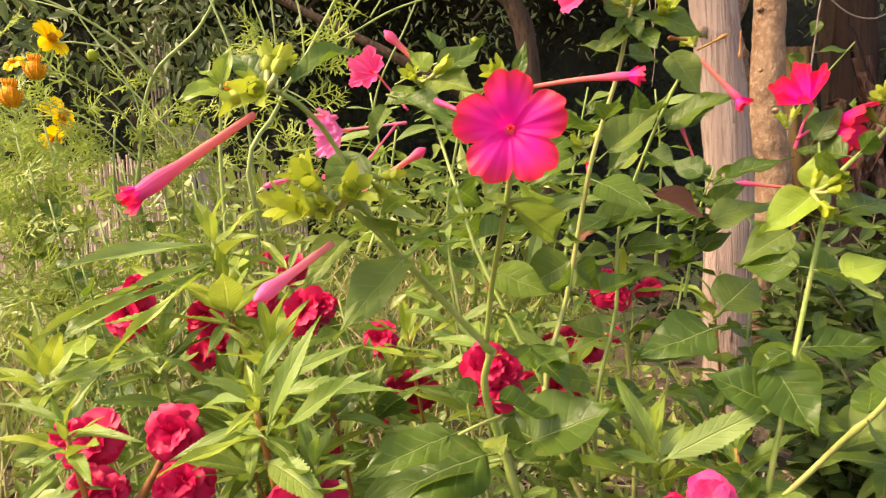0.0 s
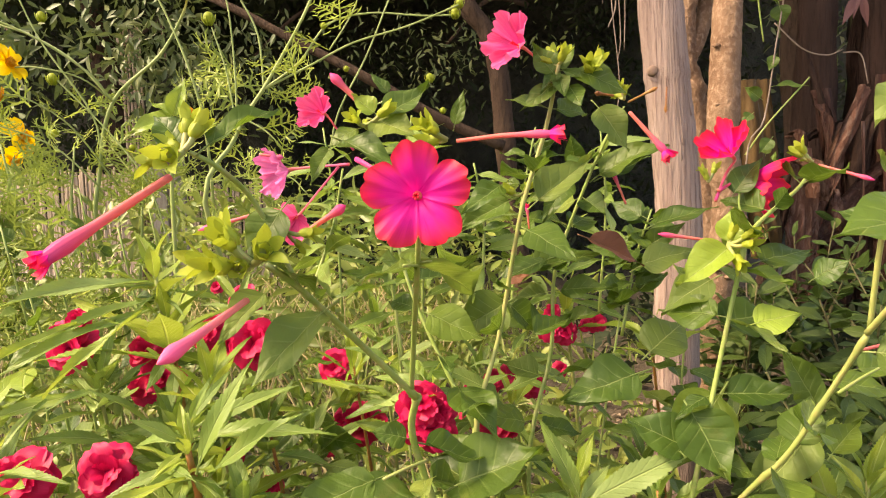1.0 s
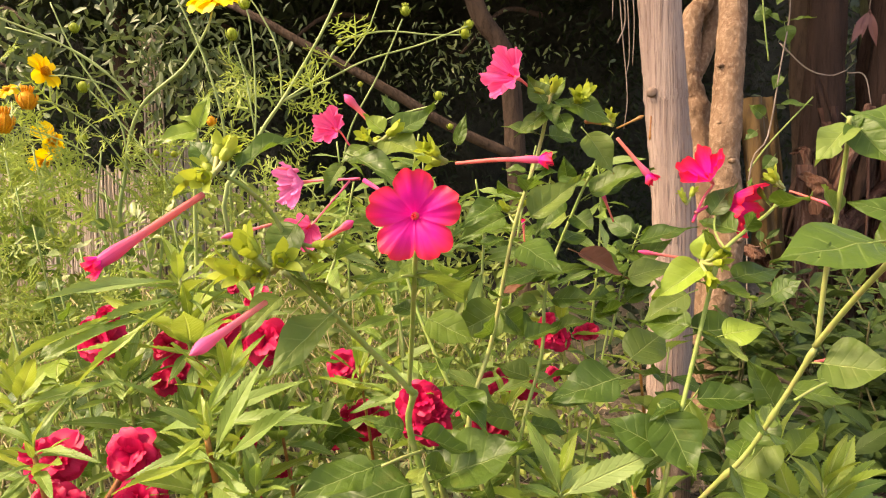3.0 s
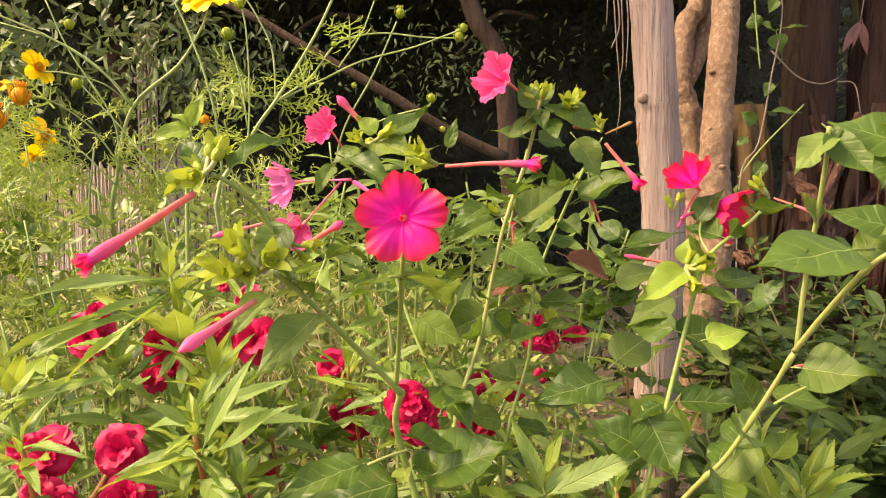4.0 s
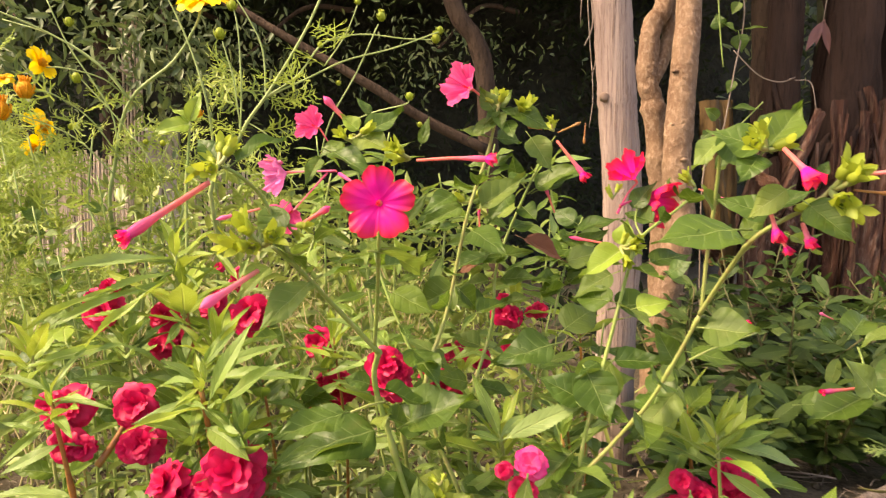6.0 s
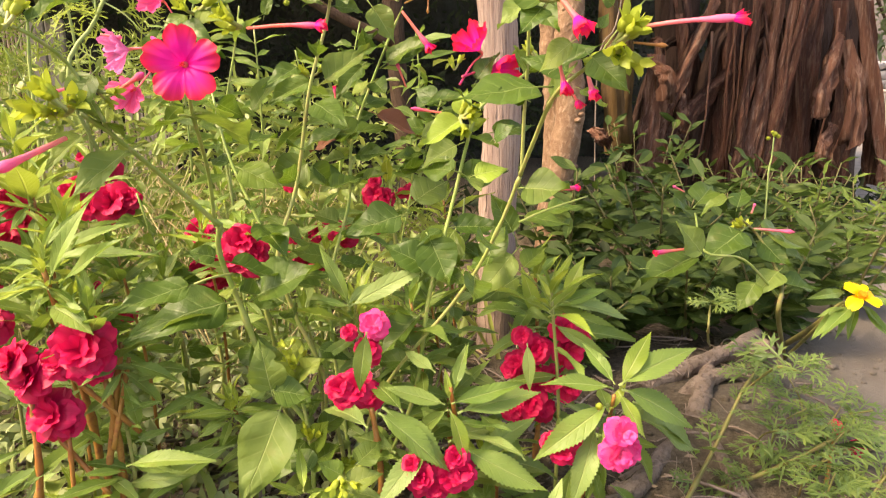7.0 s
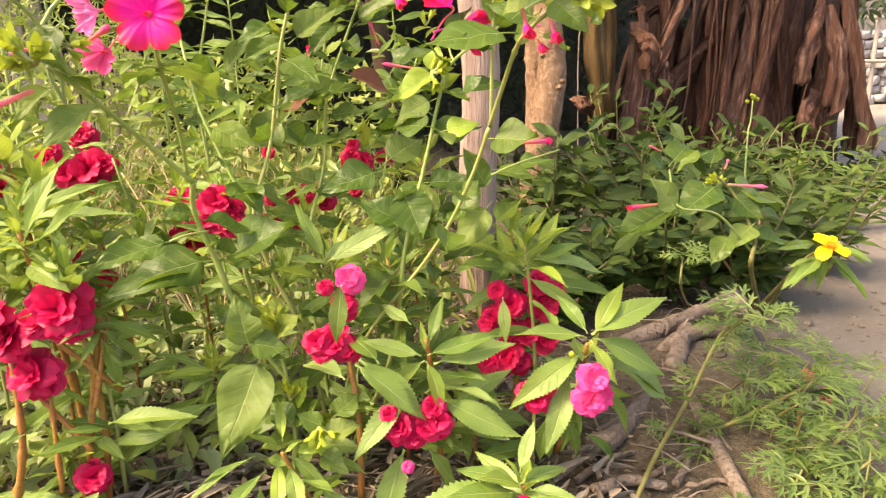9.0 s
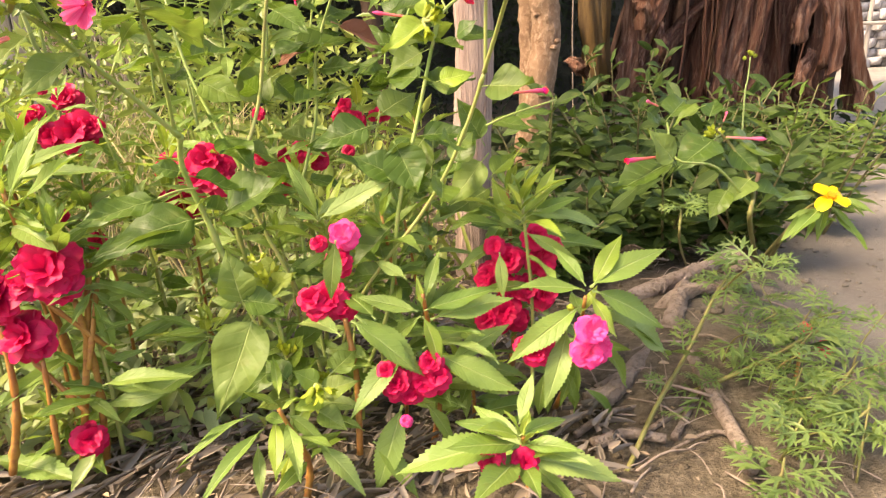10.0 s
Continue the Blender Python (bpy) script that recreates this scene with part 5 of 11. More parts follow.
tube_bud(four_oclock, (-0.031, 0.268, 0.328), (-0.048, 0.222, 0.314), 0.0033, M_TUBE_PINK, label="closed pink flower tube hanging down")
tube_bud(four_oclock, (0.057, 0.359, 0.396), (0.107, 0.342, 0.396), 0.0026, M_TUBE, open_end=1.1, label="long closed salmon flower tube with crimson tip", bow=0.02)
tube_bud(four_oclock, (0.167, 0.424, 0.416), (0.187, 0.414, 0.388), 0.0028, M_TUBE, open_end=1.0, label="closed crimson flower tube")
tube_bud(four_oclock, (-0.000, 0.488, 0.431), (-0.027, 0.488, 0.460), 0.0041, M_TUBE, label="withered rosy flower tube pointing up")
tube_bud(four_oclock, (-0.013, 0.300, 0.353), (0.006, 0.295, 0.364), 0.0026, M_TUBE, label="short salmon flower bud")
tube_bud(four_oclock, (-0.061, 0.396, 0.362), (-0.091, 0.387, 0.354), 0.0022, M_TUBE_PINK, label="slim pink bud")
tube_bud(four_oclock, (-0.078, 0.479, 0.404), (-0.061, 0.479, 0.401), 0.0022, M_TUBE_PINK)
tube_bud(four_oclock, (0.198, 0.373, 0.337), (0.168, 0.378, 0.342), 0.0018, M_TUBE, label="small salmon bud")
tube_bud(four_oclock, (0.171, 0.451, 0.359), (0.163, 0.451, 0.380), 0.0018, M_TUBE)
tube_bud(four_oclock, (0.111, 0.488, 0.344), (0.110, 0.488, 0.360), 0.0016, M_TUBE, open_end=0.8)
tube_bud(four_oclock, (0.274, 0.405, 0.378), (0.290, 0.378, 0.367), 0.0016, M_TUBE)
tube_bud(four_oclock, (0.266, 0.205, 0.380), (0.308, 0.180, 0.382), 0.0023, M_TUBE_PINK, open_end=1.1, label="long pale pink flower tube with magenta tip", bow=0.02)
tube_bud(four_oclock, (0.266, 0.205, 0.373), (0.282, 0.200, 0.371), 0.0014, M_STEM_ORANGE, label="spent orange tube")
tube_bud(four_oclock, (0.224, 0.190, 0.391), (0.230, 0.178, 0.378), 0.0027, M_TUBE, open_end=1.2, label="short crimson flower tube")
tube_bud(four_oclock, (0.231, 0.215, 0.365), (0.233, 0.210, 0.351), 0.0021, M_TUBE, open_end=1.2, label="crimson hanging flower")
tube_bud(four_oclock, (0.245, 0.210, 0.357), (0.246, 0.205, 0.348), 0.0025, M_TUBE_PINK, open_end=0.9)
tube_bud(four_oclock, (0.241, 0.220, 0.348), (0.244, 0.220, 0.343), 0.0018, M_TUBE, open_end=1.0)
tube_bud(four_oclock, (0.251, 0.330, 0.283), (0.288, 0.350, 0.283), 0.0019, M_TUBE, open_end=1.0, label="small crimson tube")
tube_bud(four_oclock, (0.187, 0.414, 0.429), (0.186, 0.414, 0.413), 0.0012, M_STEM_ORANGE)
tube_bud(four_oclock, (0.150, 0.396, 0.422), (0.139, 0.396, 0.424), 0.0018, M_STEM_ORANGE)
bud_cluster(four_oclock, (-0.049, 0.258, 0.386), 0.0121, 5, 1, (-0.20, -0.40, 0.60))
bud_cluster(four_oclock, (-0.029, 0.272, 0.342), 0.0146, 6, 2, (-0.30, -0.60, 0.20))
bud_cluster(four_oclock, (-0.018, 0.285, 0.354), 0.0090, 3, 3, (0.00, -0.70, 0.50))
bud_cluster(four_oclock, (-0.003, 0.479, 0.421), 0.0145, 4, 4, (0.00, 0.00, 1.00))
bud_cluster(four_oclock, (0.052, 0.368, 0.398), 0.0113, 3, 5, (-0.30, -0.30, 0.30))
bud_cluster(four_oclock, (0.132, 0.387, 0.432), 0.0109, 3, 6, (0.00, 0.00, 1.00))
bud_cluster(four_oclock, (0.164, 0.424, 0.424), 0.0079, 4, 7, (0.00, 0.00, 1.00))
bud_cluster(four_oclock, (0.204, 0.371, 0.335), 0.0105, 4, 8, (0.00, -0.70, -0.10))
bud_cluster(four_oclock, (0.204, 0.396, 0.370), 0.0074, 3, 9, (0.00, 0.00, 1.00))
bud_cluster(four_oclock, (0.258, 0.210, 0.373), 0.0137, 7, 10, (0.40, -0.50, 0.10))
bud_cluster(four_oclock, (0.219, 0.195, 0.391), 0.0098, 4, 11, (0.20, -0.50, 0.50))
bud_cluster(four_oclock, (0.095, 0.414, 0.367), 0.0107, 3, 12, (0.00, 0.00, 1.00))
bud_cluster(four_oclock, (0.273, 0.410, 0.380), 0.0086, 3, 13, (0.00, 0.00, 1.00))
bud_cluster(four_oclock, (0.498, 0.470, 0.224), 0.0102, 3, 14, (0.00, 0.00, 1.00))
bud_cluster(four_oclock, (0.108, 0.292, 0.097), 0.0106, 4, 15, (0.00, -0.70, 0.20))
bud_cluster(four_oclock, (0.073, 0.340, 0.173), 0.0069, 2, 16, (0.00, 0.00, 1.00))
leaf(four_oclock, "broad", (0.007, 0.345, 0.222), (-0.038, 0.320, 0.213), (0.05, -0.42, 0.71), 0.72)
leaf(four_oclock, "broad", (0.051, 0.373, 0.206), (0.099, 0.359, 0.231), (0.00, -0.47, 0.68), 1.1)
leaf(four_oclock, "broad", (-0.004, 0.285, 0.320), (-0.031, 0.250, 0.296), (0.06, -0.34, 0.70), 0.60, M_BROAD_PALE)
leaf(four_oclock, "broad", (0.036, 0.270, 0.340), (0.006, 0.290, 0.331), (0.01, -0.25, 0.77))
leaf(four_oclock, "broad", (0.037, 0.270, 0.339), (0.061, 0.320, 0.326), (0.02, -0.30, 0.73), 0.9)
leaf(four_oclock, "broad", (0.087, 0.436, 0.298), (0.054, 0.433, 0.280), (-0.05, -0.79, 0.31), 1.3)
leaf(four_oclock, "broad", (0.091, 0.436, 0.296), (0.108, 0.451, 0.277), (-0.04, -0.59, 0.49))
leaf(four_oclock, "broad", (0.160, 0.396, 0.259), (0.114, 0.387, 0.247), (-0.12, -0.52, 0.58))
leaf(four_oclock, "broad", (0.180, 0.364, 0.244), (0.194, 0.345, 0.212), (-0.21, -0.69, 0.46), 1.25)
leaf(four_oclock, "broad", (0.174, 0.414, 0.268), (0.207, 0.433, 0.287), (-0.15, -0.57, 0.52), 1.1)
leaf(four_oclock, "broad", (0.227, 0.240, 0.353), (0.179, 0.230, 0.347), (-0.23, -0.39, 0.57), 1.1)
leaf(four_oclock, "broad", (0.219, 0.200, 0.392), (0.197, 0.210, 0.402), (-0.18, -0.46, 0.44), 1.25)
leaf(four_oclock, "broad", (0.222, 0.200, 0.393), (0.244, 0.210, 0.414), (-0.20, -0.51, 0.39))
leaf(four_oclock, "broad", (0.218, 0.200, 0.389), (0.205, 0.190, 0.376), (-0.21, -0.56, 0.34), 1.1)
leaf(four_oclock, "broad", (0.234, 0.205, 0.373), (0.219, 0.215, 0.360), (-0.23, -0.55, 0.37))
leaf(four_oclock, "broad", (0.245, 0.205, 0.366), (0.258, 0.190, 0.349), (-0.25, -0.55, 0.38), 1.1)
leaf(four_oclock, "broad", (0.247, 0.200, 0.379), (0.251, 0.200, 0.387), (-0.21, -0.45, 0.46))
leaf(four_oclock, "broad", (0.233, 0.225, 0.362), (0.255, 0.215, 0.374), (-0.18, -0.46, 0.49), 0.8)
leaf(four_oclock, "broad", (0.245, 0.220, 0.351), (0.256, 0.210, 0.343), (-0.12, -0.27, 0.70), 0.9, M_BROAD_YOUNG)
leaf(four_oclock, "broad", (0.234, 0.292, 0.291), (0.257, 0.270, 0.290), (-0.25, -0.48, 0.56), 1.35)
leaf(four_oclock, "broad", (0.218, 0.328, 0.238), (0.231, 0.340, 0.262), (-0.23, -0.52, 0.58), 1.1)
leaf(four_oclock, "broad", (0.235, 0.396, 0.323), (0.271, 0.405, 0.328), (-0.17, -0.42, 0.59))
leaf(four_oclock, "broad", (0.207, 0.387, 0.289), (0.247, 0.396, 0.293), (-0.16, -0.46, 0.58), 1.2)
leaf(four_oclock, "broad", (0.204, 0.370, 0.333), (0.173, 0.364, 0.313), (-0.17, -0.47, 0.54), 0.9, M_BROAD_YOUNG)
leaf(four_oclock, "broad", (0.204, 0.371, 0.337), (0.212, 0.378, 0.356), (-0.20, -0.56, 0.44), 1.1, M_BROAD_YOUNG)
leaf(four_oclock, "broad", (0.187, 0.442, 0.345), (0.225, 0.433, 0.358), (-0.08, -0.29, 0.71), 0.8)
leaf(four_oclock, "broad", (0.223, 0.405, 0.363), (0.239, 0.405, 0.386), (-0.21, -0.56, 0.41), 0.9)
leaf(four_oclock, "broad", (0.156, 0.456, 0.380), (0.195, 0.442, 0.402), (-0.09, -0.44, 0.54), 0.8)
leaf(four_oclock, "broad", (0.140, 0.460, 0.388), (0.135, 0.451, 0.407), (-0.12, -0.69, 0.27))
leaf(four_oclock, "broad", (0.143, 0.405, 0.417), (0.160, 0.396, 0.391), (-0.11, -0.59, 0.34))
leaf(four_oclock, "broad", (0.113, 0.383, 0.434), (0.101, 0.387, 0.450), (-0.08, -0.59, 0.31), 1.1)
leaf(four_oclock, "broad", (0.125, 0.383, 0.435), (0.155, 0.373, 0.422), (-0.08, -0.49, 0.42), 0.8)
leaf(four_oclock, "broad", (0.114, 0.383, 0.428), (0.093, 0.378, 0.413), (-0.07, -0.49, 0.43), 0.8)
leaf(four_oclock, "broad", (0.122, 0.383, 0.426), (0.125, 0.368, 0.413), (-0.08, -0.49, 0.43))
leaf(four_oclock, "broad", (0.106, 0.405, 0.364), (0.142, 0.414, 0.389), (-0.06, -0.55, 0.45), 0.8)
leaf(four_oclock, "broad", (0.085, 0.414, 0.374), (0.060, 0.396, 0.358), (-0.03, -0.50, 0.49), 0.8)
leaf(four_oclock, "broad", (-0.020, 0.287, 0.363), (-0.036, 0.280, 0.340), (0.10, -0.44, 0.56), 1.1)
leaf(four_oclock, "broad", (-0.040, 0.262, 0.389), (-0.017, 0.280, 0.407), (0.07, -0.24, 0.73), 0.55)
leaf(four_oclock, "broad", (-0.050, 0.262, 0.388), (-0.063, 0.270, 0.404), (0.19, -0.57, 0.36))
leaf(four_oclock, "broad", (-0.027, 0.280, 0.329), (-0.043, 0.265, 0.312), (0.08, -0.34, 0.69), 0.8)
leaf(four_oclock, "broad", (-0.026, 0.280, 0.343), (-0.005, 0.310, 0.326), (0.07, -0.29, 0.72), 0.9)
leaf(four_oclock, "broad", (0.011, 0.479, 0.428), (0.045, 0.488, 0.446), (0.04, -0.45, 0.50), 0.9)
leaf(four_oclock, "broad", (-0.008, 0.479, 0.419), (-0.031, 0.470, 0.409), (0.05, -0.40, 0.56), 0.9)
leaf(four_oclock, "broad", (0.059, 0.442, 0.415), (0.066, 0.442, 0.438), (-0.01, -0.70, 0.23), 0.6)
leaf(four_oclock, "broad", (0.004, 0.479, 0.425), (0.034, 0.460, 0.411), (0.06, -0.59, 0.34), 1.2)
leaf(four_oclock, "broad", (0.004, 0.479, 0.430), (-0.012, 0.479, 0.443), (0.06, -0.59, 0.33), 1.2, M_BROAD_YOUNG)
leaf(four_oclock, "broad", (-0.018, 0.470, 0.411), (0.027, 0.433, 0.384), (0.05, -0.39, 0.57), 0.6)
leaf(four_oclock, "broad", (0.014, 0.488, 0.445), (0.001, 0.488, 0.460), (0.04, -0.49, 0.43), 0.8)
leaf(four_oclock, "broad", (-0.026, 0.460, 0.404), (-0.036, 0.442, 0.382), (0.06, -0.39, 0.57), 0.7)
leaf(four_oclock, "broad", (0.069, 0.304, 0.142), (0.043, 0.280, 0.082), (-0.10, -0.80, 0.45), 0.85, M_BROAD_PALE, 4)
leaf(four_oclock, "broad", (0.054, 0.378, 0.134), (0.043, 0.378, 0.176), (0.09, -0.56, 0.61))
leaf(four_oclock, "broad", (0.062, 0.378, 0.138), (0.094, 0.368, 0.153), (0.04, -0.28, 0.80), 0.8)
leaf(four_oclock, "broad", (0.067, 0.368, 0.131), (0.089, 0.350, 0.123), (0.06, -0.46, 0.68))
leaf(four_oclock, "broad", (0.027, 0.370, 0.201), (-0.042, 0.340, 0.196), (0.09, -0.43, 0.66), 0.9)
leaf(four_oclock, "broad", (0.020, 0.368, 0.196), (-0.062, 0.359, 0.168), (-0.04, 0.19, 1.15), 0.7)
leaf(four_oclock, "broad", (0.218, 0.240, 0.347), (0.197, 0.230, 0.348), (-0.10, -0.49, 0.47))
leaf(four_oclock, "broad", (0.171, 0.370, 0.184), (0.134, 0.359, 0.153), (-0.02, -0.29, 0.78), 0.8)
leaf(four_oclock, "broad", (0.156, 0.396, 0.257), (0.113, 0.387, 0.247), (-0.02, -0.50, 0.56))
leaf(four_oclock, "broad", (0.201, 0.378, 0.249), (0.168, 0.368, 0.212), (-0.09, -0.69, 0.40), 1.1)
leaf(four_oclock, "broad", (0.205, 0.396, 0.313), (0.173, 0.396, 0.297), (-0.06, -0.50, 0.51))
leaf(four_oclock, "broad", (0.134, 0.451, 0.376), (0.110, 0.433, 0.351), (0.00, -0.50, 0.46), 0.7)
leaf(four_oclock, "broad", (0.146, 0.451, 0.337), (0.183, 0.451, 0.317), (-0.01, -0.50, 0.49), 0.7, M_BROWN, label="withered purple-brown leaf")
leaf(four_oclock, "broad", (0.116, 0.460, 0.321), (0.086, 0.460, 0.308), (0.02, -0.50, 0.50), 0.7, M_BROWN, label="withered purple-brown leaf")
leaf(four_oclock, "broad", (0.158, 0.460, 0.378), (0.189, 0.460, 0.389), (-0.01, -0.40, 0.57), 0.8)
leaf(four_oclock, "broad", (0.184, 0.460, 0.317), (0.228, 0.451, 0.335), (-0.03, -0.40, 0.61), 0.9)
leaf(four_oclock, "broad", (0.249, 0.350, 0.263), (0.281, 0.340, 0.257), (-0.07, -0.29, 0.74))
leaf(four_oclock, "broad", (0.240, 0.350, 0.251), (0.223, 0.350, 0.281), (-0.12, -0.58, 0.49), 0.9)
leaf(four_oclock, "broad", (0.249, 0.350, 0.224), (0.269, 0.359, 0.239), (-0.11, -0.48, 0.60))
leaf(four_oclock, "broad", (0.269, 0.359, 0.266), (0.298, 0.359, 0.267), (-0.09, -0.34, 0.69))
leaf(four_oclock, "broad", (0.242, 0.359, 0.232), (0.215, 0.359, 0.198), (-0.10, -0.48, 0.59))
leaf(four_oclock, "broad", (0.092, 0.442, 0.364), (0.056, 0.433, 0.347), (0.04, -0.50, 0.47), 0.7)
leaf(four_oclock, "broad", (0.116, 0.451, 0.324), (0.079, 0.442, 0.311), (0.01, -0.30, 0.70), 0.8)
leaf(four_oclock, "broad", (0.107, 0.451, 0.319), (0.155, 0.460, 0.327), (0.02, -0.40, 0.60), 0.7)
leaf(four_oclock, "broad", (0.047, 0.280, 0.345), (0.050, 0.300, 0.336), (0.11, -0.49, 0.48), 1.2, M_BROAD_YOUNG)
leaf(four_oclock, "broad", (0.254, 0.396, 0.203), (0.213, 0.378, 0.184), (-0.08, -0.38, 0.69), 0.8)
leaf(four_oclock, "broad", (0.217, 0.310, 0.322), (0.227, 0.300, 0.332), (-0.09, -0.49, 0.50), 1.2)
leaf(four_oclock, "broad", (0.213, 0.359, 0.293), (0.238, 0.359, 0.298), (-0.08, -0.49, 0.53), 1.2, M_BROAD_YOUNG)
leaf(four_oclock, "broad", (0.203, 0.414, 0.304), (0.189, 0.414, 0.322), (-0.06, -0.50, 0.52), 1.1, M_BROAD_YOUNG)
leaf(four_oclock, "broad", (0.105, 0.433, 0.278), (0.133, 0.451, 0.285), (0.02, -0.40, 0.63), 0.8)
leaf(four_oclock, "broad", (0.038, 0.488, 0.340), (0.066, 0.488, 0.382), (0.06, -0.40, 0.59), 0.5)
leaf(four_oclock, "broad", (0.116, 0.383, 0.436), (0.127, 0.387, 0.451), (-0.07, -0.49, 0.42), 0.8)
leaf(four_oclock, "broad", (0.116, 0.383, 0.434), (0.104, 0.378, 0.424), (-0.07, -0.49, 0.42), 0.8)
leaf(four_oclock, "broad", (0.118, 0.383, 0.435), (0.133, 0.378, 0.428), (-0.06, -0.39, 0.54), 0.8)
leaf(four_oclock, "broad", (0.116, 0.383, 0.433), (0.117, 0.373, 0.418), (-0.08, -0.59, 0.31), 0.9)
leaf(four_oclock, "broad", (0.228, 0.262, 0.403), (0.205, 0.250, 0.387), (-0.24, -0.43, 0.45), 0.8)
leaf(four_oclock, "broad", (0.228, 0.262, 0.404), (0.239, 0.245, 0.380), (-0.24, -0.43, 0.45), 0.9)
leaf(four_oclock, "broad", (0.227, 0.262, 0.401), (0.233, 0.260, 0.410), (-0.24, -0.44, 0.45), 0.9)
leaf(four_oclock, "broad", (0.244, 0.240, 0.361), (0.220, 0.250, 0.370), (-0.27, -0.42, 0.51))
leaf(four_oclock, "broad", (0.240, 0.260, 0.348), (0.252, 0.250, 0.367), (-0.26, -0.43, 0.53))
leaf(four_oclock, "broad", (0.230, 0.275, 0.364), (0.220, 0.270, 0.377), (-0.24, -0.44, 0.51))
leaf(four_oclock, "broad", (0.230, 0.280, 0.347), (0.214, 0.290, 0.355), (-0.21, -0.40, 0.58))
leaf(four_oclock, "broad", (0.109, 0.300, 0.093), (0.092, 0.300, 0.104), (-0.15, -0.59, 0.67), 1.20, M_BROAD_YOUNG)
leaf(four_oclock, "broad", (0.111, 0.300, 0.080), (0.091, 0.290, 0.080), (0.05, -0.50, 0.63), 1.00, M_BROAD_YOUNG)
leaf(four_oclock, "broad", (0.112, 0.300, 0.085), (0.137, 0.300, 0.095), (-0.07, -0.55, 0.71), 1.10, M_BROAD_PALE)
leaf(four_oclock, "broad", (0.108, 0.300, 0.071), (0.127, 0.290, 0.060), (0.07, -0.67, 0.75), 1.10, M_BROAD_PALE)
leaf(four_oclock, "broad", (0.065, 0.300, 0.159), (0.058, 0.300, 0.196), (0.02, -0.66, 0.59), 1.00, M_BROAD_PALE)
leaf(four_oclock, "broad", (0.067, 0.300, 0.159), (0.092, 0.300, 0.154), (-0.10, -0.62, 0.57), 1.30)
leaf(four_oclock, "broad", (0.062, 0.300, 0.158), (0.045, 0.300, 0.165), (-0.14, -0.51, 0.64), 1.10, M_BROAD_PALE)
leaf(four_oclock, "broad", (0.088, 0.300, 0.099), (0.072, 0.320, 0.107), (-0.14, -0.47, 0.73), 1.10)
leaf(four_oclock, "broad", (0.120, 0.300, 0.101), (0.138, 0.320, 0.107), (-0.11, -0.47, 0.72), 1.10)

balsam_a = thing("balsam_plant", (-0.087, 0.390, 0.000), "tall balsam with orange stems, pale toothed leaves and crimson blooms", "flowering plant", "balsam plants")
stem(balsam_a, [(-0.087, 0.390, 0.000), (-0.085, 0.389, 0.094), (-0.102, 0.378, 0.234)], 0.00413, 0.00198, M_STEM_ORANGE, knots=(0.3, 0.55, 0.75), leaves=4, size=0.055, kind="lance", start=0.5)
tuft(balsam_a, (-0.102, 0.378, 0.234), 0.047, 6, 166)
leaf(balsam_a, "lance", (-0.103, 0.378, 0.237), (-0.124, 0.368, 0.255), (0.15, -0.41, 0.67), 0.72)
leaf(balsam_a, "lance", (-0.101, 0.378, 0.245), (-0.082, 0.405, 0.272), (0.15, -0.41, 0.67), 0.72)
leaf(balsam_a, "lance", (-0.101, 0.378, 0.243), (-0.087, 0.378, 0.273), (0.15, -0.41, 0.67), 0.72)
leaf(balsam_a, "lance", (-0.098, 0.378, 0.236), (-0.019, 0.359, 0.257), (0.14, -0.41, 0.68), 0.72)
leaf(balsam_a, "lance", (-0.100, 0.378, 0.216), (-0.055, 0.330, 0.211), (0.14, -0.40, 0.69), 0.72)
leaf(balsam_a, "lance", (-0.105, 0.378, 0.222), (-0.146, 0.359, 0.214), (0.15, -0.40, 0.69), 0.72)
leaf(balsam_a, "lance", (-0.099, 0.378, 0.235), (-0.049, 0.378, 0.250), (0.15, -0.41, 0.68), 0.72)
leaf(balsam_a, "lance", (-0.102, 0.378, 0.237), (-0.103, 0.387, 0.252), (0.15, -0.41, 0.67), 0.72, M_LANCE_YOUNG)
leaf(balsam_a, "lance", (-0.102, 0.378, 0.236), (-0.101, 0.359, 0.256), (0.15, -0.41, 0.68), 0.72, M_LANCE_YOUNG)
leaf(balsam_a, "lance", (-0.103, 0.378, 0.225), (-0.111, 0.350, 0.227), (0.15, -0.40, 0.68), 0.72, M_LANCE_YOUNG)
leaf(balsam_a, "lance", (-0.101, 0.378, 0.229), (-0.082, 0.414, 0.217), (0.15, -0.40, 0.68), 0.72, M_LANCE_YOUNG)
leaf(balsam_a, "lance", (-0.104, 0.378, 0.220), (-0.128, 0.350, 0.213), (0.15, -0.40, 0.69), 0.72)
leaf(balsam_a, "lance", (-0.099, 0.378, 0.242), (-0.042, 0.396, 0.266), (0.15, -0.41, 0.67), 0.72)
leaf(balsam_a, "lance", (-0.101, 0.378, 0.237), (-0.098, 0.414, 0.245), (0.15, -0.41, 0.67), 0.72, M_LANCE_YOUNG)
leaf(balsam_a, "lance", (-0.104, 0.378, 0.234), (-0.161, 0.414, 0.232), (0.15, -0.40, 0.68), 0.72)
leaf(balsam_a, "lance", (-0.103, 0.378, 0.218), (-0.093, 0.330, 0.214), (0.15, -0.40, 0.69), 0.72)
stem(balsam_a, [(-0.044, 0.368, 0.103), (-0.079, 0.352, 0.154)], 0.0021, 0.0015, M_STEM_ORANGE, knots=(0.3, 0.8))
stem(balsam_a, [(-0.064, 0.350, 0.063), (-0.102, 0.359, 0.113)], 0.0021, 0.0015, M_STEM_ORANGE, knots=(0.3, 0.8))
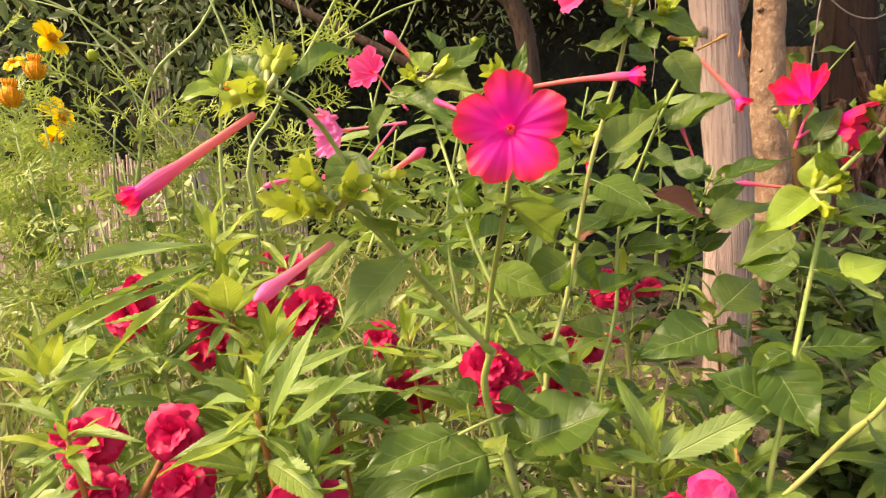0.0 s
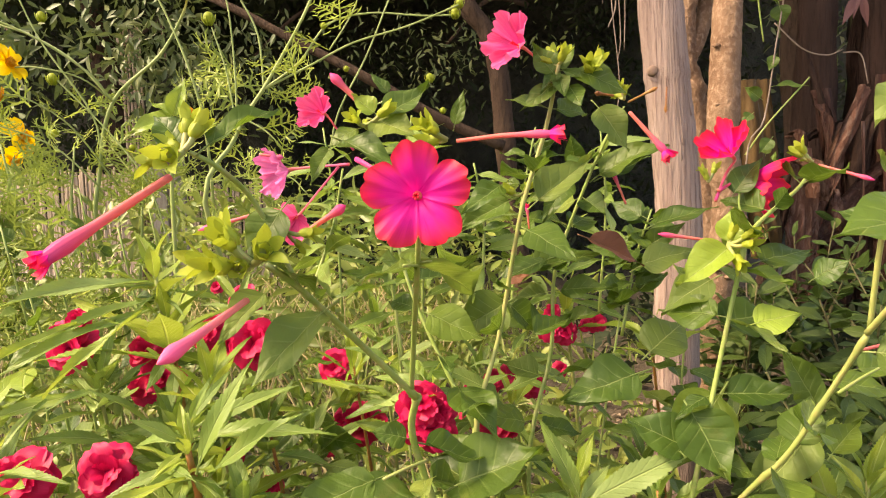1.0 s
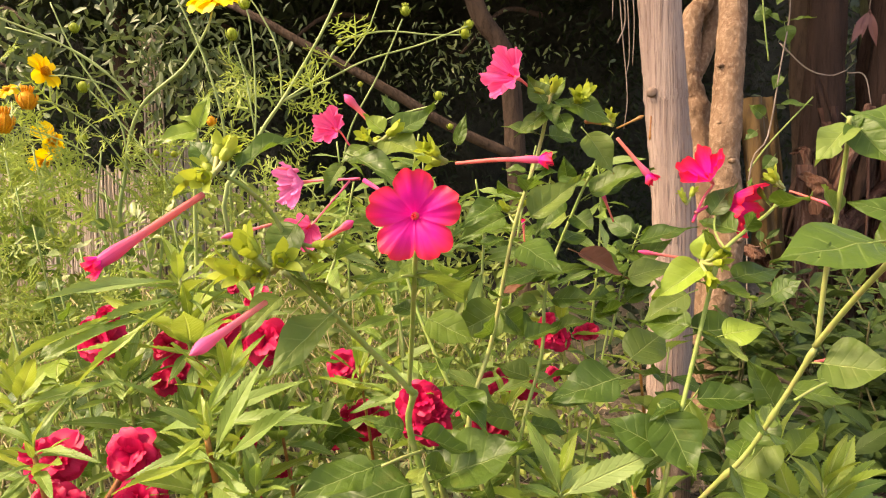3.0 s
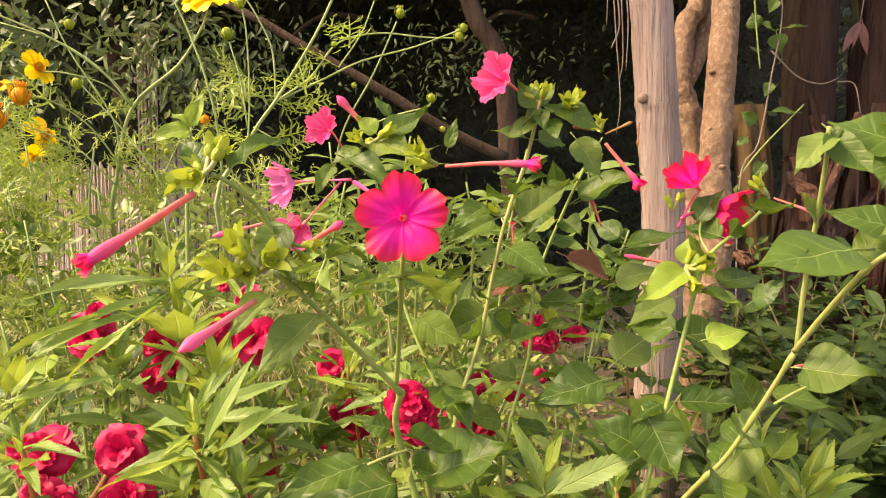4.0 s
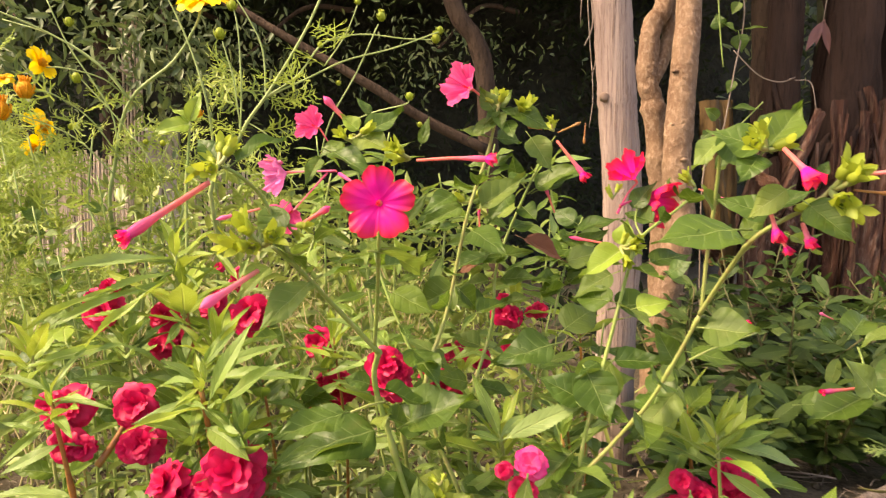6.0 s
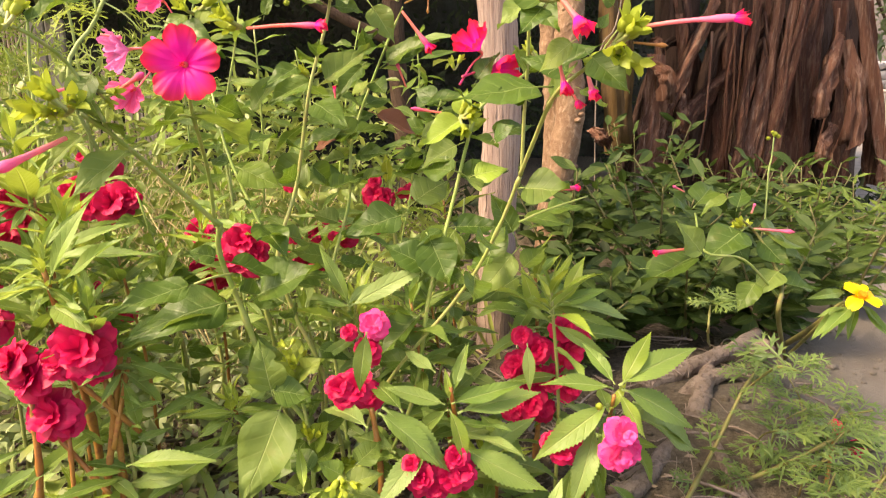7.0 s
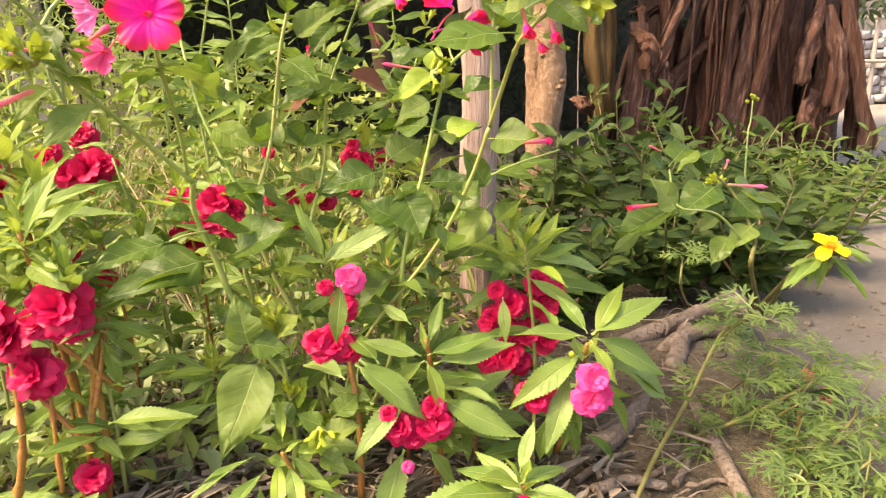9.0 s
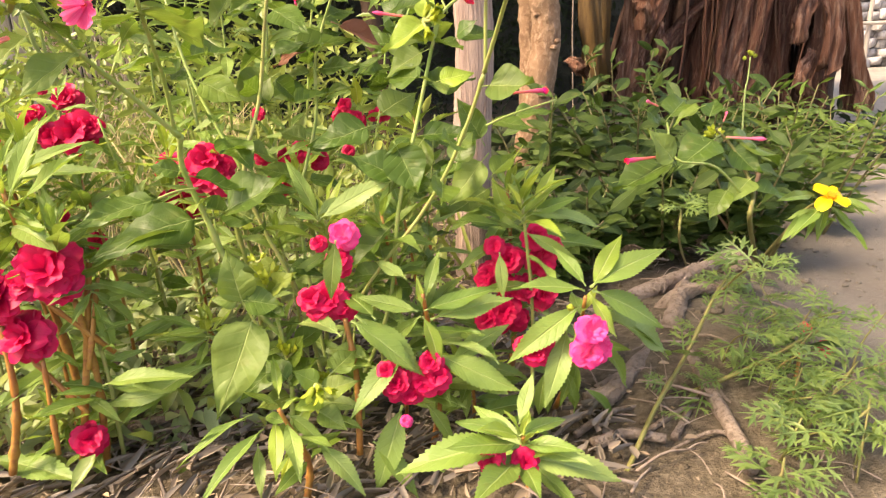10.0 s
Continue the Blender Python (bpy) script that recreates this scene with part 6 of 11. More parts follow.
stem(balsam_a, [(-0.061, 0.359, 0.095), (-0.046, 0.368, 0.163)], 0.0021, 0.0015, M_STEM_ORANGE, knots=(0.3, 0.8))
stem(balsam_a, [(-0.086, 0.340, 0.038), (-0.087, 0.350, 0.112)], 0.0021, 0.0015, M_STEM_ORANGE, knots=(0.3, 0.8))
stem(balsam_a, [(-0.081, 0.359, 0.008), (-0.065, 0.364, 0.093), (-0.050, 0.368, 0.175)], 0.0031, 0.0021, M_STEM_ORANGE, knots=(0.15, 0.4, 0.62, 0.85))
stem(balsam_a, [(-0.066, 0.368, 0.002), (-0.060, 0.368, 0.081), (-0.061, 0.359, 0.150)], 0.0031, 0.0021, M_STEM_ORANGE, knots=(0.15, 0.4, 0.62, 0.85))
stem(balsam_a, [(-0.120, 0.340, 0.026), (-0.109, 0.345, 0.080), (-0.109, 0.350, 0.140)], 0.0031, 0.0021, M_STEM_ORANGE, knots=(0.15, 0.4, 0.62, 0.85))
bloom(balsam_a, (-0.073, 0.350, 0.178), 0.0468, (0.00, -0.91, 0.53))
bloom(balsam_a, (-0.065, 0.350, 0.165), 0.0312, (0.16, -0.93, 0.52))
bloom(balsam_a, (-0.089, 0.350, 0.169), 0.0267, (-0.24, -0.87, 0.53))
bloom(balsam_a, (-0.097, 0.350, 0.130), 0.0401, (-0.27, -0.87, 0.53))
bloom(balsam_a, (-0.087, 0.350, 0.123), 0.0223, (-0.09, -0.90, 0.53))
bloom(balsam_a, (-0.108, 0.350, 0.158), 0.0357, (-0.52, -0.83, 0.54))
bloom(balsam_a, (-0.118, 0.350, 0.171), 0.0312, (-0.74, -0.80, 0.55))
bloom(balsam_a, (-0.067, 0.350, 0.042), 0.0267, (0.41, -0.97, 0.52))
leaf(balsam_a, "lance", (-0.044, 0.359, 0.179), (-0.018, 0.378, 0.199), (0.15, -0.41, 0.67), 1.2)
leaf(balsam_a, "lance", (-0.049, 0.359, 0.155), (-0.060, 0.340, 0.140), (0.15, -0.40, 0.69), 1.2)
leaf(balsam_a, "lance", (-0.045, 0.359, 0.162), (-0.005, 0.359, 0.150), (0.15, -0.40, 0.68), 1.2)
leaf(balsam_a, "lance", (-0.049, 0.359, 0.161), (-0.067, 0.330, 0.162), (0.15, -0.40, 0.68), 1.2)
leaf(balsam_a, "lance", (-0.049, 0.359, 0.148), (-0.037, 0.359, 0.107), (0.15, -0.40, 0.69), 1.2)
leaf(balsam_a, "lance", (-0.047, 0.359, 0.155), (-0.022, 0.378, 0.121), (0.15, -0.40, 0.69), 1.2)
leaf(balsam_a, "lance", (-0.048, 0.350, 0.086), (0.012, 0.330, 0.103), (0.14, -0.38, 0.74), 1.1)
leaf(balsam_a, "lance", (-0.053, 0.350, 0.081), (-0.074, 0.330, 0.094), (0.15, -0.38, 0.74), 1.1)
leaf(balsam_a, "lance", (-0.055, 0.350, 0.075), (-0.085, 0.310, 0.089), (0.15, -0.38, 0.74), 1.1)
leaf(balsam_a, "lance", (-0.089, 0.357, 0.227), (-0.065, 0.357, 0.287), (0.15, -0.36, 0.75), 0.85)
leaf(balsam_a, "lance", (-0.087, 0.357, 0.232), (-0.073, 0.367, 0.258), (0.23, -0.36, 0.78), 0.90)
leaf(balsam_a, "lance", (-0.096, 0.357, 0.242), (-0.113, 0.342, 0.263), (0.01, -0.43, 0.79), 1.50)
leaf(balsam_a, "lance", (-0.091, 0.357, 0.241), (-0.092, 0.357, 0.259), (0.16, -0.32, 0.59), 1.10, M_LANCE_YOUNG)
leaf(balsam_a, "lance", (-0.095, 0.357, 0.237), (-0.106, 0.337, 0.233), (0.11, -0.48, 0.69), 1.00, M_LANCE_YOUNG)
leaf(balsam_a, "lance", (-0.082, 0.357, 0.224), (-0.032, 0.337, 0.266), (0.14, -0.54, 0.61), 0.80)
leaf(balsam_a, "lance", (-0.095, 0.357, 0.222), (-0.137, 0.327, 0.221), (0.07, -0.32, 0.74), 0.65, M_LANCE_YOUNG)
leaf(balsam_a, "lance", (-0.100, 0.357, 0.203), (-0.124, 0.337, 0.223), (0.04, -0.35, 0.59), 1.50)
leaf(balsam_a, "lance", (-0.091, 0.357, 0.208), (-0.054, 0.327, 0.207), (0.15, -0.51, 0.56), 1.80)
leaf(balsam_a, "lance", (-0.091, 0.357, 0.221), (-0.122, 0.377, 0.227), (0.21, -0.49, 0.61), 1.00)
leaf(balsam_a, "lance", (-0.089, 0.357, 0.200), (-0.075, 0.367, 0.218), (0.24, -0.33, 0.63), 0.90)
leaf(balsam_a, "lance", (-0.052, 0.365, 0.074), (-0.083, 0.355, 0.094), (0.02, -0.26, 0.61), 1.30)
leaf(balsam_a, "lance", (-0.058, 0.365, 0.062), (-0.003, 0.345, 0.078), (0.16, -0.52, 0.64), 1.20)
leaf(balsam_a, "lance", (-0.070, 0.365, 0.071), (-0.040, 0.345, 0.060), (0.25, -0.49, 0.76), 1.30)
leaf(balsam_a, "lance", (-0.017, 0.365, 0.151), (-0.055, 0.365, 0.149), (0.09, -0.41, 0.72), 1.20)
leaf(balsam_a, "lance", (-0.026, 0.365, 0.128), (-0.051, 0.355, 0.127), (0.01, -0.30, 0.60), 1.30)
leaf(balsam_a, "lance", (-0.059, 0.365, 0.135), (-0.087, 0.365, 0.120), (0.02, -0.54, 0.65), 1.20)
leaf(balsam_a, "lance", (-0.144, 0.365, 0.025), (-0.064, 0.325, 0.031), (0.07, -0.28, 0.68), 1.10)
leaf(balsam_a, "lance", (-0.077, 0.365, 0.100), (-0.106, 0.365, 0.076), (-0.02, -0.47, 0.87), 1.00)
leaf(balsam_a, "lance", (-0.106, 0.365, 0.076), (-0.137, 0.365, 0.060), (-0.03, -0.36, 0.68), 1.20)
leaf(balsam_a, "lance", (-0.031, 0.365, 0.114), (-0.005, 0.385, 0.122), (0.15, -0.45, 0.78), 1.20)
leaf(balsam_a, "lance", (-0.053, 0.365, 0.170), (-0.027, 0.385, 0.172), (0.10, -0.36, 0.84), 1.30)
leaf(balsam_a, "lance", (-0.081, 0.365, 0.033), (-0.063, 0.365, -0.010), (0.12, -0.51, 0.59), 1.00)
leaf(balsam_a, "lance", (-0.046, 0.365, 0.097), (-0.026, 0.385, 0.100), (0.23, -0.40, 0.63), 1.20)
leaf(balsam_a, "lance", (-0.087, 0.365, 0.111), (-0.070, 0.375, 0.090), (0.23, -0.38, 0.79), 1.20)

balsam_b = thing("balsam_plant", (-0.195, 0.388, 0.000), "balsam plant with crimson double blooms and toothed narrow leaves", "flowering plant", "balsam plants")
stem(balsam_b, [(-0.195, 0.388, 0.000), (-0.191, 0.384, 0.091), (-0.205, 0.368, 0.227)], 0.003, 0.00144, M_STEM_ORANGE, knots=(0.3, 0.55, 0.75), leaves=4, size=0.055, kind="lance", start=0.5)
tuft(balsam_b, (-0.205, 0.368, 0.227), 0.046, 6, 209)
leaf(balsam_b, "lance", (-0.205, 0.368, 0.230), (-0.212, 0.368, 0.247), (0.23, -0.37, 0.67), 0.75)
leaf(balsam_b, "lance", (-0.204, 0.368, 0.234), (-0.194, 0.387, 0.257), (0.23, -0.37, 0.67), 0.75)
leaf(balsam_b, "lance", (-0.203, 0.368, 0.223), (-0.159, 0.350, 0.233), (0.23, -0.37, 0.68), 0.75)
leaf(balsam_b, "lance", (-0.206, 0.368, 0.224), (-0.210, 0.350, 0.236), (0.23, -0.37, 0.68), 0.75, M_LANCE_YOUNG)
leaf(balsam_b, "lance", (-0.204, 0.368, 0.214), (-0.171, 0.330, 0.216), (0.23, -0.37, 0.68), 0.75)
leaf(balsam_b, "lance", (-0.206, 0.368, 0.217), (-0.221, 0.350, 0.215), (0.23, -0.37, 0.68), 0.75)
leaf(balsam_b, "lance", (-0.206, 0.368, 0.213), (-0.208, 0.340, 0.209), (0.23, -0.36, 0.68), 0.75)
leaf(balsam_b, "lance", (-0.205, 0.368, 0.228), (-0.216, 0.387, 0.235), (0.23, -0.37, 0.67), 0.75)
leaf(balsam_b, "lance", (-0.206, 0.368, 0.231), (-0.240, 0.368, 0.251), (0.23, -0.37, 0.67), 0.75)
leaf(balsam_b, "lance", (-0.204, 0.368, 0.224), (-0.167, 0.340, 0.240), (0.23, -0.37, 0.68), 0.75)
bloom(balsam_b, (-0.206, 0.396, 0.212), 0.0349, (-0.00, -0.99, 0.35))
bloom(balsam_b, (-0.216, 0.396, 0.206), 0.0288, (-0.00, -0.99, 0.35))
bloom(balsam_b, (-0.204, 0.382, 0.187), 0.0278, (-0.00, -0.99, 0.35))
bloom(balsam_b, (-0.191, 0.382, 0.184), 0.0199, (-0.00, -0.99, 0.35))
bloom(balsam_b, (-0.158, 0.396, 0.213), 0.0345, (-0.00, -0.99, 0.35))
bloom(balsam_b, (-0.151, 0.396, 0.207), 0.0230, (-0.00, -0.99, 0.35))
bloom(balsam_b, (-0.165, 0.396, 0.208), 0.0206, (-0.00, -0.99, 0.35))
bloom(balsam_b, (-0.148, 0.382, 0.188), 0.0310, (-0.00, -0.99, 0.35))
bloom(balsam_b, (-0.157, 0.382, 0.184), 0.0223, (-0.00, -0.99, 0.35))
bloom(balsam_b, (-0.141, 0.387, 0.189), 0.0185, (-0.00, -0.99, 0.35))
bloom(balsam_b, (-0.221, 0.396, 0.213), 0.0247, (-0.00, -0.99, 0.35))
stem(balsam_b, [(-0.183, 0.387, 0.169), (-0.172, 0.396, 0.187), (-0.163, 0.405, 0.207)], 0.003, 0.002, M_STEM_ORANGE)
leaf(balsam_b, "lance", (-0.249, 0.430, 0.201), (-0.251, 0.430, 0.229), (0.23, -0.41, 0.72), 1.50)
leaf(balsam_b, "lance", (-0.245, 0.430, 0.201), (-0.217, 0.430, 0.250), (0.05, -0.31, 0.73), 1.00)
leaf(balsam_b, "lance", (-0.243, 0.430, 0.193), (-0.254, 0.410, 0.215), (0.23, -0.33, 0.63), 1.20, M_LANCE_YOUNG)
leaf(balsam_b, "lance", (-0.204, 0.430, 0.211), (-0.221, 0.400, 0.173), (0.09, -0.50, 0.59), 0.50)
leaf(balsam_b, "lance", (-0.202, 0.430, 0.198), (-0.225, 0.400, 0.186), (0.02, -0.47, 0.70), 0.60)
leaf(balsam_b, "lance", (-0.183, 0.430, 0.190), (-0.207, 0.400, 0.184), (0.00, -0.38, 0.64), 0.80)
leaf(balsam_b, "lance", (-0.247, 0.430, 0.181), (-0.207, 0.410, 0.201), (0.07, -0.34, 0.68), 1.00)
leaf(balsam_b, "lance", (-0.249, 0.430, 0.181), (-0.280, 0.430, 0.193), (0.08, -0.42, 0.73), 1.00)
leaf(balsam_b, "lance", (-0.247, 0.430, 0.172), (-0.248, 0.400, 0.164), (0.01, -0.31, 0.57), 1.00)
leaf(balsam_b, "lance", (-0.198, 0.365, 0.057), (-0.139, 0.365, 0.101), (0.30, -0.51, 0.60), 1.00)
leaf(balsam_b, "lance", (-0.184, 0.365, 0.038), (-0.111, 0.365, 0.096), (0.28, -0.40, 0.77), 0.70)
leaf(balsam_b, "lance", (-0.206, 0.365, 0.033), (-0.169, 0.365, 0.054), (0.11, -0.50, 0.72), 1.00)

balsam_c = thing("balsam_plant", (-0.143, 0.490, 0.000), "balsam plant with crimson double blooms and toothed narrow leaves", "flowering plant", "balsam plants")
stem(balsam_c, [(-0.143, 0.490, 0.000), (-0.139, 0.486, 0.131), (-0.153, 0.470, 0.328)], 0.003, 0.00144, M_STEM_PALE, knots=(0.3, 0.55, 0.75), leaves=4, size=0.055, kind="lance", start=0.5)
tuft(balsam_c, (-0.153, 0.470, 0.328), 0.058, 6, 234)
leaf(balsam_c, "lance", (-0.152, 0.470, 0.310), (-0.160, 0.451, 0.302), (0.17, -0.42, 0.60), 0.55)
leaf(balsam_c, "lance", (-0.152, 0.470, 0.322), (-0.159, 0.470, 0.337), (0.17, -0.42, 0.59), 0.55, M_LANCE_YOUNG)
leaf(balsam_c, "lance", (-0.151, 0.470, 0.326), (-0.143, 0.479, 0.348), (0.16, -0.42, 0.58), 0.55)
leaf(balsam_c, "lance", (-0.150, 0.470, 0.319), (-0.109, 0.451, 0.330), (0.16, -0.42, 0.59), 0.55, M_LANCE_YOUNG)
leaf(balsam_c, "lance", (-0.155, 0.470, 0.316), (-0.200, 0.442, 0.321), (0.17, -0.42, 0.59), 0.55)
leaf(balsam_c, "lance", (-0.157, 0.470, 0.318), (-0.231, 0.414, 0.327), (0.17, -0.42, 0.59), 0.55)
leaf(balsam_c, "lance", (-0.158, 0.470, 0.299), (-0.240, 0.414, 0.277), (0.17, -0.41, 0.60), 0.55)
leaf(balsam_c, "lance", (-0.153, 0.470, 0.315), (-0.179, 0.470, 0.314), (0.17, -0.42, 0.59), 0.55, M_LANCE_YOUNG)
leaf(balsam_c, "lance", (-0.149, 0.470, 0.312), (-0.110, 0.497, 0.303), (0.16, -0.42, 0.59), 0.55)
leaf(balsam_c, "lance", (-0.151, 0.470, 0.309), (-0.126, 0.451, 0.300), (0.16, -0.42, 0.60), 0.55)
leaf(balsam_c, "lance", (-0.156, 0.470, 0.306), (-0.227, 0.433, 0.293), (0.17, -0.41, 0.60), 0.55)
bloom(balsam_c, (-0.171, 0.488, 0.267), 0.0276, (-0.00, -0.99, 0.35))
bloom(balsam_c, (-0.162, 0.488, 0.248), 0.0352, (-0.00, -0.99, 0.35))
bloom(balsam_c, (-0.174, 0.488, 0.239), 0.0251, (-0.00, -0.99, 0.35))
bloom(balsam_c, (-0.225, 0.488, 0.271), 0.0377, (-0.00, -0.99, 0.35))
bloom(balsam_c, (-0.231, 0.488, 0.280), 0.0226, (-0.00, -0.99, 0.35))
bloom(balsam_c, (-0.218, 0.488, 0.291), 0.0201, (-0.00, -0.99, 0.35))
leaf(balsam_c, "lance", (-0.192, 0.450, 0.248), (-0.260, 0.420, 0.241), (0.18, -0.34, 0.56), 0.70, M_LANCE_YOUNG)
leaf(balsam_c, "lance", (-0.188, 0.450, 0.235), (-0.220, 0.430, 0.234), (0.19, -0.45, 0.70), 0.70, M_LANCE_YOUNG)
leaf(balsam_c, "lance", (-0.181, 0.450, 0.255), (-0.203, 0.460, 0.264), (0.00, -0.53, 0.60), 1.30, M_LANCE_YOUNG)
leaf(balsam_c, "lance", (-0.185, 0.450, 0.254), (-0.176, 0.450, 0.296), (0.23, -0.49, 0.74), 0.80)
leaf(balsam_c, "lance", (-0.181, 0.450, 0.214), (-0.223, 0.430, 0.229), (0.22, -0.31, 0.64), 1.10)
leaf(balsam_c, "lance", (-0.178, 0.450, 0.217), (-0.135, 0.430, 0.225), (0.09, -0.41, 0.75), 1.20)
leaf(balsam_c, "lance", (-0.184, 0.450, 0.250), (-0.214, 0.430, 0.247), (0.03, -0.36, 0.75), 0.90)
leaf(balsam_c, "lance", (-0.198, 0.450, 0.294), (-0.243, 0.400, 0.277), (0.21, -0.53, 0.79), 0.50, M_LANCE_YOUNG)
leaf(balsam_c, "lance", (-0.154, 0.450, 0.300), (-0.207, 0.410, 0.261), (0.02, -0.46, 0.71), 0.45, M_LANCE_YOUNG)
leaf(balsam_c, "lance", (-0.177, 0.450, 0.248), (-0.156, 0.460, 0.268), (0.22, -0.46, 0.78), 0.80)
leaf(balsam_c, "lance", (-0.235, 0.450, 0.247), (-0.284, 0.500, 0.250), (0.13, -0.47, 0.64), 1.60)
leaf(balsam_c, "lance", (-0.237, 0.450, 0.250), (-0.269, 0.500, 0.259), (0.04, -0.52, 0.60), 1.40, M_LANCE_YOUNG)
leaf(balsam_c, "lance", (-0.235, 0.450, 0.247), (-0.294, 0.470, 0.227), (0.17, -0.30, 0.60), 0.70, M_LANCE_YOUNG)

balsam_d = thing("balsam_plant", (-0.125, 0.618, 0.000), "balsam plant with crimson double blooms and toothed narrow leaves", "flowering plant", "balsam plants")
stem(balsam_d, [(-0.125, 0.618, 0.000), (-0.121, 0.614, 0.099), (-0.135, 0.598, 0.247)], 0.003, 0.00144, M_STEM_PALE, knots=(0.3, 0.55, 0.75), leaves=4, size=0.055, kind="lance", start=0.5)
tuft(balsam_d, (-0.135, 0.598, 0.247), 0.074, 6, 254)
leaf(balsam_d, "lance", (-0.137, 0.598, 0.277), (-0.168, 0.598, 0.291), (0.13, -0.43, 0.61))
leaf(balsam_d, "lance", (-0.134, 0.598, 0.272), (-0.102, 0.598, 0.278), (0.12, -0.43, 0.61))
leaf(balsam_d, "lance", (-0.135, 0.598, 0.284), (-0.129, 0.617, 0.312), (0.12, -0.43, 0.61))
leaf(balsam_d, "lance", (-0.133, 0.598, 0.262), (-0.085, 0.571, 0.253), (0.12, -0.43, 0.62))
leaf(balsam_d, "lance", (-0.136, 0.598, 0.286), (-0.163, 0.617, 0.318), (0.13, -0.43, 0.60), 1.0, M_LANCE_YOUNG)
leaf(balsam_d, "lance", (-0.132, 0.598, 0.255), (-0.070, 0.562, 0.234), (0.12, -0.43, 0.62))
leaf(balsam_d, "lance", (-0.137, 0.598, 0.255), (-0.159, 0.571, 0.231), (0.13, -0.43, 0.62))
bloom(balsam_d, (-0.158, 0.580, 0.262), 0.0309, (-0.00, -0.99, 0.35))
bloom(balsam_d, (-0.119, 0.580, 0.251), 0.0445, (-0.00, -0.99, 0.35))
bloom(balsam_d, (-0.141, 0.580, 0.248), 0.0297, (-0.00, -0.99, 0.35))
bloom(balsam_d, (-0.140, 0.635, 0.282), 0.0324, (-0.00, -0.99, 0.35))
bloom(balsam_d, (-0.103, 0.580, 0.256), 0.0267, (-0.00, -0.99, 0.35))
bloom(balsam_d, (-0.151, 0.580, 0.272), 0.0178, (-0.00, -0.99, 0.35))
bloom(balsam_d, (-0.178, 0.672, 0.292), 0.0137, (-0.00, -0.99, 0.35))
bloom(balsam_d, (-0.147, 0.635, 0.280), 0.0195, (-0.00, -0.99, 0.35))

balsam_e = thing("balsam_plant", (-0.037, 0.618, 0.000), "balsam plant with crimson double blooms and toothed narrow leaves", "flowering plant", "balsam plants")
stem(balsam_e, [(-0.037, 0.618, 0.000), (-0.033, 0.614, 0.077), (-0.047, 0.598, 0.193)], 0.003, 0.00144, M_STEM_PALE, knots=(0.3, 0.55, 0.75), leaves=4, size=0.055, kind="lance", start=0.5)
tuft(balsam_e, (-0.047, 0.598, 0.193), 0.074, 6, 272)
leaf(balsam_e, "lance", (-0.068, 0.580, 0.179), (-0.109, 0.562, 0.170), (0.07, -0.38, 0.71), 1.2)
leaf(balsam_e, "lance", (-0.067, 0.580, 0.172), (-0.091, 0.552, 0.152), (0.07, -0.38, 0.72), 1.2)
leaf(balsam_e, "lance", (-0.064, 0.580, 0.179), (-0.033, 0.580, 0.165), (0.07, -0.38, 0.71), 1.2)
leaf(balsam_e, "lance", (-0.063, 0.580, 0.192), (-0.019, 0.598, 0.199), (0.07, -0.38, 0.71), 1.2)
leaf(balsam_e, "lance", (-0.066, 0.580, 0.190), (-0.087, 0.580, 0.197), (0.07, -0.38, 0.71), 1.2)
leaf(balsam_e, "lance", (-0.064, 0.580, 0.172), (-0.038, 0.543, 0.156), (0.07, -0.38, 0.72), 1.2)
leaf(balsam_e, "lance", (-0.065, 0.580, 0.201), (-0.069, 0.598, 0.226), (0.07, -0.38, 0.70), 1.2)
bloom(balsam_e, (-0.079, 0.764, 0.184), 0.0435, (-0.00, -0.99, 0.35))
bloom(balsam_e, (-0.033, 0.601, 0.171), 0.0443, (-0.00, -0.99, 0.35))
bloom(balsam_e, (-0.046, 0.598, 0.173), 0.0245, (-0.00, -0.99, 0.35))
bloom(balsam_e, (-0.112, 0.488, 0.186), 0.0171, (-0.00, -0.99, 0.35))
bloom(balsam_e, (-0.085, 0.488, 0.162), 0.0171, (-0.00, -0.99, 0.35))
bloom(balsam_e, (-0.019, 0.598, 0.170), 0.0245, (-0.00, -0.99, 0.35))
bloom(balsam_e, (-0.057, 0.580, 0.155), 0.0143, (-0.00, -0.99, 0.35))

balsam_f = thing("balsam_plant", (0.049, 0.478, 0.000), "balsam plant with crimson double blooms and toothed narrow leaves", "flowering plant", "balsam plants")
stem(balsam_f, [(0.049, 0.478, 0.000), (0.051, 0.468, 0.094), (0.035, 0.442, 0.236)], 0.003, 0.00144, M_STEM_PALE, knots=(0.3, 0.55, 0.75), leaves=4, size=0.055, kind="lance", start=0.5)
tuft(balsam_f, (0.035, 0.442, 0.236), 0.055, 6, 289)
bloom(balsam_f, (0.031, 0.427, 0.237), 0.0318, (-0.00, -0.99, 0.35))
bloom(balsam_f, (0.037, 0.427, 0.221), 0.0301, (-0.00, -0.99, 0.35))
bloom(balsam_f, (0.023, 0.427, 0.221), 0.0199, (-0.00, -0.99, 0.35))
bloom(balsam_f, (0.042, 0.427, 0.231), 0.0221, (-0.00, -0.99, 0.35))
leaf(balsam_f, "lance", (0.030, 0.442, 0.238), (-0.008, 0.460, 0.230), (0.02, -0.43, 0.66), 1.1)
leaf(balsam_f, "lance", (0.031, 0.442, 0.245), (-0.004, 0.460, 0.252), (0.02, -0.44, 0.66), 1.1)
leaf(balsam_f, "lance", (0.034, 0.442, 0.240), (0.062, 0.460, 0.236), (0.02, -0.44, 0.66), 1.1)
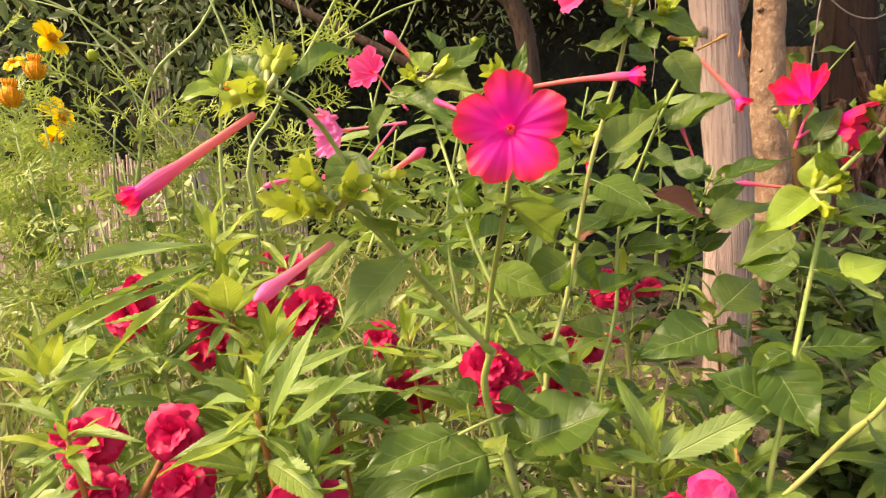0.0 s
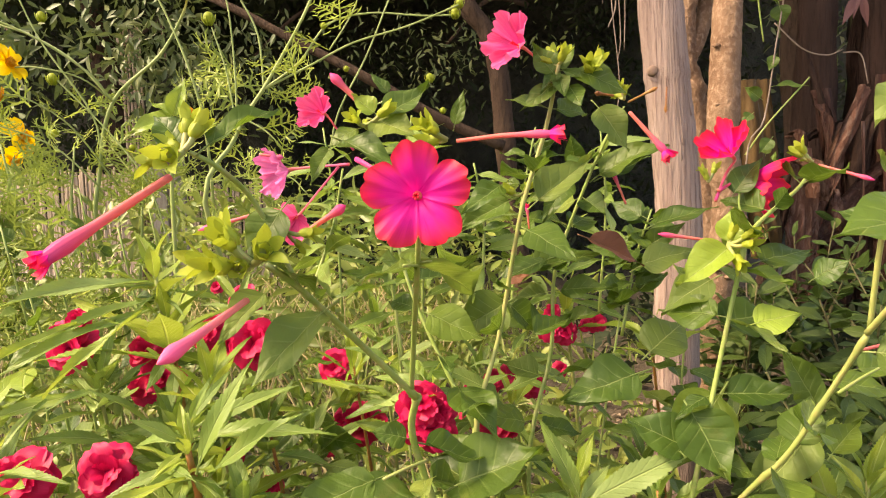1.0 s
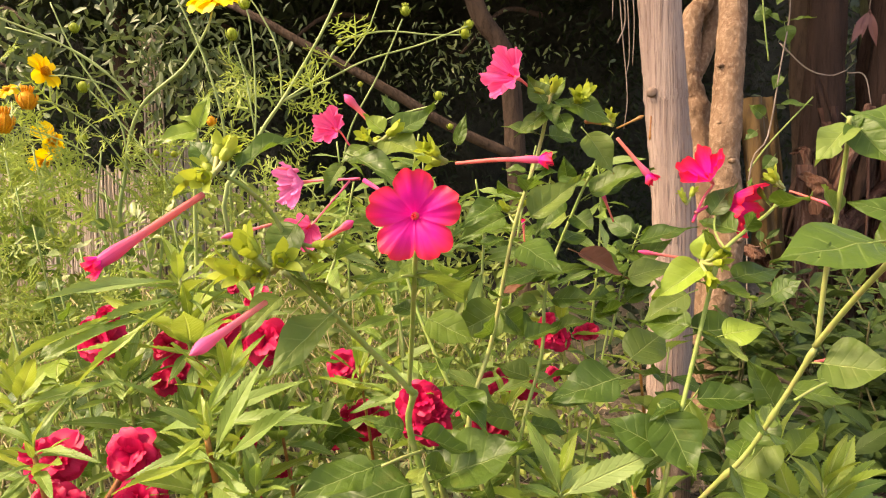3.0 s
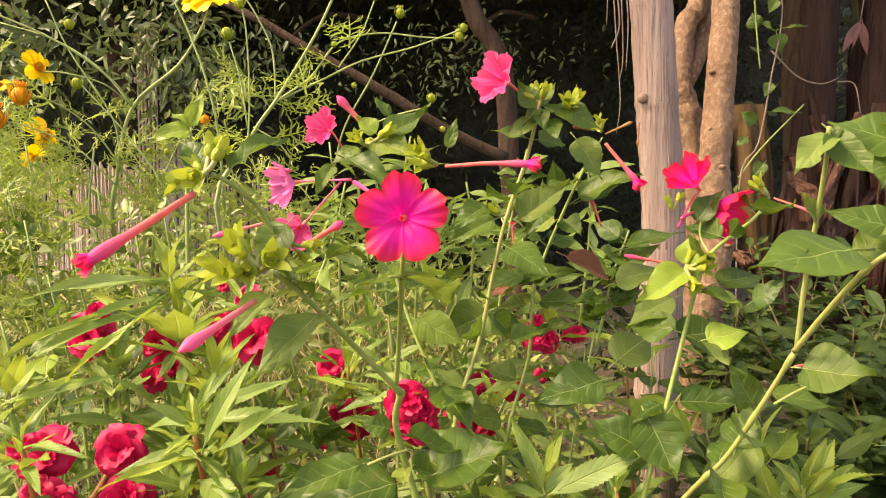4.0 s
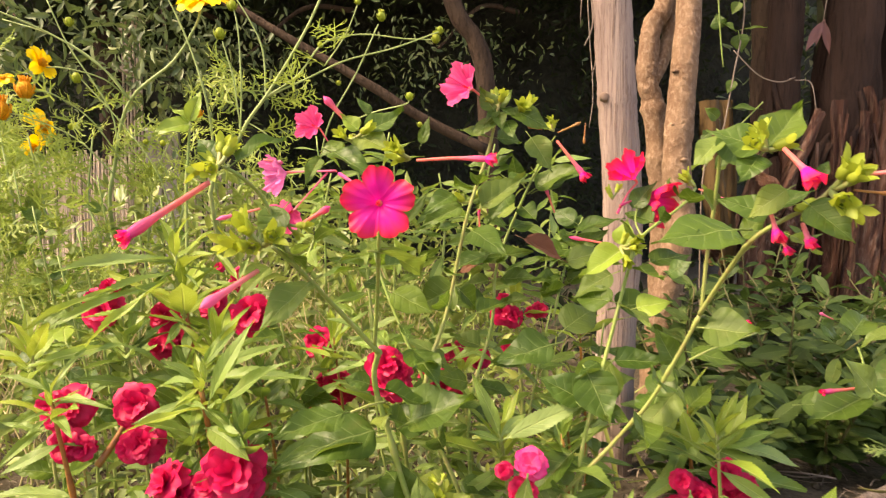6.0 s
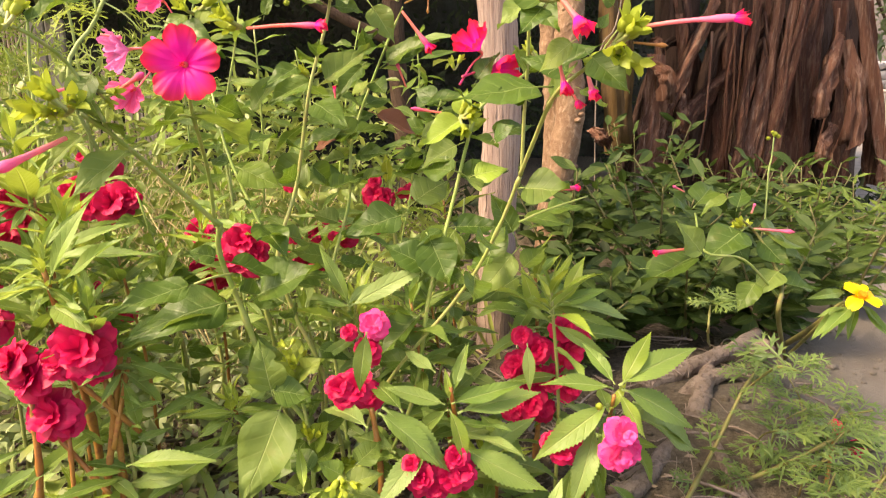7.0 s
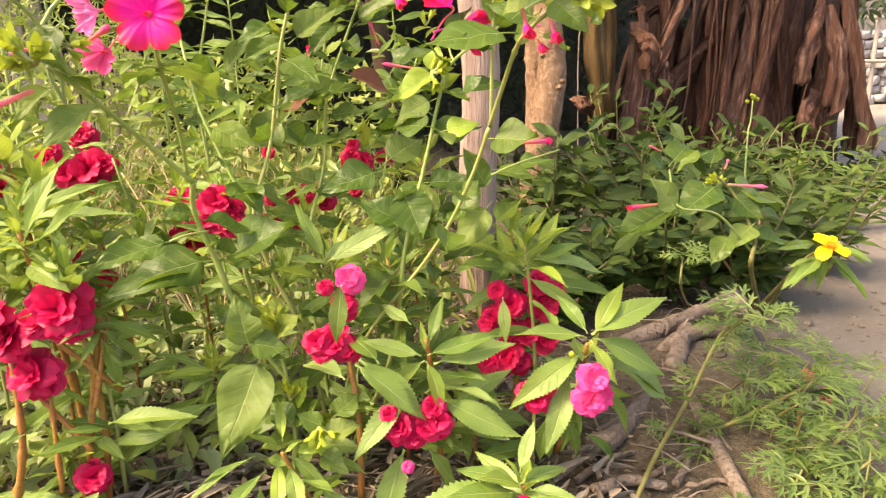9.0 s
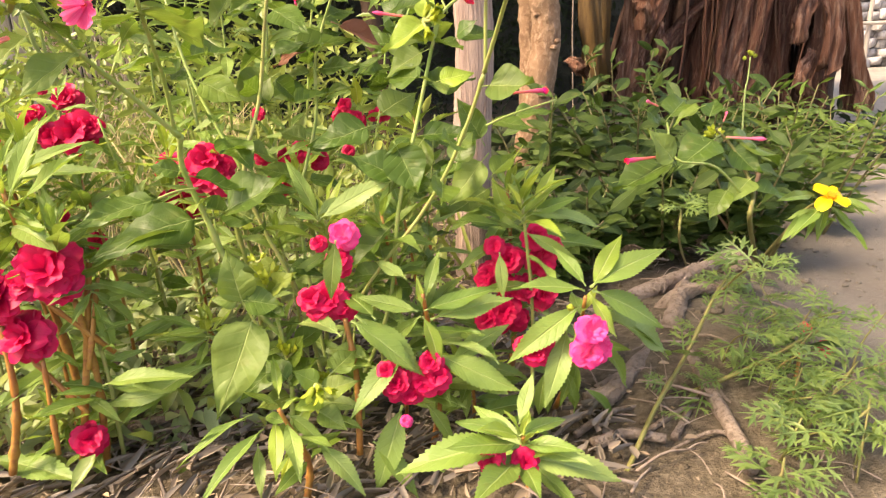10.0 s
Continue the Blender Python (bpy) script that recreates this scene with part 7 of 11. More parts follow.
leaf(balsam_f, "lance", (0.032, 0.442, 0.250), (0.017, 0.479, 0.262), (0.02, -0.44, 0.65), 1.1)
leaf(balsam_f, "lance", (0.033, 0.442, 0.247), (0.049, 0.470, 0.255), (0.02, -0.44, 0.66), 1.1)

balsam_g = thing("balsam_plant", (0.106, 0.526, 0.000), "balsam plant with crimson double blooms and toothed narrow leaves", "flowering plant", "balsam plants")
stem(balsam_g, [(0.106, 0.526, 0.000), (0.110, 0.522, 0.088), (0.096, 0.506, 0.219)], 0.003, 0.00144, M_STEM_PALE, knots=(0.3, 0.55, 0.75), leaves=4, size=0.055, kind="lance", start=0.5)
tuft(balsam_g, (0.096, 0.506, 0.219), 0.063, 6, 301)
leaf(balsam_g, "lance", (0.093, 0.488, 0.238), (0.058, 0.488, 0.228), (-0.03, -0.44, 0.66))
leaf(balsam_g, "lance", (0.097, 0.488, 0.246), (0.138, 0.506, 0.249), (-0.03, -0.44, 0.65))
leaf(balsam_g, "lance", (0.095, 0.488, 0.253), (0.110, 0.506, 0.272), (-0.03, -0.44, 0.64))
leaf(balsam_g, "lance", (0.093, 0.488, 0.250), (0.076, 0.488, 0.266), (-0.03, -0.44, 0.65))
leaf(balsam_g, "lance", (0.096, 0.488, 0.237), (0.125, 0.470, 0.230), (-0.03, -0.44, 0.66))
leaf(balsam_g, "lance", (0.093, 0.488, 0.246), (0.062, 0.506, 0.248), (-0.03, -0.44, 0.65))
bloom(balsam_g, (0.080, 0.470, 0.207), 0.0290, (-0.00, -0.99, 0.35))
bloom(balsam_g, (0.068, 0.488, 0.228), 0.0151, (-0.00, -0.99, 0.35))
bloom(balsam_g, (0.102, 0.534, 0.226), 0.0241, (-0.00, -0.99, 0.35))
bloom(balsam_g, (0.116, 0.534, 0.217), 0.0219, (-0.00, -0.99, 0.35))
bloom(balsam_g, (0.086, 0.534, 0.222), 0.0197, (-0.00, -0.99, 0.35))
bloom(balsam_g, (0.090, 0.470, 0.204), 0.0174, (-0.00, -0.99, 0.35))
bloom(balsam_g, (0.063, 0.488, 0.207), 0.0151, (-0.00, -0.99, 0.35))
leaf(balsam_g, "lance", (0.080, 0.470, 0.229), (0.044, 0.470, 0.255), (-0.12, -0.54, 0.56), 1.20)
leaf(balsam_g, "lance", (0.085, 0.470, 0.229), (0.120, 0.470, 0.247), (0.01, -0.46, 0.77), 1.20)
leaf(balsam_g, "lance", (0.085, 0.470, 0.220), (0.105, 0.450, 0.195), (0.00, -0.36, 0.82), 1.20)
leaf(balsam_g, "lance", (0.080, 0.470, 0.220), (0.045, 0.450, 0.208), (-0.13, -0.56, 0.57), 1.20)
leaf(balsam_g, "lance", (0.009, 0.470, 0.255), (-0.023, 0.470, 0.272), (-0.03, -0.40, 0.75), 1.10)
leaf(balsam_g, "lance", (0.013, 0.470, 0.255), (0.044, 0.470, 0.273), (-0.04, -0.28, 0.53), 1.10)
leaf(balsam_g, "lance", (0.009, 0.470, 0.228), (-0.027, 0.470, 0.218), (0.10, -0.51, 0.79), 1.20)
leaf(balsam_g, "lance", (0.133, 0.470, 0.230), (0.169, 0.470, 0.212), (-0.14, -0.28, 0.76), 1.20)
leaf(balsam_g, "lance", (0.133, 0.470, 0.234), (0.106, 0.470, 0.256), (0.15, -0.40, 0.58), 1.20)

balsam_h = thing("balsam_plant", (0.171, 0.646, 0.000), "balsam plant with crimson double blooms and toothed narrow leaves", "flowering plant", "balsam plants")
stem(balsam_h, [(0.171, 0.646, 0.000), (0.175, 0.642, 0.108), (0.161, 0.626, 0.270)], 0.003, 0.00144, M_STEM_PALE, knots=(0.3, 0.55, 0.75), leaves=4, size=0.055, kind="lance", start=0.5)
tuft(balsam_h, (0.161, 0.626, 0.270), 0.077, 6, 317)
leaf(balsam_h, "lance", (0.159, 0.626, 0.277), (0.121, 0.626, 0.269), (-0.07, -0.44, 0.61))
leaf(balsam_h, "lance", (0.163, 0.626, 0.277), (0.202, 0.626, 0.270), (-0.07, -0.44, 0.61))
leaf(balsam_h, "lance", (0.160, 0.626, 0.291), (0.140, 0.644, 0.308), (-0.07, -0.44, 0.60))
leaf(balsam_h, "lance", (0.162, 0.626, 0.293), (0.187, 0.644, 0.315), (-0.07, -0.44, 0.60))
leaf(balsam_h, "lance", (0.162, 0.626, 0.266), (0.163, 0.598, 0.240), (-0.07, -0.44, 0.62))
leaf(balsam_h, "lance", (0.165, 0.626, 0.272), (0.220, 0.608, 0.256), (-0.07, -0.44, 0.61))
bloom(balsam_h, (0.145, 0.609, 0.249), 0.0274, (-0.00, -0.99, 0.35))
bloom(balsam_h, (0.157, 0.609, 0.245), 0.0249, (-0.00, -0.99, 0.35))
bloom(balsam_h, (0.186, 0.609, 0.252), 0.0199, (-0.00, -0.99, 0.35))
bloom(balsam_h, (0.147, 0.609, 0.263), 0.0162, (-0.00, -0.99, 0.35))
bloom(balsam_h, (0.147, 0.580, 0.217), 0.0143, (-0.00, -0.99, 0.35))
bloom(balsam_h, (0.049, 0.672, 0.254), 0.0164, (-0.00, -0.99, 0.35))
bloom(balsam_h, (0.176, 0.608, 0.250), 0.0124, (-0.00, -0.99, 0.35))

balsam_i = thing("balsam_plant", (0.268, 0.394, 0.000), "balsam plant with bright toothed leaves and a cluster of crimson blooms", "flowering plant", "balsam plants")
stem(balsam_i, [(0.268, 0.394, 0.000), (0.280, 0.410, 0.081), (0.278, 0.424, 0.203)], 0.003, 0.00144, M_STEM_ORANGE, knots=(0.3, 0.55, 0.75), leaves=4, size=0.055, kind="lance", start=0.5)
tuft(balsam_i, (0.278, 0.424, 0.203), 0.062, 6, 333)
leaf(balsam_i, "lance", (0.278, 0.424, 0.198), (0.270, 0.442, 0.221), (-0.11, -0.43, 0.65), 1.1)
leaf(balsam_i, "lance", (0.279, 0.424, 0.196), (0.304, 0.442, 0.214), (-0.11, -0.43, 0.65), 1.1)
leaf(balsam_i, "lance", (0.282, 0.424, 0.180), (0.357, 0.405, 0.170), (-0.11, -0.42, 0.66), 1.1)
leaf(balsam_i, "lance", (0.282, 0.424, 0.173), (0.346, 0.387, 0.155), (-0.11, -0.42, 0.66), 1.1)
leaf(balsam_i, "lance", (0.276, 0.424, 0.180), (0.222, 0.405, 0.176), (-0.10, -0.42, 0.66), 1.1)
leaf(balsam_i, "lance", (0.280, 0.424, 0.187), (0.320, 0.424, 0.188), (-0.11, -0.42, 0.66), 1.1)
leaf(balsam_i, "lance", (0.278, 0.424, 0.191), (0.280, 0.451, 0.195), (-0.11, -0.42, 0.65), 1.1, M_LANCE_YOUNG)
leaf(balsam_i, "lance", (0.277, 0.424, 0.171), (0.245, 0.378, 0.157), (-0.11, -0.42, 0.67), 1.1)
leaf(balsam_i, "lance", (0.280, 0.424, 0.180), (0.307, 0.424, 0.168), (-0.11, -0.42, 0.66), 1.1, M_LANCE_YOUNG)
leaf(balsam_i, "lance", (0.276, 0.424, 0.185), (0.238, 0.414, 0.187), (-0.11, -0.42, 0.66), 1.1)
bloom(balsam_i, (0.254, 0.373, 0.161), 0.0187, (-0.37, -0.88, 0.44))
bloom(balsam_i, (0.266, 0.373, 0.148), 0.0281, (-0.17, -0.91, 0.44))
bloom(balsam_i, (0.249, 0.373, 0.139), 0.0187, (-0.45, -0.87, 0.44))
bloom(balsam_i, (0.246, 0.373, 0.134), 0.0178, (-0.50, -0.86, 0.44))
bloom(balsam_i, (0.289, 0.373, 0.166), 0.0234, (0.25, -0.97, 0.42))
bloom(balsam_i, (0.294, 0.373, 0.146), 0.0291, (0.33, -0.98, 0.42))
bloom(balsam_i, (0.280, 0.373, 0.122), 0.0262, (0.08, -0.94, 0.43))
bloom(balsam_i, (0.295, 0.373, 0.115), 0.0281, (0.33, -0.98, 0.42))
bloom(balsam_i, (0.261, 0.373, 0.102), 0.0347, (-0.25, -0.90, 0.44))
bloom(balsam_i, (0.248, 0.373, 0.099), 0.0234, (-0.45, -0.87, 0.44))
bloom(balsam_i, (0.273, 0.373, 0.097), 0.0234, (-0.04, -0.93, 0.43))
bloom(balsam_i, (0.304, 0.373, 0.157), 0.0187, (0.49, -1.01, 0.42))
bloom(balsam_i, (0.263, 0.373, 0.128), 0.0206, (-0.21, -0.90, 0.44))
leaf(balsam_i, "lance", (0.255, 0.359, 0.158), (0.255, 0.345, 0.125), (-0.15, -0.65, 0.52), 1.4)
leaf(balsam_i, "lance", (0.273, 0.400, 0.155), (0.328, 0.400, 0.155), (-0.06, -0.34, 0.66), 1.40)
leaf(balsam_i, "lance", (0.273, 0.400, 0.135), (0.310, 0.390, 0.109), (-0.14, -0.55, 0.69), 1.40)
leaf(balsam_i, "lance", (0.268, 0.400, 0.170), (0.225, 0.400, 0.183), (-0.13, -0.42, 0.70), 1.30)
leaf(balsam_i, "lance", (0.272, 0.400, 0.088), (0.324, 0.400, 0.060), (0.04, -0.28, 0.64), 1.40)
leaf(balsam_i, "lance", (0.267, 0.400, 0.072), (0.222, 0.400, 0.093), (-0.09, -0.50, 0.79), 1.40)
leaf(balsam_i, "lance", (0.273, 0.400, 0.170), (0.296, 0.410, 0.200), (0.08, -0.49, 0.82), 1.30)
leaf(balsam_i, "lance", (0.261, 0.400, 0.045), (0.214, 0.400, 0.017), (-0.12, -0.55, 0.82), 1.40)
leaf(balsam_i, "lance", (0.282, 0.400, 0.043), (0.341, 0.400, 0.025), (-0.11, -0.50, 0.72), 1.40)
leaf(balsam_i, "lance", (0.303, 0.400, 0.084), (0.364, 0.420, 0.053), (-0.14, -0.43, 0.72), 1.30)
leaf(balsam_i, "lance", (0.247, 0.400, 0.101), (0.211, 0.420, 0.118), (-0.08, -0.37, 0.68), 1.30)
leaf(balsam_i, "lance", (0.270, 0.385, 0.171), (0.259, 0.385, 0.215), (-0.10, -0.45, 0.61), 1.50, M_LANCE_YOUNG)
leaf(balsam_i, "lance", (0.292, 0.385, 0.186), (0.308, 0.385, 0.223), (-0.12, -0.42, 0.65), 1.50, M_LANCE_YOUNG)
leaf(balsam_i, "lance", (0.293, 0.385, 0.185), (0.350, 0.375, 0.174), (-0.17, -0.38, 0.71), 1.20)
leaf(balsam_i, "lance", (0.291, 0.385, 0.188), (0.270, 0.385, 0.210), (-0.20, -0.48, 0.62), 1.30)
leaf(balsam_i, "lance", (0.273, 0.385, 0.164), (0.357, 0.375, 0.154), (-0.16, -0.44, 0.74), 1.20)
leaf(balsam_i, "lance", (0.269, 0.385, 0.164), (0.222, 0.375, 0.148), (-0.10, -0.50, 0.71), 1.20)
leaf(balsam_i, "lance", (0.267, 0.385, 0.157), (0.267, 0.365, 0.120), (-0.09, -0.60, 0.76), 1.40)
leaf(balsam_i, "lance", (0.286, 0.385, 0.181), (0.329, 0.385, 0.198), (-0.02, -0.52, 0.68), 1.30)
leaf(balsam_i, "lance", (0.272, 0.385, 0.176), (0.241, 0.395, 0.195), (-0.05, -0.51, 0.68), 1.30)
leaf(balsam_i, "lance", (0.288, 0.385, 0.116), (0.301, 0.365, 0.098), (0.01, -0.40, 0.62), 1.30)
leaf(balsam_i, "lance", (0.117, 0.360, 0.199), (0.100, 0.360, 0.246), (-0.13, -0.53, 0.71), 1.00)
leaf(balsam_i, "lance", (0.120, 0.360, 0.198), (0.176, 0.350, 0.232), (0.01, -0.65, 0.49), 1.10)
leaf(balsam_i, "lance", (0.117, 0.360, 0.196), (0.094, 0.360, 0.206), (0.03, -0.50, 0.66), 1.20)
leaf(balsam_i, "lance", (0.117, 0.360, 0.199), (0.138, 0.380, 0.215), (0.01, -0.49, 0.61), 1.20)

balsam_j = thing("balsam_plant", (0.311, 0.386, 0.000), "young balsam with bright serrated leaves and rose-pink blooms", "flowering plant", "balsam plants")
stem(balsam_j, [(0.311, 0.386, 0.000), (0.316, 0.355, 0.055), (0.304, 0.300, 0.139)], 0.003, 0.00144, M_STEM_ORANGE, knots=(0.3, 0.55, 0.75), leaves=4, size=0.055, kind="lance", start=0.5)
leaf(balsam_j, "lance", (0.344, 0.330, 0.109), (0.395, 0.330, 0.070), (-0.04, -0.08, 0.94), 1.6)
bloom(balsam_j, (0.299, 0.272, 0.124), 0.0240, (0.08, -0.92, 0.53), M_RED_PINK, label="rose-pink double bloom")
bloom(balsam_j, (0.297, 0.272, 0.108), 0.0247, (-0.04, -1.00, 0.14), M_RED_PINK, label="rose-pink double bloom")
bloom(balsam_j, (0.306, 0.275, 0.110), 0.0226, (0.17, -0.98, 0.33), M_RED_PINK, label="rose-pink double bloom")
bloom(balsam_j, (0.266, 0.300, 0.099), 0.0240, (-0.12, -0.89, 0.53))
bloom(balsam_j, (0.261, 0.310, 0.100), 0.0164, (-0.12, -0.89, 0.53))
bloom(balsam_j, (0.273, 0.300, 0.106), 0.0160, (-0.12, -0.89, 0.53))
round_bud(balsam_j, (0.291, 0.295, 0.134), 0.0051)
leaf(balsam_j, "lance", (0.340, 0.340, 0.112), (0.397, 0.340, 0.072), (0.01, -0.41, 0.76), 1.50)
leaf(balsam_j, "lance", (0.332, 0.340, 0.086), (0.368, 0.340, 0.035), (0.01, -0.46, 0.88), 1.40)
leaf(balsam_j, "lance", (0.313, 0.340, 0.068), (0.309, 0.340, 0.022), (-0.22, -0.29, 0.86), 1.30)
leaf(balsam_j, "lance", (0.331, 0.340, 0.105), (0.384, 0.360, 0.102), (0.03, -0.25, 0.80), 1.40)
leaf(balsam_j, "lance", (0.294, 0.340, 0.065), (0.285, 0.340, 0.020), (-0.19, -0.45, 0.81), 1.20)
leaf(balsam_j, "lance", (0.323, 0.340, 0.041), (0.359, 0.340, 0.010), (-0.10, -0.48, 0.92), 1.20)
leaf(balsam_j, "lance", (0.312, 0.305, 0.146), (0.371, 0.315, 0.172), (-0.18, -0.57, 0.74), 1.50)
leaf(balsam_j, "lance", (0.312, 0.305, 0.146), (0.341, 0.325, 0.179), (-0.12, -0.52, 0.70), 1.50, M_LANCE_YOUNG)
leaf(balsam_j, "lance", (0.305, 0.305, 0.147), (0.289, 0.325, 0.175), (-0.20, -0.45, 0.72), 1.40)
leaf(balsam_j, "lance", (0.310, 0.305, 0.138), (0.323, 0.285, 0.110), (-0.09, -0.54, 0.77), 1.50, M_LANCE_YOUNG)
leaf(balsam_j, "lance", (0.315, 0.305, 0.140), (0.375, 0.305, 0.110), (-0.02, -0.49, 0.60), 1.60)
leaf(balsam_j, "lance", (0.300, 0.305, 0.129), (0.243, 0.285, 0.103), (-0.18, -0.58, 0.60), 1.45)
leaf(balsam_j, "lance", (0.292, 0.305, 0.111), (0.270, 0.275, 0.066), (-0.06, -0.49, 0.63), 1.50)
leaf(balsam_j, "lance", (0.303, 0.305, 0.143), (0.252, 0.305, 0.155), (-0.00, -0.47, 0.77), 1.30)
leaf(balsam_j, "lance", (0.321, 0.305, 0.119), (0.404, 0.345, 0.075), (-0.02, -0.46, 0.71), 1.60)
leaf(balsam_j, "lance", (0.292, 0.305, 0.076), (0.316, 0.325, 0.028), (0.02, -0.59, 0.75), 1.20)
leaf(balsam_j, "lance", (0.275, 0.305, 0.077), (0.268, 0.305, 0.039), (-0.01, -0.51, 0.78), 1.30)
leaf(balsam_j, "lance", (0.303, 0.305, 0.125), (0.320, 0.315, 0.142), (-0.18, -0.52, 0.65), 1.30, M_LANCE_YOUNG)

balsam_k = thing("balsam_plant", (0.194, 0.346, 0.000), "balsam plant with bright serrated leaves, crimson blooms and orange stem", "flowering plant", "balsam plants")
stem(balsam_k, [(0.194, 0.346, 0.000), (0.199, 0.336, 0.059), (0.187, 0.310, 0.149)], 0.003, 0.00144, M_STEM_ORANGE, knots=(0.3, 0.55, 0.75), leaves=4, size=0.055, kind="lance", start=0.5)
bloom(balsam_k, (0.108, 0.335, 0.143), 0.0216, (-0.22, -0.88, 0.53))
bloom(balsam_k, (0.120, 0.335, 0.142), 0.0311, (-0.22, -0.88, 0.53))
bloom(balsam_k, (0.130, 0.335, 0.135), 0.0216, (-0.22, -0.88, 0.53))
bloom(balsam_k, (0.112, 0.335, 0.136), 0.0216, (-0.22, -0.88, 0.53))
bloom(balsam_k, (0.135, 0.335, 0.189), 0.0233, (-0.22, -0.88, 0.53), M_RED_PINK)
bloom(balsam_k, (0.130, 0.335, 0.170), 0.0216, (-0.22, -0.88, 0.53))
bloom(balsam_k, (0.117, 0.335, 0.185), 0.0130, (-0.12, -0.89, 0.53))
leaf(balsam_k, "lance", (0.129, 0.310, 0.191), (0.121, 0.300, 0.153), (0.01, -0.72, 0.47), 1.6)
bloom(balsam_k, (0.163, 0.300, 0.087), 0.0264, (-0.12, -0.89, 0.53))
bloom(balsam_k, (0.173, 0.300, 0.079), 0.0200, (-0.12, -0.89, 0.53))
bloom(balsam_k, (0.184, 0.300, 0.085), 0.0240, (-0.12, -0.89, 0.53))
bloom(balsam_k, (0.192, 0.300, 0.089), 0.0256, (-0.12, -0.89, 0.53))
bloom(balsam_k, (0.158, 0.300, 0.097), 0.0160, (-0.12, -0.89, 0.53))
bloom(balsam_k, (0.189, 0.300, 0.100), 0.0200, (-0.12, -0.89, 0.53))
bloom(balsam_k, (0.165, 0.245, 0.088), 0.0084, (0.10, -0.85, 0.82), M_RED_PINK, label="fallen pink petal caught on a leaf")
stem(balsam_k, [(0.134, 0.310, 0.026), (0.136, 0.320, 0.086), (0.131, 0.330, 0.128)], 0.0026, 0.0020, M_STEM_ORANGE, knots=(0.3, 0.7))
leaf(balsam_k, "lance", (0.146, 0.305, 0.037), (0.178, 0.275, 0.012), (-0.07, -0.35, 0.69), 1.40)
leaf(balsam_k, "lance", (0.166, 0.305, 0.062), (0.144, 0.285, 0.005), (-0.04, -0.34, 0.79), 1.70)
leaf(balsam_k, "lance", (0.138, 0.305, 0.134), (0.180, 0.285, 0.104), (-0.09, -0.29, 0.78), 1.70)
leaf(balsam_k, "lance", (0.184, 0.305, -0.015), (0.201, 0.315, 0.034), (-0.02, -0.52, 0.75), 1.20)
leaf(balsam_k, "lance", (0.202, 0.305, -0.003), (0.220, 0.315, 0.029), (-0.10, -0.36, 0.73), 1.40)
leaf(balsam_k, "lance", (0.205, 0.305, 0.096), (0.256, 0.335, 0.115), (0.04, -0.36, 0.81), 1.30)
leaf(balsam_k, "lance", (0.214, 0.305, 0.091), (0.283, 0.335, 0.073), (-0.08, -0.37, 0.80), 1.40)
leaf(balsam_k, "lance", (0.213, 0.305, 0.059), (0.174, 0.335, 0.067), (0.04, -0.44, 0.82), 1.30)
leaf(balsam_k, "lance", (0.225, 0.305, 0.052), (0.280, 0.325, 0.049), (0.05, -0.35, 0.85), 1.30)
leaf(balsam_k, "lance", (0.163, 0.305, 0.074), (0.123, 0.335, 0.087), (0.07, -0.40, 0.75), 1.30)
leaf(balsam_k, "lance", (0.148, 0.305, 0.099), (0.107, 0.345, 0.089), (-0.12, -0.32, 0.84), 1.30)
leaf(balsam_k, "lance", (0.126, 0.305, 0.127), (0.093, 0.355, 0.133), (-0.05, -0.35, 0.79), 1.30)
leaf(balsam_k, "lance", (0.151, 0.305, 0.137), (0.129, 0.355, 0.148), (0.02, -0.48, 0.81), 1.30)
leaf(balsam_k, "lance", (0.239, 0.305, 0.093), (0.215, 0.355, 0.111), (-0.02, -0.36, 0.72), 1.40)
leaf(balsam_k, "lance", (0.247, 0.305, 0.045), (0.295, 0.315, 0.023), (-0.01, -0.33, 0.77), 1.20)
leaf(balsam_k, "lance", (0.187, 0.305, 0.062), (0.212, 0.305, 0.025), (0.01, -0.51, 0.66), 1.30)
leaf(balsam_k, "lance", (0.138, 0.305, 0.068), (0.096, 0.335, 0.067), (-0.05, -0.36, 0.67), 1.20)
leaf(balsam_k, "lance", (0.137, 0.305, 0.050), (0.105, 0.325, 0.061), (0.00, -0.37, 0.63), 1.20)
leaf(balsam_k, "lance", (0.186, 0.310, 0.140), (0.184, 0.310, 0.162), (-0.12, -0.46, 0.64), 1.20, M_LANCE_YOUNG)
leaf(balsam_k, "lance", (0.189, 0.310, 0.146), (0.200, 0.320, 0.179), (-0.11, -0.50, 0.68), 1.20)
leaf(balsam_k, "lance", (0.190, 0.310, 0.137), (0.242, 0.310, 0.149), (-0.04, -0.51, 0.62), 1.25)
leaf(balsam_k, "lance", (0.195, 0.310, 0.130), (0.259, 0.320, 0.140), (-0.10, -0.45, 0.64), 1.50)
leaf(balsam_k, "lance", (0.187, 0.310, 0.130), (0.200, 0.290, 0.099), (0.00, -0.43, 0.77), 1.50, M_LANCE_YOUNG)
leaf(balsam_k, "lance", (0.181, 0.310, 0.137), (0.140, 0.320, 0.148), (0.07, -0.56, 0.62), 1.50)
leaf(balsam_k, "lance", (0.141, 0.310, 0.135), (0.186, 0.290, 0.096), (0.02, -0.48, 0.61), 1.70)
leaf(balsam_k, "lance", (0.171, 0.310, 0.105), (0.126, 0.280, 0.081), (0.00, -0.41, 0.76), 1.45)
leaf(balsam_k, "lance", (0.196, 0.310, 0.101), (0.251, 0.280, 0.077), (-0.11, -0.55, 0.56), 1.50)
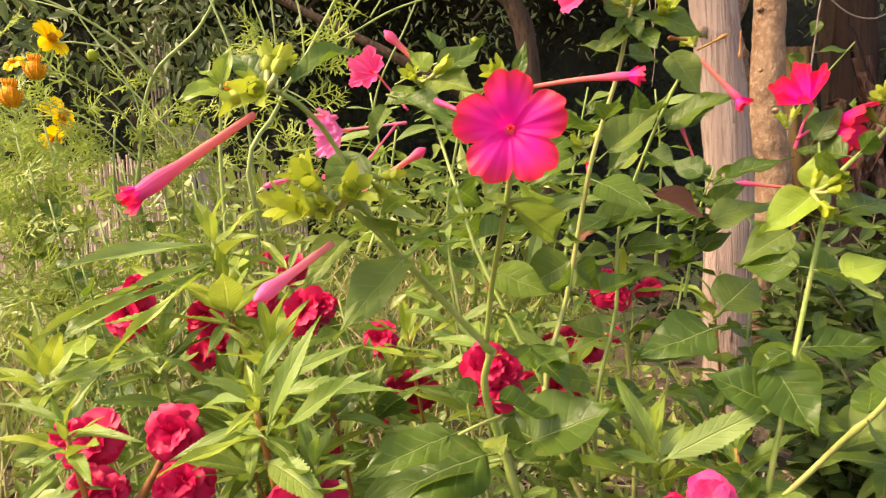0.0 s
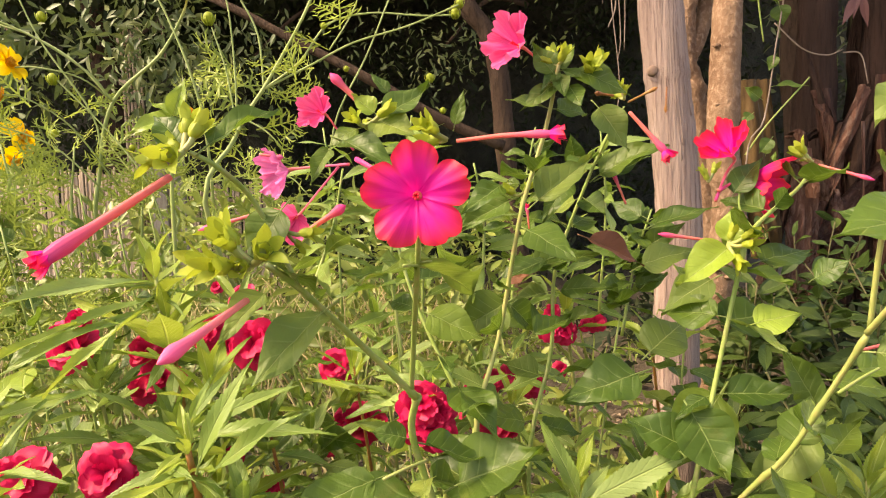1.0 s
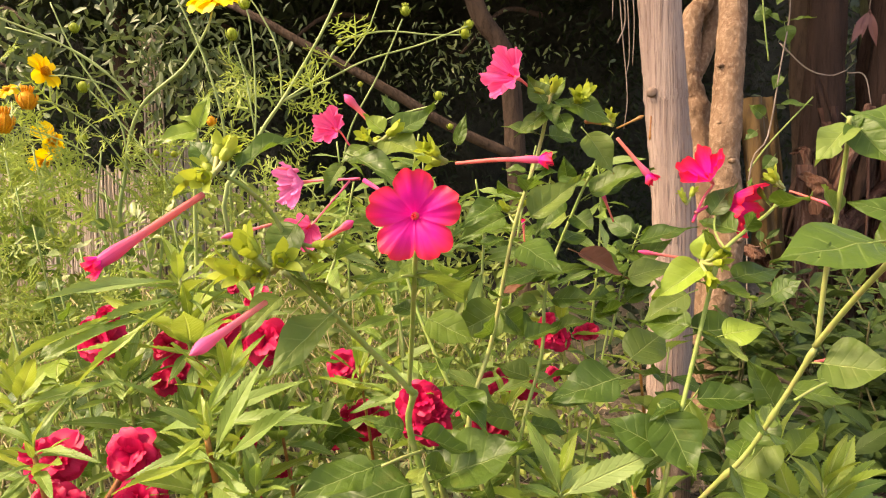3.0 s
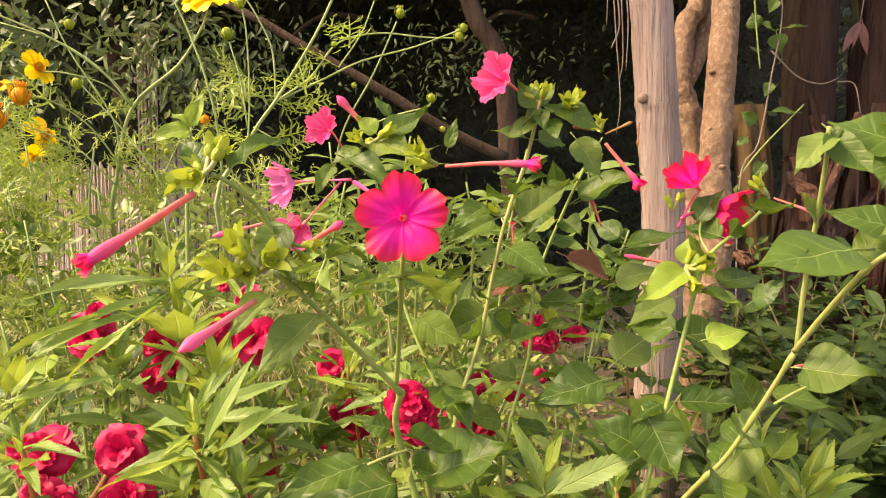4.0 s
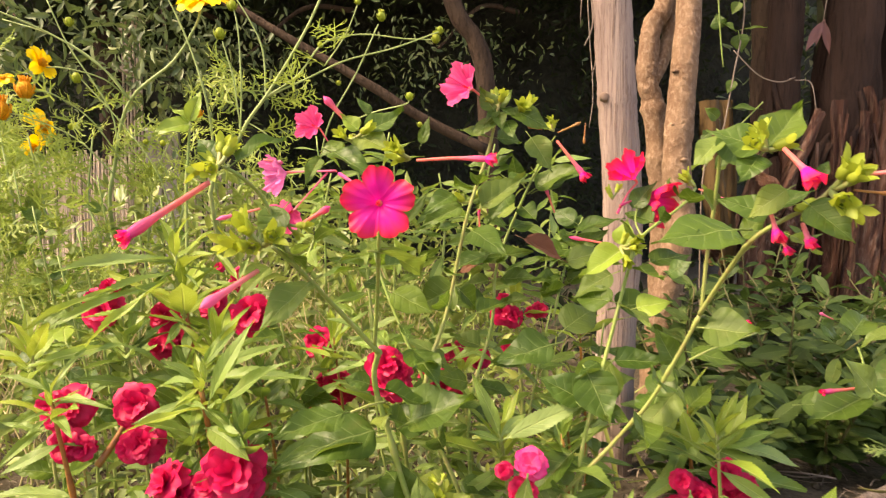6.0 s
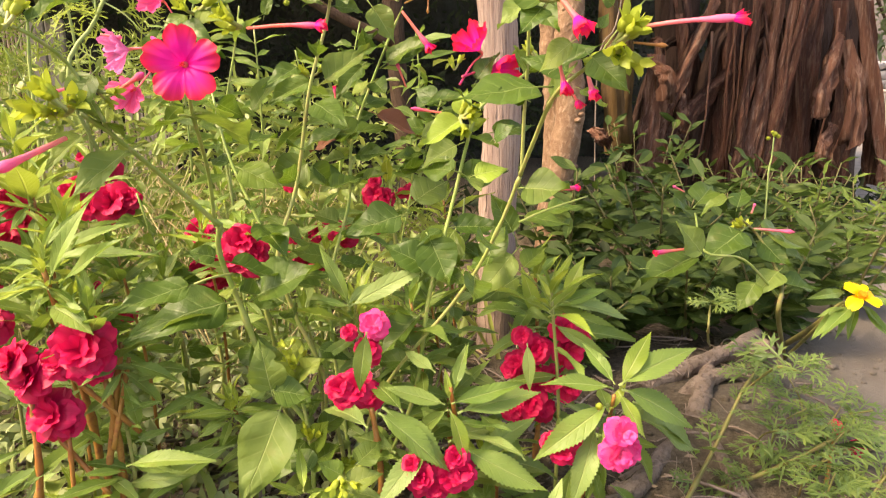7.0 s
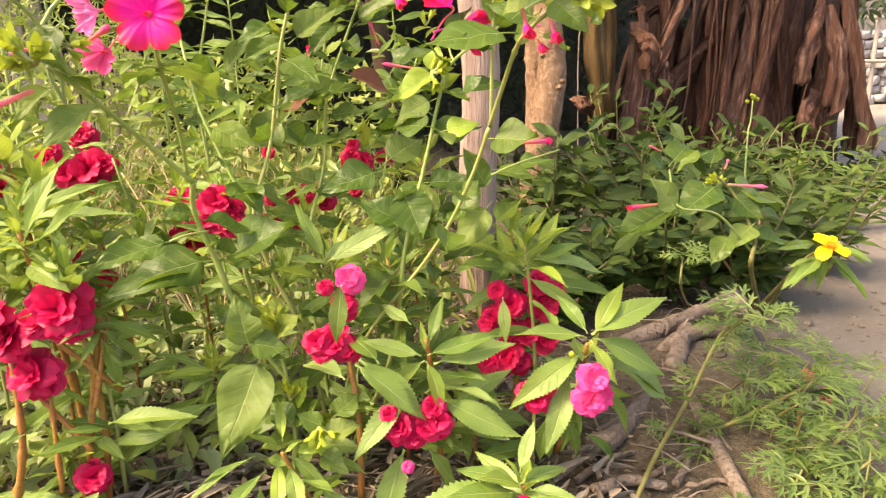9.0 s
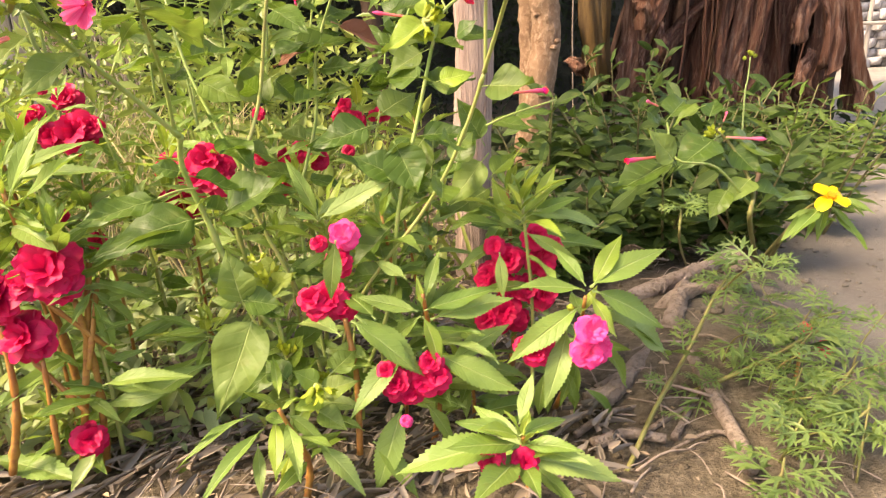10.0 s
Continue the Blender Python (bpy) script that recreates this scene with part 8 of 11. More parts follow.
leaf(balsam_k, "lance", (0.183, 0.310, 0.131), (0.156, 0.330, 0.101), (0.07, -0.57, 0.73), 1.40)
leaf(balsam_k, "lance", (0.187, 0.310, 0.108), (0.228, 0.340, 0.110), (-0.03, -0.48, 0.69), 1.40)
leaf(balsam_k, "lance", (0.183, 0.310, 0.100), (0.208, 0.330, 0.044), (0.04, -0.48, 0.63), 1.40)
leaf(balsam_k, "lance", (0.145, 0.310, 0.103), (0.114, 0.350, 0.103), (-0.13, -0.51, 0.78), 1.40)
leaf(balsam_k, "lance", (0.175, 0.310, 0.162), (0.154, 0.340, 0.169), (-0.13, -0.46, 0.71), 1.30)

balsam_l = thing("balsam_plant", (0.250, 0.270, 0.000), "leafy young balsam with bright serrated leaves", "flowering plant", "balsam plants")
stem(balsam_l, [(0.250, 0.270, 0.000), (0.252, 0.256, 0.031), (0.236, 0.225, 0.079)], 0.003, 0.00144, M_STEM_ORANGE, knots=(0.3, 0.55, 0.75), leaves=4, size=0.055, kind="lance", start=0.5)
tuft(balsam_l, (0.236, 0.225, 0.079), 0.040, 6, 413)
leaf(balsam_l, "lance", (0.234, 0.225, 0.090), (0.245, 0.235, 0.118), (-0.10, -0.37, 0.79), 1.5)
leaf(balsam_l, "lance", (0.235, 0.225, 0.081), (0.270, 0.235, 0.087), (-0.10, -0.36, 0.80), 1.5)
leaf(balsam_l, "lance", (0.232, 0.225, 0.081), (0.196, 0.225, 0.101), (-0.10, -0.36, 0.80), 1.5)
leaf(balsam_l, "lance", (0.232, 0.225, 0.074), (0.187, 0.205, 0.094), (-0.09, -0.36, 0.80), 1.5)
leaf(balsam_l, "lance", (0.233, 0.225, 0.079), (0.211, 0.205, 0.106), (-0.10, -0.36, 0.80), 1.5, M_LANCE_YOUNG)
leaf(balsam_l, "lance", (0.236, 0.225, 0.073), (0.267, 0.205, 0.084), (-0.10, -0.36, 0.80), 1.5)
leaf(balsam_l, "lance", (0.237, 0.225, 0.065), (0.297, 0.205, 0.056), (-0.10, -0.36, 0.81), 1.5)
leaf(balsam_l, "lance", (0.235, 0.225, 0.061), (0.237, 0.185, 0.068), (-0.10, -0.36, 0.81), 1.5)
leaf(balsam_l, "lance", (0.232, 0.225, 0.062), (0.198, 0.175, 0.081), (-0.09, -0.36, 0.81), 1.5)
leaf(balsam_l, "lance", (0.230, 0.225, 0.073), (0.155, 0.225, 0.081), (-0.09, -0.36, 0.80), 1.5)
bloom(balsam_l, (0.214, 0.220, 0.069), 0.0196, (-0.12, -0.89, 0.53))
bloom(balsam_l, (0.236, 0.220, 0.064), 0.0196, (-0.12, -0.89, 0.53))
bloom(balsam_l, (0.225, 0.220, 0.059), 0.0164, (-0.12, -0.89, 0.53))

balsam_m = thing("balsam_plant", (0.093, 0.300, 0.000), "small leafy balsam beside fallen twigs", "flowering plant", "balsam plants")
stem(balsam_m, [(0.093, 0.300, 0.000), (0.097, 0.296, 0.035), (0.083, 0.280, 0.087)], 0.003, 0.00144, M_STEM_ORANGE, knots=(0.3, 0.55, 0.75), leaves=4, size=0.055, kind="lance", start=0.5)
leaf(balsam_m, "lance", (0.084, 0.280, 0.097), (0.082, 0.300, 0.119), (0.05, -0.39, 0.77), 1.2, M_LANCE_YOUNG)
leaf(balsam_m, "lance", (0.084, 0.280, 0.086), (0.095, 0.280, 0.095), (0.05, -0.39, 0.77), 1.2, M_LANCE_YOUNG)
leaf(balsam_m, "lance", (0.066, 0.300, 0.061), (0.025, 0.260, 0.042), (-0.06, -0.28, 0.76), 0.90)
leaf(balsam_m, "lance", (0.077, 0.300, 0.068), (0.080, 0.260, 0.048), (0.03, -0.46, 0.77), 1.20, M_LANCE_YOUNG)
leaf(balsam_m, "lance", (0.063, 0.300, 0.049), (0.066, 0.270, 0.028), (0.13, -0.41, 0.73), 1.20)
leaf(balsam_m, "lance", (0.059, 0.300, 0.074), (0.007, 0.280, 0.060), (-0.06, -0.30, 0.64), 0.60)
leaf(balsam_m, "lance", (0.079, 0.300, 0.081), (0.060, 0.300, 0.095), (0.05, -0.32, 0.66), 1.20, M_LANCE_YOUNG)
leaf(balsam_m, "lance", (0.083, 0.300, 0.082), (0.101, 0.300, 0.084), (0.11, -0.29, 0.78), 1.20, M_LANCE_YOUNG)
leaf(balsam_m, "lance", (0.087, 0.300, 0.071), (0.117, 0.280, 0.054), (0.12, -0.49, 0.73), 1.30)
leaf(balsam_m, "lance", (0.106, 0.300, 0.044), (0.139, 0.270, 0.024), (-0.03, -0.32, 0.70), 1.40)
leaf(balsam_m, "lance", (0.055, 0.300, 0.071), (0.022, 0.290, 0.066), (0.04, -0.28, 0.83), 0.80)
leaf(balsam_m, "lance", (0.088, 0.300, 0.050), (0.080, 0.270, 0.031), (0.16, -0.41, 0.75), 1.00, M_LANCE_YOUNG)

balsam_n = thing("balsam_plant", (0.025, 0.434, 0.000), "small bright balsam shoot among the weeds", "flowering plant", "balsam plants")
stem(balsam_n, [(0.025, 0.434, 0.000), (0.029, 0.430, 0.041), (0.015, 0.414, 0.102)], 0.003, 0.00144, M_STEM_ORANGE, knots=(0.3, 0.55, 0.75), leaves=4, size=0.055, kind="lance", start=0.5)
tuft(balsam_n, (0.015, 0.414, 0.102), 0.061, 6, 443)
leaf(balsam_n, "lance", (0.015, 0.414, 0.105), (0.011, 0.433, 0.116), (0.08, -0.36, 0.75), 1.1, M_LANCE_YOUNG)
leaf(balsam_n, "lance", (0.012, 0.414, 0.097), (-0.015, 0.396, 0.108), (0.08, -0.36, 0.75), 1.1)
leaf(balsam_n, "lance", (0.016, 0.414, 0.096), (0.047, 0.396, 0.099), (0.08, -0.36, 0.75), 1.1)
leaf(balsam_n, "lance", (0.012, 0.414, 0.090), (-0.006, 0.387, 0.091), (0.08, -0.36, 0.75), 1.1)
leaf(balsam_n, "lance", (0.014, 0.414, 0.102), (0.002, 0.414, 0.113), (0.08, -0.36, 0.75), 1.1, M_LANCE_YOUNG)
leaf(balsam_n, "lance", (0.015, 0.414, 0.101), (0.030, 0.424, 0.105), (0.08, -0.36, 0.75), 1.1, M_LANCE_YOUNG)
leaf(balsam_n, "lance", (0.007, 0.414, 0.072), (-0.058, 0.359, 0.059), (0.08, -0.36, 0.76), 1.1)
leaf(balsam_n, "lance", (0.013, 0.414, 0.085), (0.012, 0.378, 0.079), (0.08, -0.36, 0.76), 1.1)
leaf(balsam_n, "lance", (0.015, 0.414, 0.090), (0.050, 0.396, 0.081), (0.08, -0.36, 0.75), 1.1)
leaf(balsam_n, "lance", (0.018, 0.379, 0.080), (-0.049, 0.349, 0.065), (0.14, -0.37, 0.70), 1.30)
leaf(balsam_n, "lance", (0.024, 0.379, 0.109), (-0.011, 0.369, 0.115), (0.06, -0.44, 0.72), 1.00, M_LANCE_YOUNG)
leaf(balsam_n, "lance", (0.027, 0.379, 0.114), (0.025, 0.379, 0.133), (0.20, -0.25, 0.78), 1.30, M_LANCE_YOUNG)
leaf(balsam_n, "lance", (0.028, 0.379, 0.109), (0.050, 0.369, 0.117), (0.08, -0.40, 0.65), 1.20, M_LANCE_YOUNG)
leaf(balsam_n, "lance", (0.021, 0.379, 0.102), (-0.003, 0.359, 0.100), (0.03, -0.29, 0.84), 1.10)
leaf(balsam_n, "lance", (0.016, 0.379, 0.112), (-0.015, 0.379, 0.130), (0.05, -0.29, 0.82), 1.00)
leaf(balsam_n, "lance", (0.027, 0.379, 0.101), (0.046, 0.359, 0.089), (0.13, -0.32, 0.81), 1.00)

four_oclock_right = thing("four_oclock_plant", (0.701, 0.672, 0.000), "low four o'clock plant with broad leaves and salmon buds", "flowering plant", "four o'clock plants")
stem(four_oclock_right, [(0.701, 0.672, 0.000), (0.518, 0.433, 0.144), (0.530, 0.451, 0.172), (0.517, 0.470, 0.212), (0.495, 0.470, 0.233)], 0.0027, 0.00108, M_STEM_OLIVE, knots=(0.5,))
stem(four_oclock_right, [(0.525, 0.442, 0.158), (0.479, 0.433, 0.201), (0.434, 0.424, 0.213), (0.447, 0.470, 0.240)], 0.00132, 0.00084)
stem(four_oclock_right, [(0.701, 0.672, 0.000), (0.542, 0.414, 0.136), (0.541, 0.387, 0.168), (0.550, 0.374, 0.178)], 0.0021, 0.00108, M_STEM_OLIVE)
tube_bud(four_oclock_right, (0.509, 0.470, 0.223), (0.546, 0.460, 0.220), 0.0025, M_TUBE_PINK, label="slim salmon bud")
tube_bud(four_oclock_right, (0.417, 0.424, 0.216), (0.384, 0.414, 0.216), 0.0026, M_TUBE, open_end=0.7, label="small crimson bud")
tube_bud(four_oclock_right, (0.492, 0.580, 0.246), (0.477, 0.580, 0.253), 0.0021, M_TUBE_PINK)
tube_bud(four_oclock_right, (0.505, 0.470, 0.238), (0.508, 0.470, 0.248), 0.0018, M_TUBE_PINK)
leaf(four_oclock_right, "broad", (0.431, 0.424, 0.212), (0.406, 0.424, 0.242), (-0.25, -0.48, 0.55), 1.1)
leaf(four_oclock_right, "broad", (0.423, 0.424, 0.208), (0.369, 0.414, 0.190), (-0.11, -0.22, 0.80), 1.1)
leaf(four_oclock_right, "broad", (0.490, 0.460, 0.223), (0.444, 0.442, 0.199), (-0.25, -0.43, 0.57), 1.1)
leaf(four_oclock_right, "broad", (0.481, 0.460, 0.221), (0.493, 0.451, 0.189), (-0.27, -0.47, 0.53), 1.1)
leaf(four_oclock_right, "broad", (0.483, 0.534, 0.240), (0.519, 0.562, 0.258), (-0.23, -0.44, 0.56))
leaf(four_oclock_right, "broad", (0.489, 0.488, 0.251), (0.469, 0.506, 0.235), (-0.15, -0.26, 0.73), 1.1)
leaf(four_oclock_right, "broad", (0.501, 0.488, 0.242), (0.517, 0.506, 0.258), (-0.15, -0.26, 0.73), 1.1)
leaf(four_oclock_right, "broad", (0.479, 0.580, 0.242), (0.503, 0.580, 0.225), (-0.21, -0.45, 0.55), 1.2)
leaf(four_oclock_right, "broad", (0.517, 0.470, 0.212), (0.535, 0.451, 0.186), (-0.26, -0.42, 0.58), 1.2)
leaf(four_oclock_right, "broad", (0.523, 0.470, 0.220), (0.593, 0.488, 0.197), (-0.21, -0.33, 0.66))
leaf(four_oclock_right, "broad", (0.526, 0.451, 0.184), (0.493, 0.433, 0.168), (-0.22, -0.33, 0.68))
leaf(four_oclock_right, "broad", (0.408, 0.488, 0.183), (0.438, 0.470, 0.188), (-0.19, -0.45, 0.60), 1.2)
leaf(four_oclock_right, "broad", (0.533, 0.451, 0.172), (0.571, 0.451, 0.164), (-0.22, -0.32, 0.68))
leaf(four_oclock_right, "broad", (0.492, 0.433, 0.179), (0.468, 0.424, 0.155), (-0.26, -0.41, 0.61))
leaf(four_oclock_right, "lance", (0.550, 0.378, 0.172), (0.507, 0.359, 0.155), (-0.18, -0.23, 0.77), 1.2)
leaf(four_oclock_right, "lance", (0.553, 0.378, 0.172), (0.536, 0.368, 0.145), (-0.31, -0.38, 0.61), 1.2)
leaf(four_oclock_right, "lance", (0.559, 0.378, 0.169), (0.603, 0.378, 0.132), (-0.25, -0.30, 0.69), 1.2)
leaf(four_oclock_right, "lance", (0.548, 0.378, 0.170), (0.513, 0.378, 0.164), (-0.18, -0.23, 0.77))
leaf(four_oclock_right, "lance", (0.568, 0.387, 0.174), (0.611, 0.396, 0.164), (-0.12, -0.15, 0.84))


balsam_p = thing("balsam_plant", (0.202, 0.420, 0.000), "leafy balsam with toothed leaves round its crimson blooms", "flowering plant", "balsam plants")
stem(balsam_p, [(0.202, 0.420, 0.000), (0.201, 0.415, 0.049), (0.198, 0.405, 0.097)], 0.003, 0.0016, M_STEM_ORANGE, knots=(0.3, 0.55, 0.75))
leaf(balsam_p, "lance", (0.198, 0.405, 0.097), (0.252, 0.385, 0.116), (-0.1, -0.6, 0.7), 1.00)
leaf(balsam_p, "lance", (0.198, 0.405, 0.097), (0.214, 0.410, 0.143), (-0.1, -0.6, 0.7), 1.00)
leaf(balsam_p, "lance", (0.198, 0.405, 0.097), (0.149, 0.390, 0.126), (-0.1, -0.6, 0.7), 1.10)
leaf(balsam_p, "lance", (0.198, 0.405, 0.097), (0.211, 0.375, 0.064), (-0.1, -0.6, 0.7), 1.10)
leaf(balsam_p, "lance", (0.253, 0.405, 0.080), (0.216, 0.400, 0.068), (-0.1, -0.6, 0.7), 1.10)
leaf(balsam_p, "lance", (0.197, 0.405, 0.089), (0.157, 0.380, 0.098), (-0.1, -0.6, 0.7), 1.10)
leaf(balsam_p, "lance", (0.198, 0.405, 0.097), (0.239, 0.420, 0.127), (-0.1, -0.6, 0.7), 1.00)
leaf(balsam_p, "lance", (0.195, 0.405, 0.082), (0.174, 0.385, 0.048), (-0.1, -0.6, 0.7), 1.10)
tuft(balsam_p, (0.198, 0.405, 0.097), 0.040, 5, 911)

four_oclock_low = thing("four_oclock_plant", (0.068, 0.360, 0.000), "low leafy branch with green seed cups", "flowering plant", "four o'clock plants")
stem(four_oclock_low, [(0.068, 0.360, 0.000), (0.081, 0.365, 0.025), (0.083, 0.370, 0.080), (0.073, 0.375, 0.142)], 0.0026, 0.0013, M_STEM, knots=(0.4, 0.7))
stem(four_oclock_low, [(0.081, 0.365, 0.025), (0.104, 0.360, 0.053)], 0.0016, 0.0010, M_STEM)
leaf(four_oclock_low, "broad", (0.083, 0.370, 0.080), (0.099, 0.352, 0.109), (-0.1, -0.7, 0.6), 0.85)
leaf(four_oclock_low, "broad", (0.079, 0.370, 0.095), (0.064, 0.352, 0.095), (-0.1, -0.7, 0.6), 0.85, M_BROAD_PALE)
leaf(four_oclock_low, "broad", (0.083, 0.370, 0.065), (0.108, 0.352, 0.090), (-0.1, -0.7, 0.6), 0.85)
leaf(four_oclock_low, "broad", (0.081, 0.370, 0.050), (0.056, 0.352, 0.052), (-0.1, -0.7, 0.6), 0.85, M_BROAD_PALE)
leaf(four_oclock_low, "broad", (0.080, 0.370, 0.022), (0.106, 0.352, 0.005), (-0.1, -0.7, 0.6), 0.85, M_BROAD_PALE)
leaf(four_oclock_low, "broad", (0.080, 0.370, 0.022), (0.061, 0.352, 0.009), (-0.1, -0.7, 0.6), 0.85)
leaf(four_oclock_low, "broad", (0.103, 0.370, 0.048), (0.120, 0.352, 0.071), (-0.1, -0.7, 0.6), 0.85, M_BROAD_YOUNG)
leaf(four_oclock_low, "broad", (0.075, 0.370, 0.134), (0.061, 0.352, 0.160), (-0.1, -0.7, 0.6), 0.85, M_BROAD_PALE)
leaf(four_oclock_low, "broad", (0.074, 0.370, 0.139), (0.095, 0.352, 0.161), (-0.1, -0.7, 0.6), 0.85)
leaf(four_oclock_low, "broad", (0.082, 0.370, 0.075), (0.069, 0.352, 0.071), (-0.1, -0.7, 0.6), 0.85)
leaf(four_oclock_low, "broad", (0.080, 0.370, 0.024), (0.097, 0.352, 0.051), (-0.1, -0.7, 0.6), 0.85, M_BROAD_YOUNG)
leaf(four_oclock_low, "broad", (0.103, 0.370, 0.048), (0.109, 0.352, 0.036), (-0.1, -0.7, 0.6), 0.85)
bud_cluster(four_oclock_low, (0.074, 0.365, 0.146), 0.0105, 5, 868)
bud_cluster(four_oclock_low, (0.104, 0.365, 0.053), 0.0105, 5, 952)
bud_cluster(four_oclock_low, (0.083, 0.365, 0.086), 0.0105, 4, 900)

yellow_cosmos = thing("cosmos_plant", (0.734, 0.720, 0.000), "small yellow cosmos flower above narrow leaves", "flowering plant", "cosmos plants")
stem(yellow_cosmos, [(0.734, 0.720, 0.000), (0.581, 0.470, 0.116), (0.550, 0.400, 0.160), (0.551, 0.374, 0.174)], 0.0042, 0.0012, M_STEM_OLIVE)
cosmos_flower(yellow_cosmos, (0.550, 0.372, 0.180), (0.01, -0.77, 1.11), 0.0312, label="bright yellow flower with a few petals", petals=5)
leaf(yellow_cosmos, "lance", (0.542, 0.385, 0.167), (0.502, 0.360, 0.153), (-0.1, -0.8, 0.6), 0.95)
leaf(yellow_cosmos, "lance", (0.546, 0.385, 0.166), (0.525, 0.360, 0.150), (-0.1, -0.8, 0.6), 0.95)
leaf(yellow_cosmos, "lance", (0.562, 0.385, 0.169), (0.586, 0.360, 0.134), (-0.1, -0.8, 0.6), 0.95)
leaf(yellow_cosmos, "lance", (0.544, 0.385, 0.180), (0.498, 0.360, 0.189), (-0.1, -0.8, 0.6), 0.95)
leaf(yellow_cosmos, "lance", (0.567, 0.385, 0.176), (0.588, 0.360, 0.171), (-0.1, -0.8, 0.6), 0.95)

cosmos = thing("cosmos_plant", (-0.450, 1.150, 0.000), "tall branching yellow cosmos with thread-thin stems and feathery leaves", "flowering plant", "cosmos plants")
stem(cosmos, [(-0.450, 1.150, 0.000), (-0.405, 0.902, 0.318), (-0.386, 0.874, 0.429), (-0.355, 0.856, 0.511), (-0.294, 0.856, 0.565), (-0.262, 0.856, 0.614), (-0.252, 0.856, 0.644)], 0.0035, 0.0012, M_STEM_THIN)
stem(cosmos, [(-0.355, 0.856, 0.510), (-0.376, 0.838, 0.545), (-0.432, 0.819, 0.587), (-0.507, 0.801, 0.620), (-0.563, 0.801, 0.640)], 0.0016, 0.0012, M_STEM_THIN)
stem(cosmos, [(-0.355, 0.856, 0.510), (-0.400, 0.856, 0.563), (-0.460, 0.856, 0.600), (-0.528, 0.856, 0.621)], 0.0012, 0.0009, M_STEM_THIN)
stem(cosmos, [(-0.383, 0.874, 0.429), (-0.391, 0.874, 0.498), (-0.448, 0.874, 0.590), (-0.478, 0.874, 0.658)], 0.0014, 0.001, M_STEM_THIN)
stem(cosmos, [(-0.330, 1.150, 0.000), (-0.252, 0.902, 0.328), (-0.241, 0.856, 0.460), (-0.250, 0.838, 0.539), (-0.276, 0.838, 0.612), (-0.301, 0.838, 0.663)], 0.0026, 0.001, M_STEM_THIN)
stem(cosmos, [(-0.170, 1.100, 0.000), (-0.211, 0.764, 0.341), (-0.177, 0.764, 0.451), (-0.139, 0.764, 0.509), (-0.095, 0.764, 0.580), (-0.062, 0.764, 0.648)], 0.003, 0.0014, M_STEM_THIN)
stem(cosmos, [(-0.143, 0.764, 0.502), (-0.102, 0.764, 0.530), (-0.071, 0.782, 0.575), (-0.023, 0.792, 0.589), (0.033, 0.792, 0.584), (0.074, 0.792, 0.583)], 0.0014, 0.0009, M_STEM_THIN)
stem(cosmos, [(-0.143, 0.764, 0.502), (-0.088, 0.764, 0.527), (-0.041, 0.764, 0.549), (0.020, 0.764, 0.565), (0.078, 0.764, 0.586)], 0.0014, 0.0009, M_STEM_THIN)
stem(cosmos, [(-0.068, 0.764, 0.542), (-0.041, 0.764, 0.581), (-0.024, 0.764, 0.622)], 0.001, 0.0008, M_STEM_THIN)
stem(cosmos, [(-0.177, 0.764, 0.451), (-0.174, 0.764, 0.512), (-0.177, 0.764, 0.586), (-0.184, 0.764, 0.619)], 0.0012, 0.0009, M_STEM_THIN)
stem(cosmos, [(-0.177, 0.764, 0.471), (-0.184, 0.764, 0.525), (-0.197, 0.764, 0.572)], 0.001, 0.0009, M_STEM_THIN)
stem(cosmos, [(-0.143, 0.764, 0.499), (-0.146, 0.764, 0.560), (-0.163, 0.764, 0.600), (-0.184, 0.764, 0.633)], 0.0012, 0.0009, M_STEM_THIN)
stem(cosmos, [(-0.077, 0.782, 0.426), (-0.061, 0.764, 0.473), (-0.027, 0.764, 0.534), (0.001, 0.764, 0.595)], 0.0012, 0.0009, M_STEM_THIN)
stem(cosmos, [(-0.042, 0.727, 0.462), (-0.002, 0.709, 0.476), (0.037, 0.690, 0.483), (0.043, 0.690, 0.489)], 0.0009, 0.0008, M_STEM_THIN)
stem(cosmos, [(-0.364, 0.874, 0.406), (-0.399, 0.838, 0.478), (-0.435, 0.810, 0.510), (-0.460, 0.792, 0.513)], 0.0012, 0.0009, M_STEM_THIN)
stem(cosmos, [(-0.388, 0.874, 0.406), (-0.432, 0.856, 0.457), (-0.489, 0.838, 0.484), (-0.514, 0.819, 0.488)], 0.0012, 0.0009, M_STEM_THIN)
stem(cosmos, [(-0.417, 0.902, 0.390), (-0.490, 0.948, 0.433), (-0.539, 0.976, 0.468)], 0.0012, 0.0009, M_STEM_THIN)
stem(cosmos, [(-0.355, 0.856, 0.511), (-0.370, 0.810, 0.532), (-0.410, 0.792, 0.542), (-0.435, 0.792, 0.543)], 0.001, 0.0009, M_STEM_THIN)
stem(cosmos, [(-0.295, 0.856, 0.322), (-0.318, 0.856, 0.406), (-0.363, 0.856, 0.473), (-0.423, 0.856, 0.540)], 0.0012, 0.0009, M_STEM_THIN)
stem(cosmos, [(-0.175, 0.810, 0.405), (-0.130, 0.801, 0.406), (-0.106, 0.792, 0.384)], 0.001, 0.0008, M_STEM_THIN)
stem(cosmos, [(-0.170, 0.764, 0.472), (-0.143, 0.764, 0.455), (-0.122, 0.764, 0.431)], 0.001, 0.0008, M_STEM_THIN)
cosmos_flower(cosmos, (-0.251, 0.856, 0.649), (-0.03, -0.90, 2.24), 0.0707, label="yellow cosmos flower seen from below the rim", petals=8)
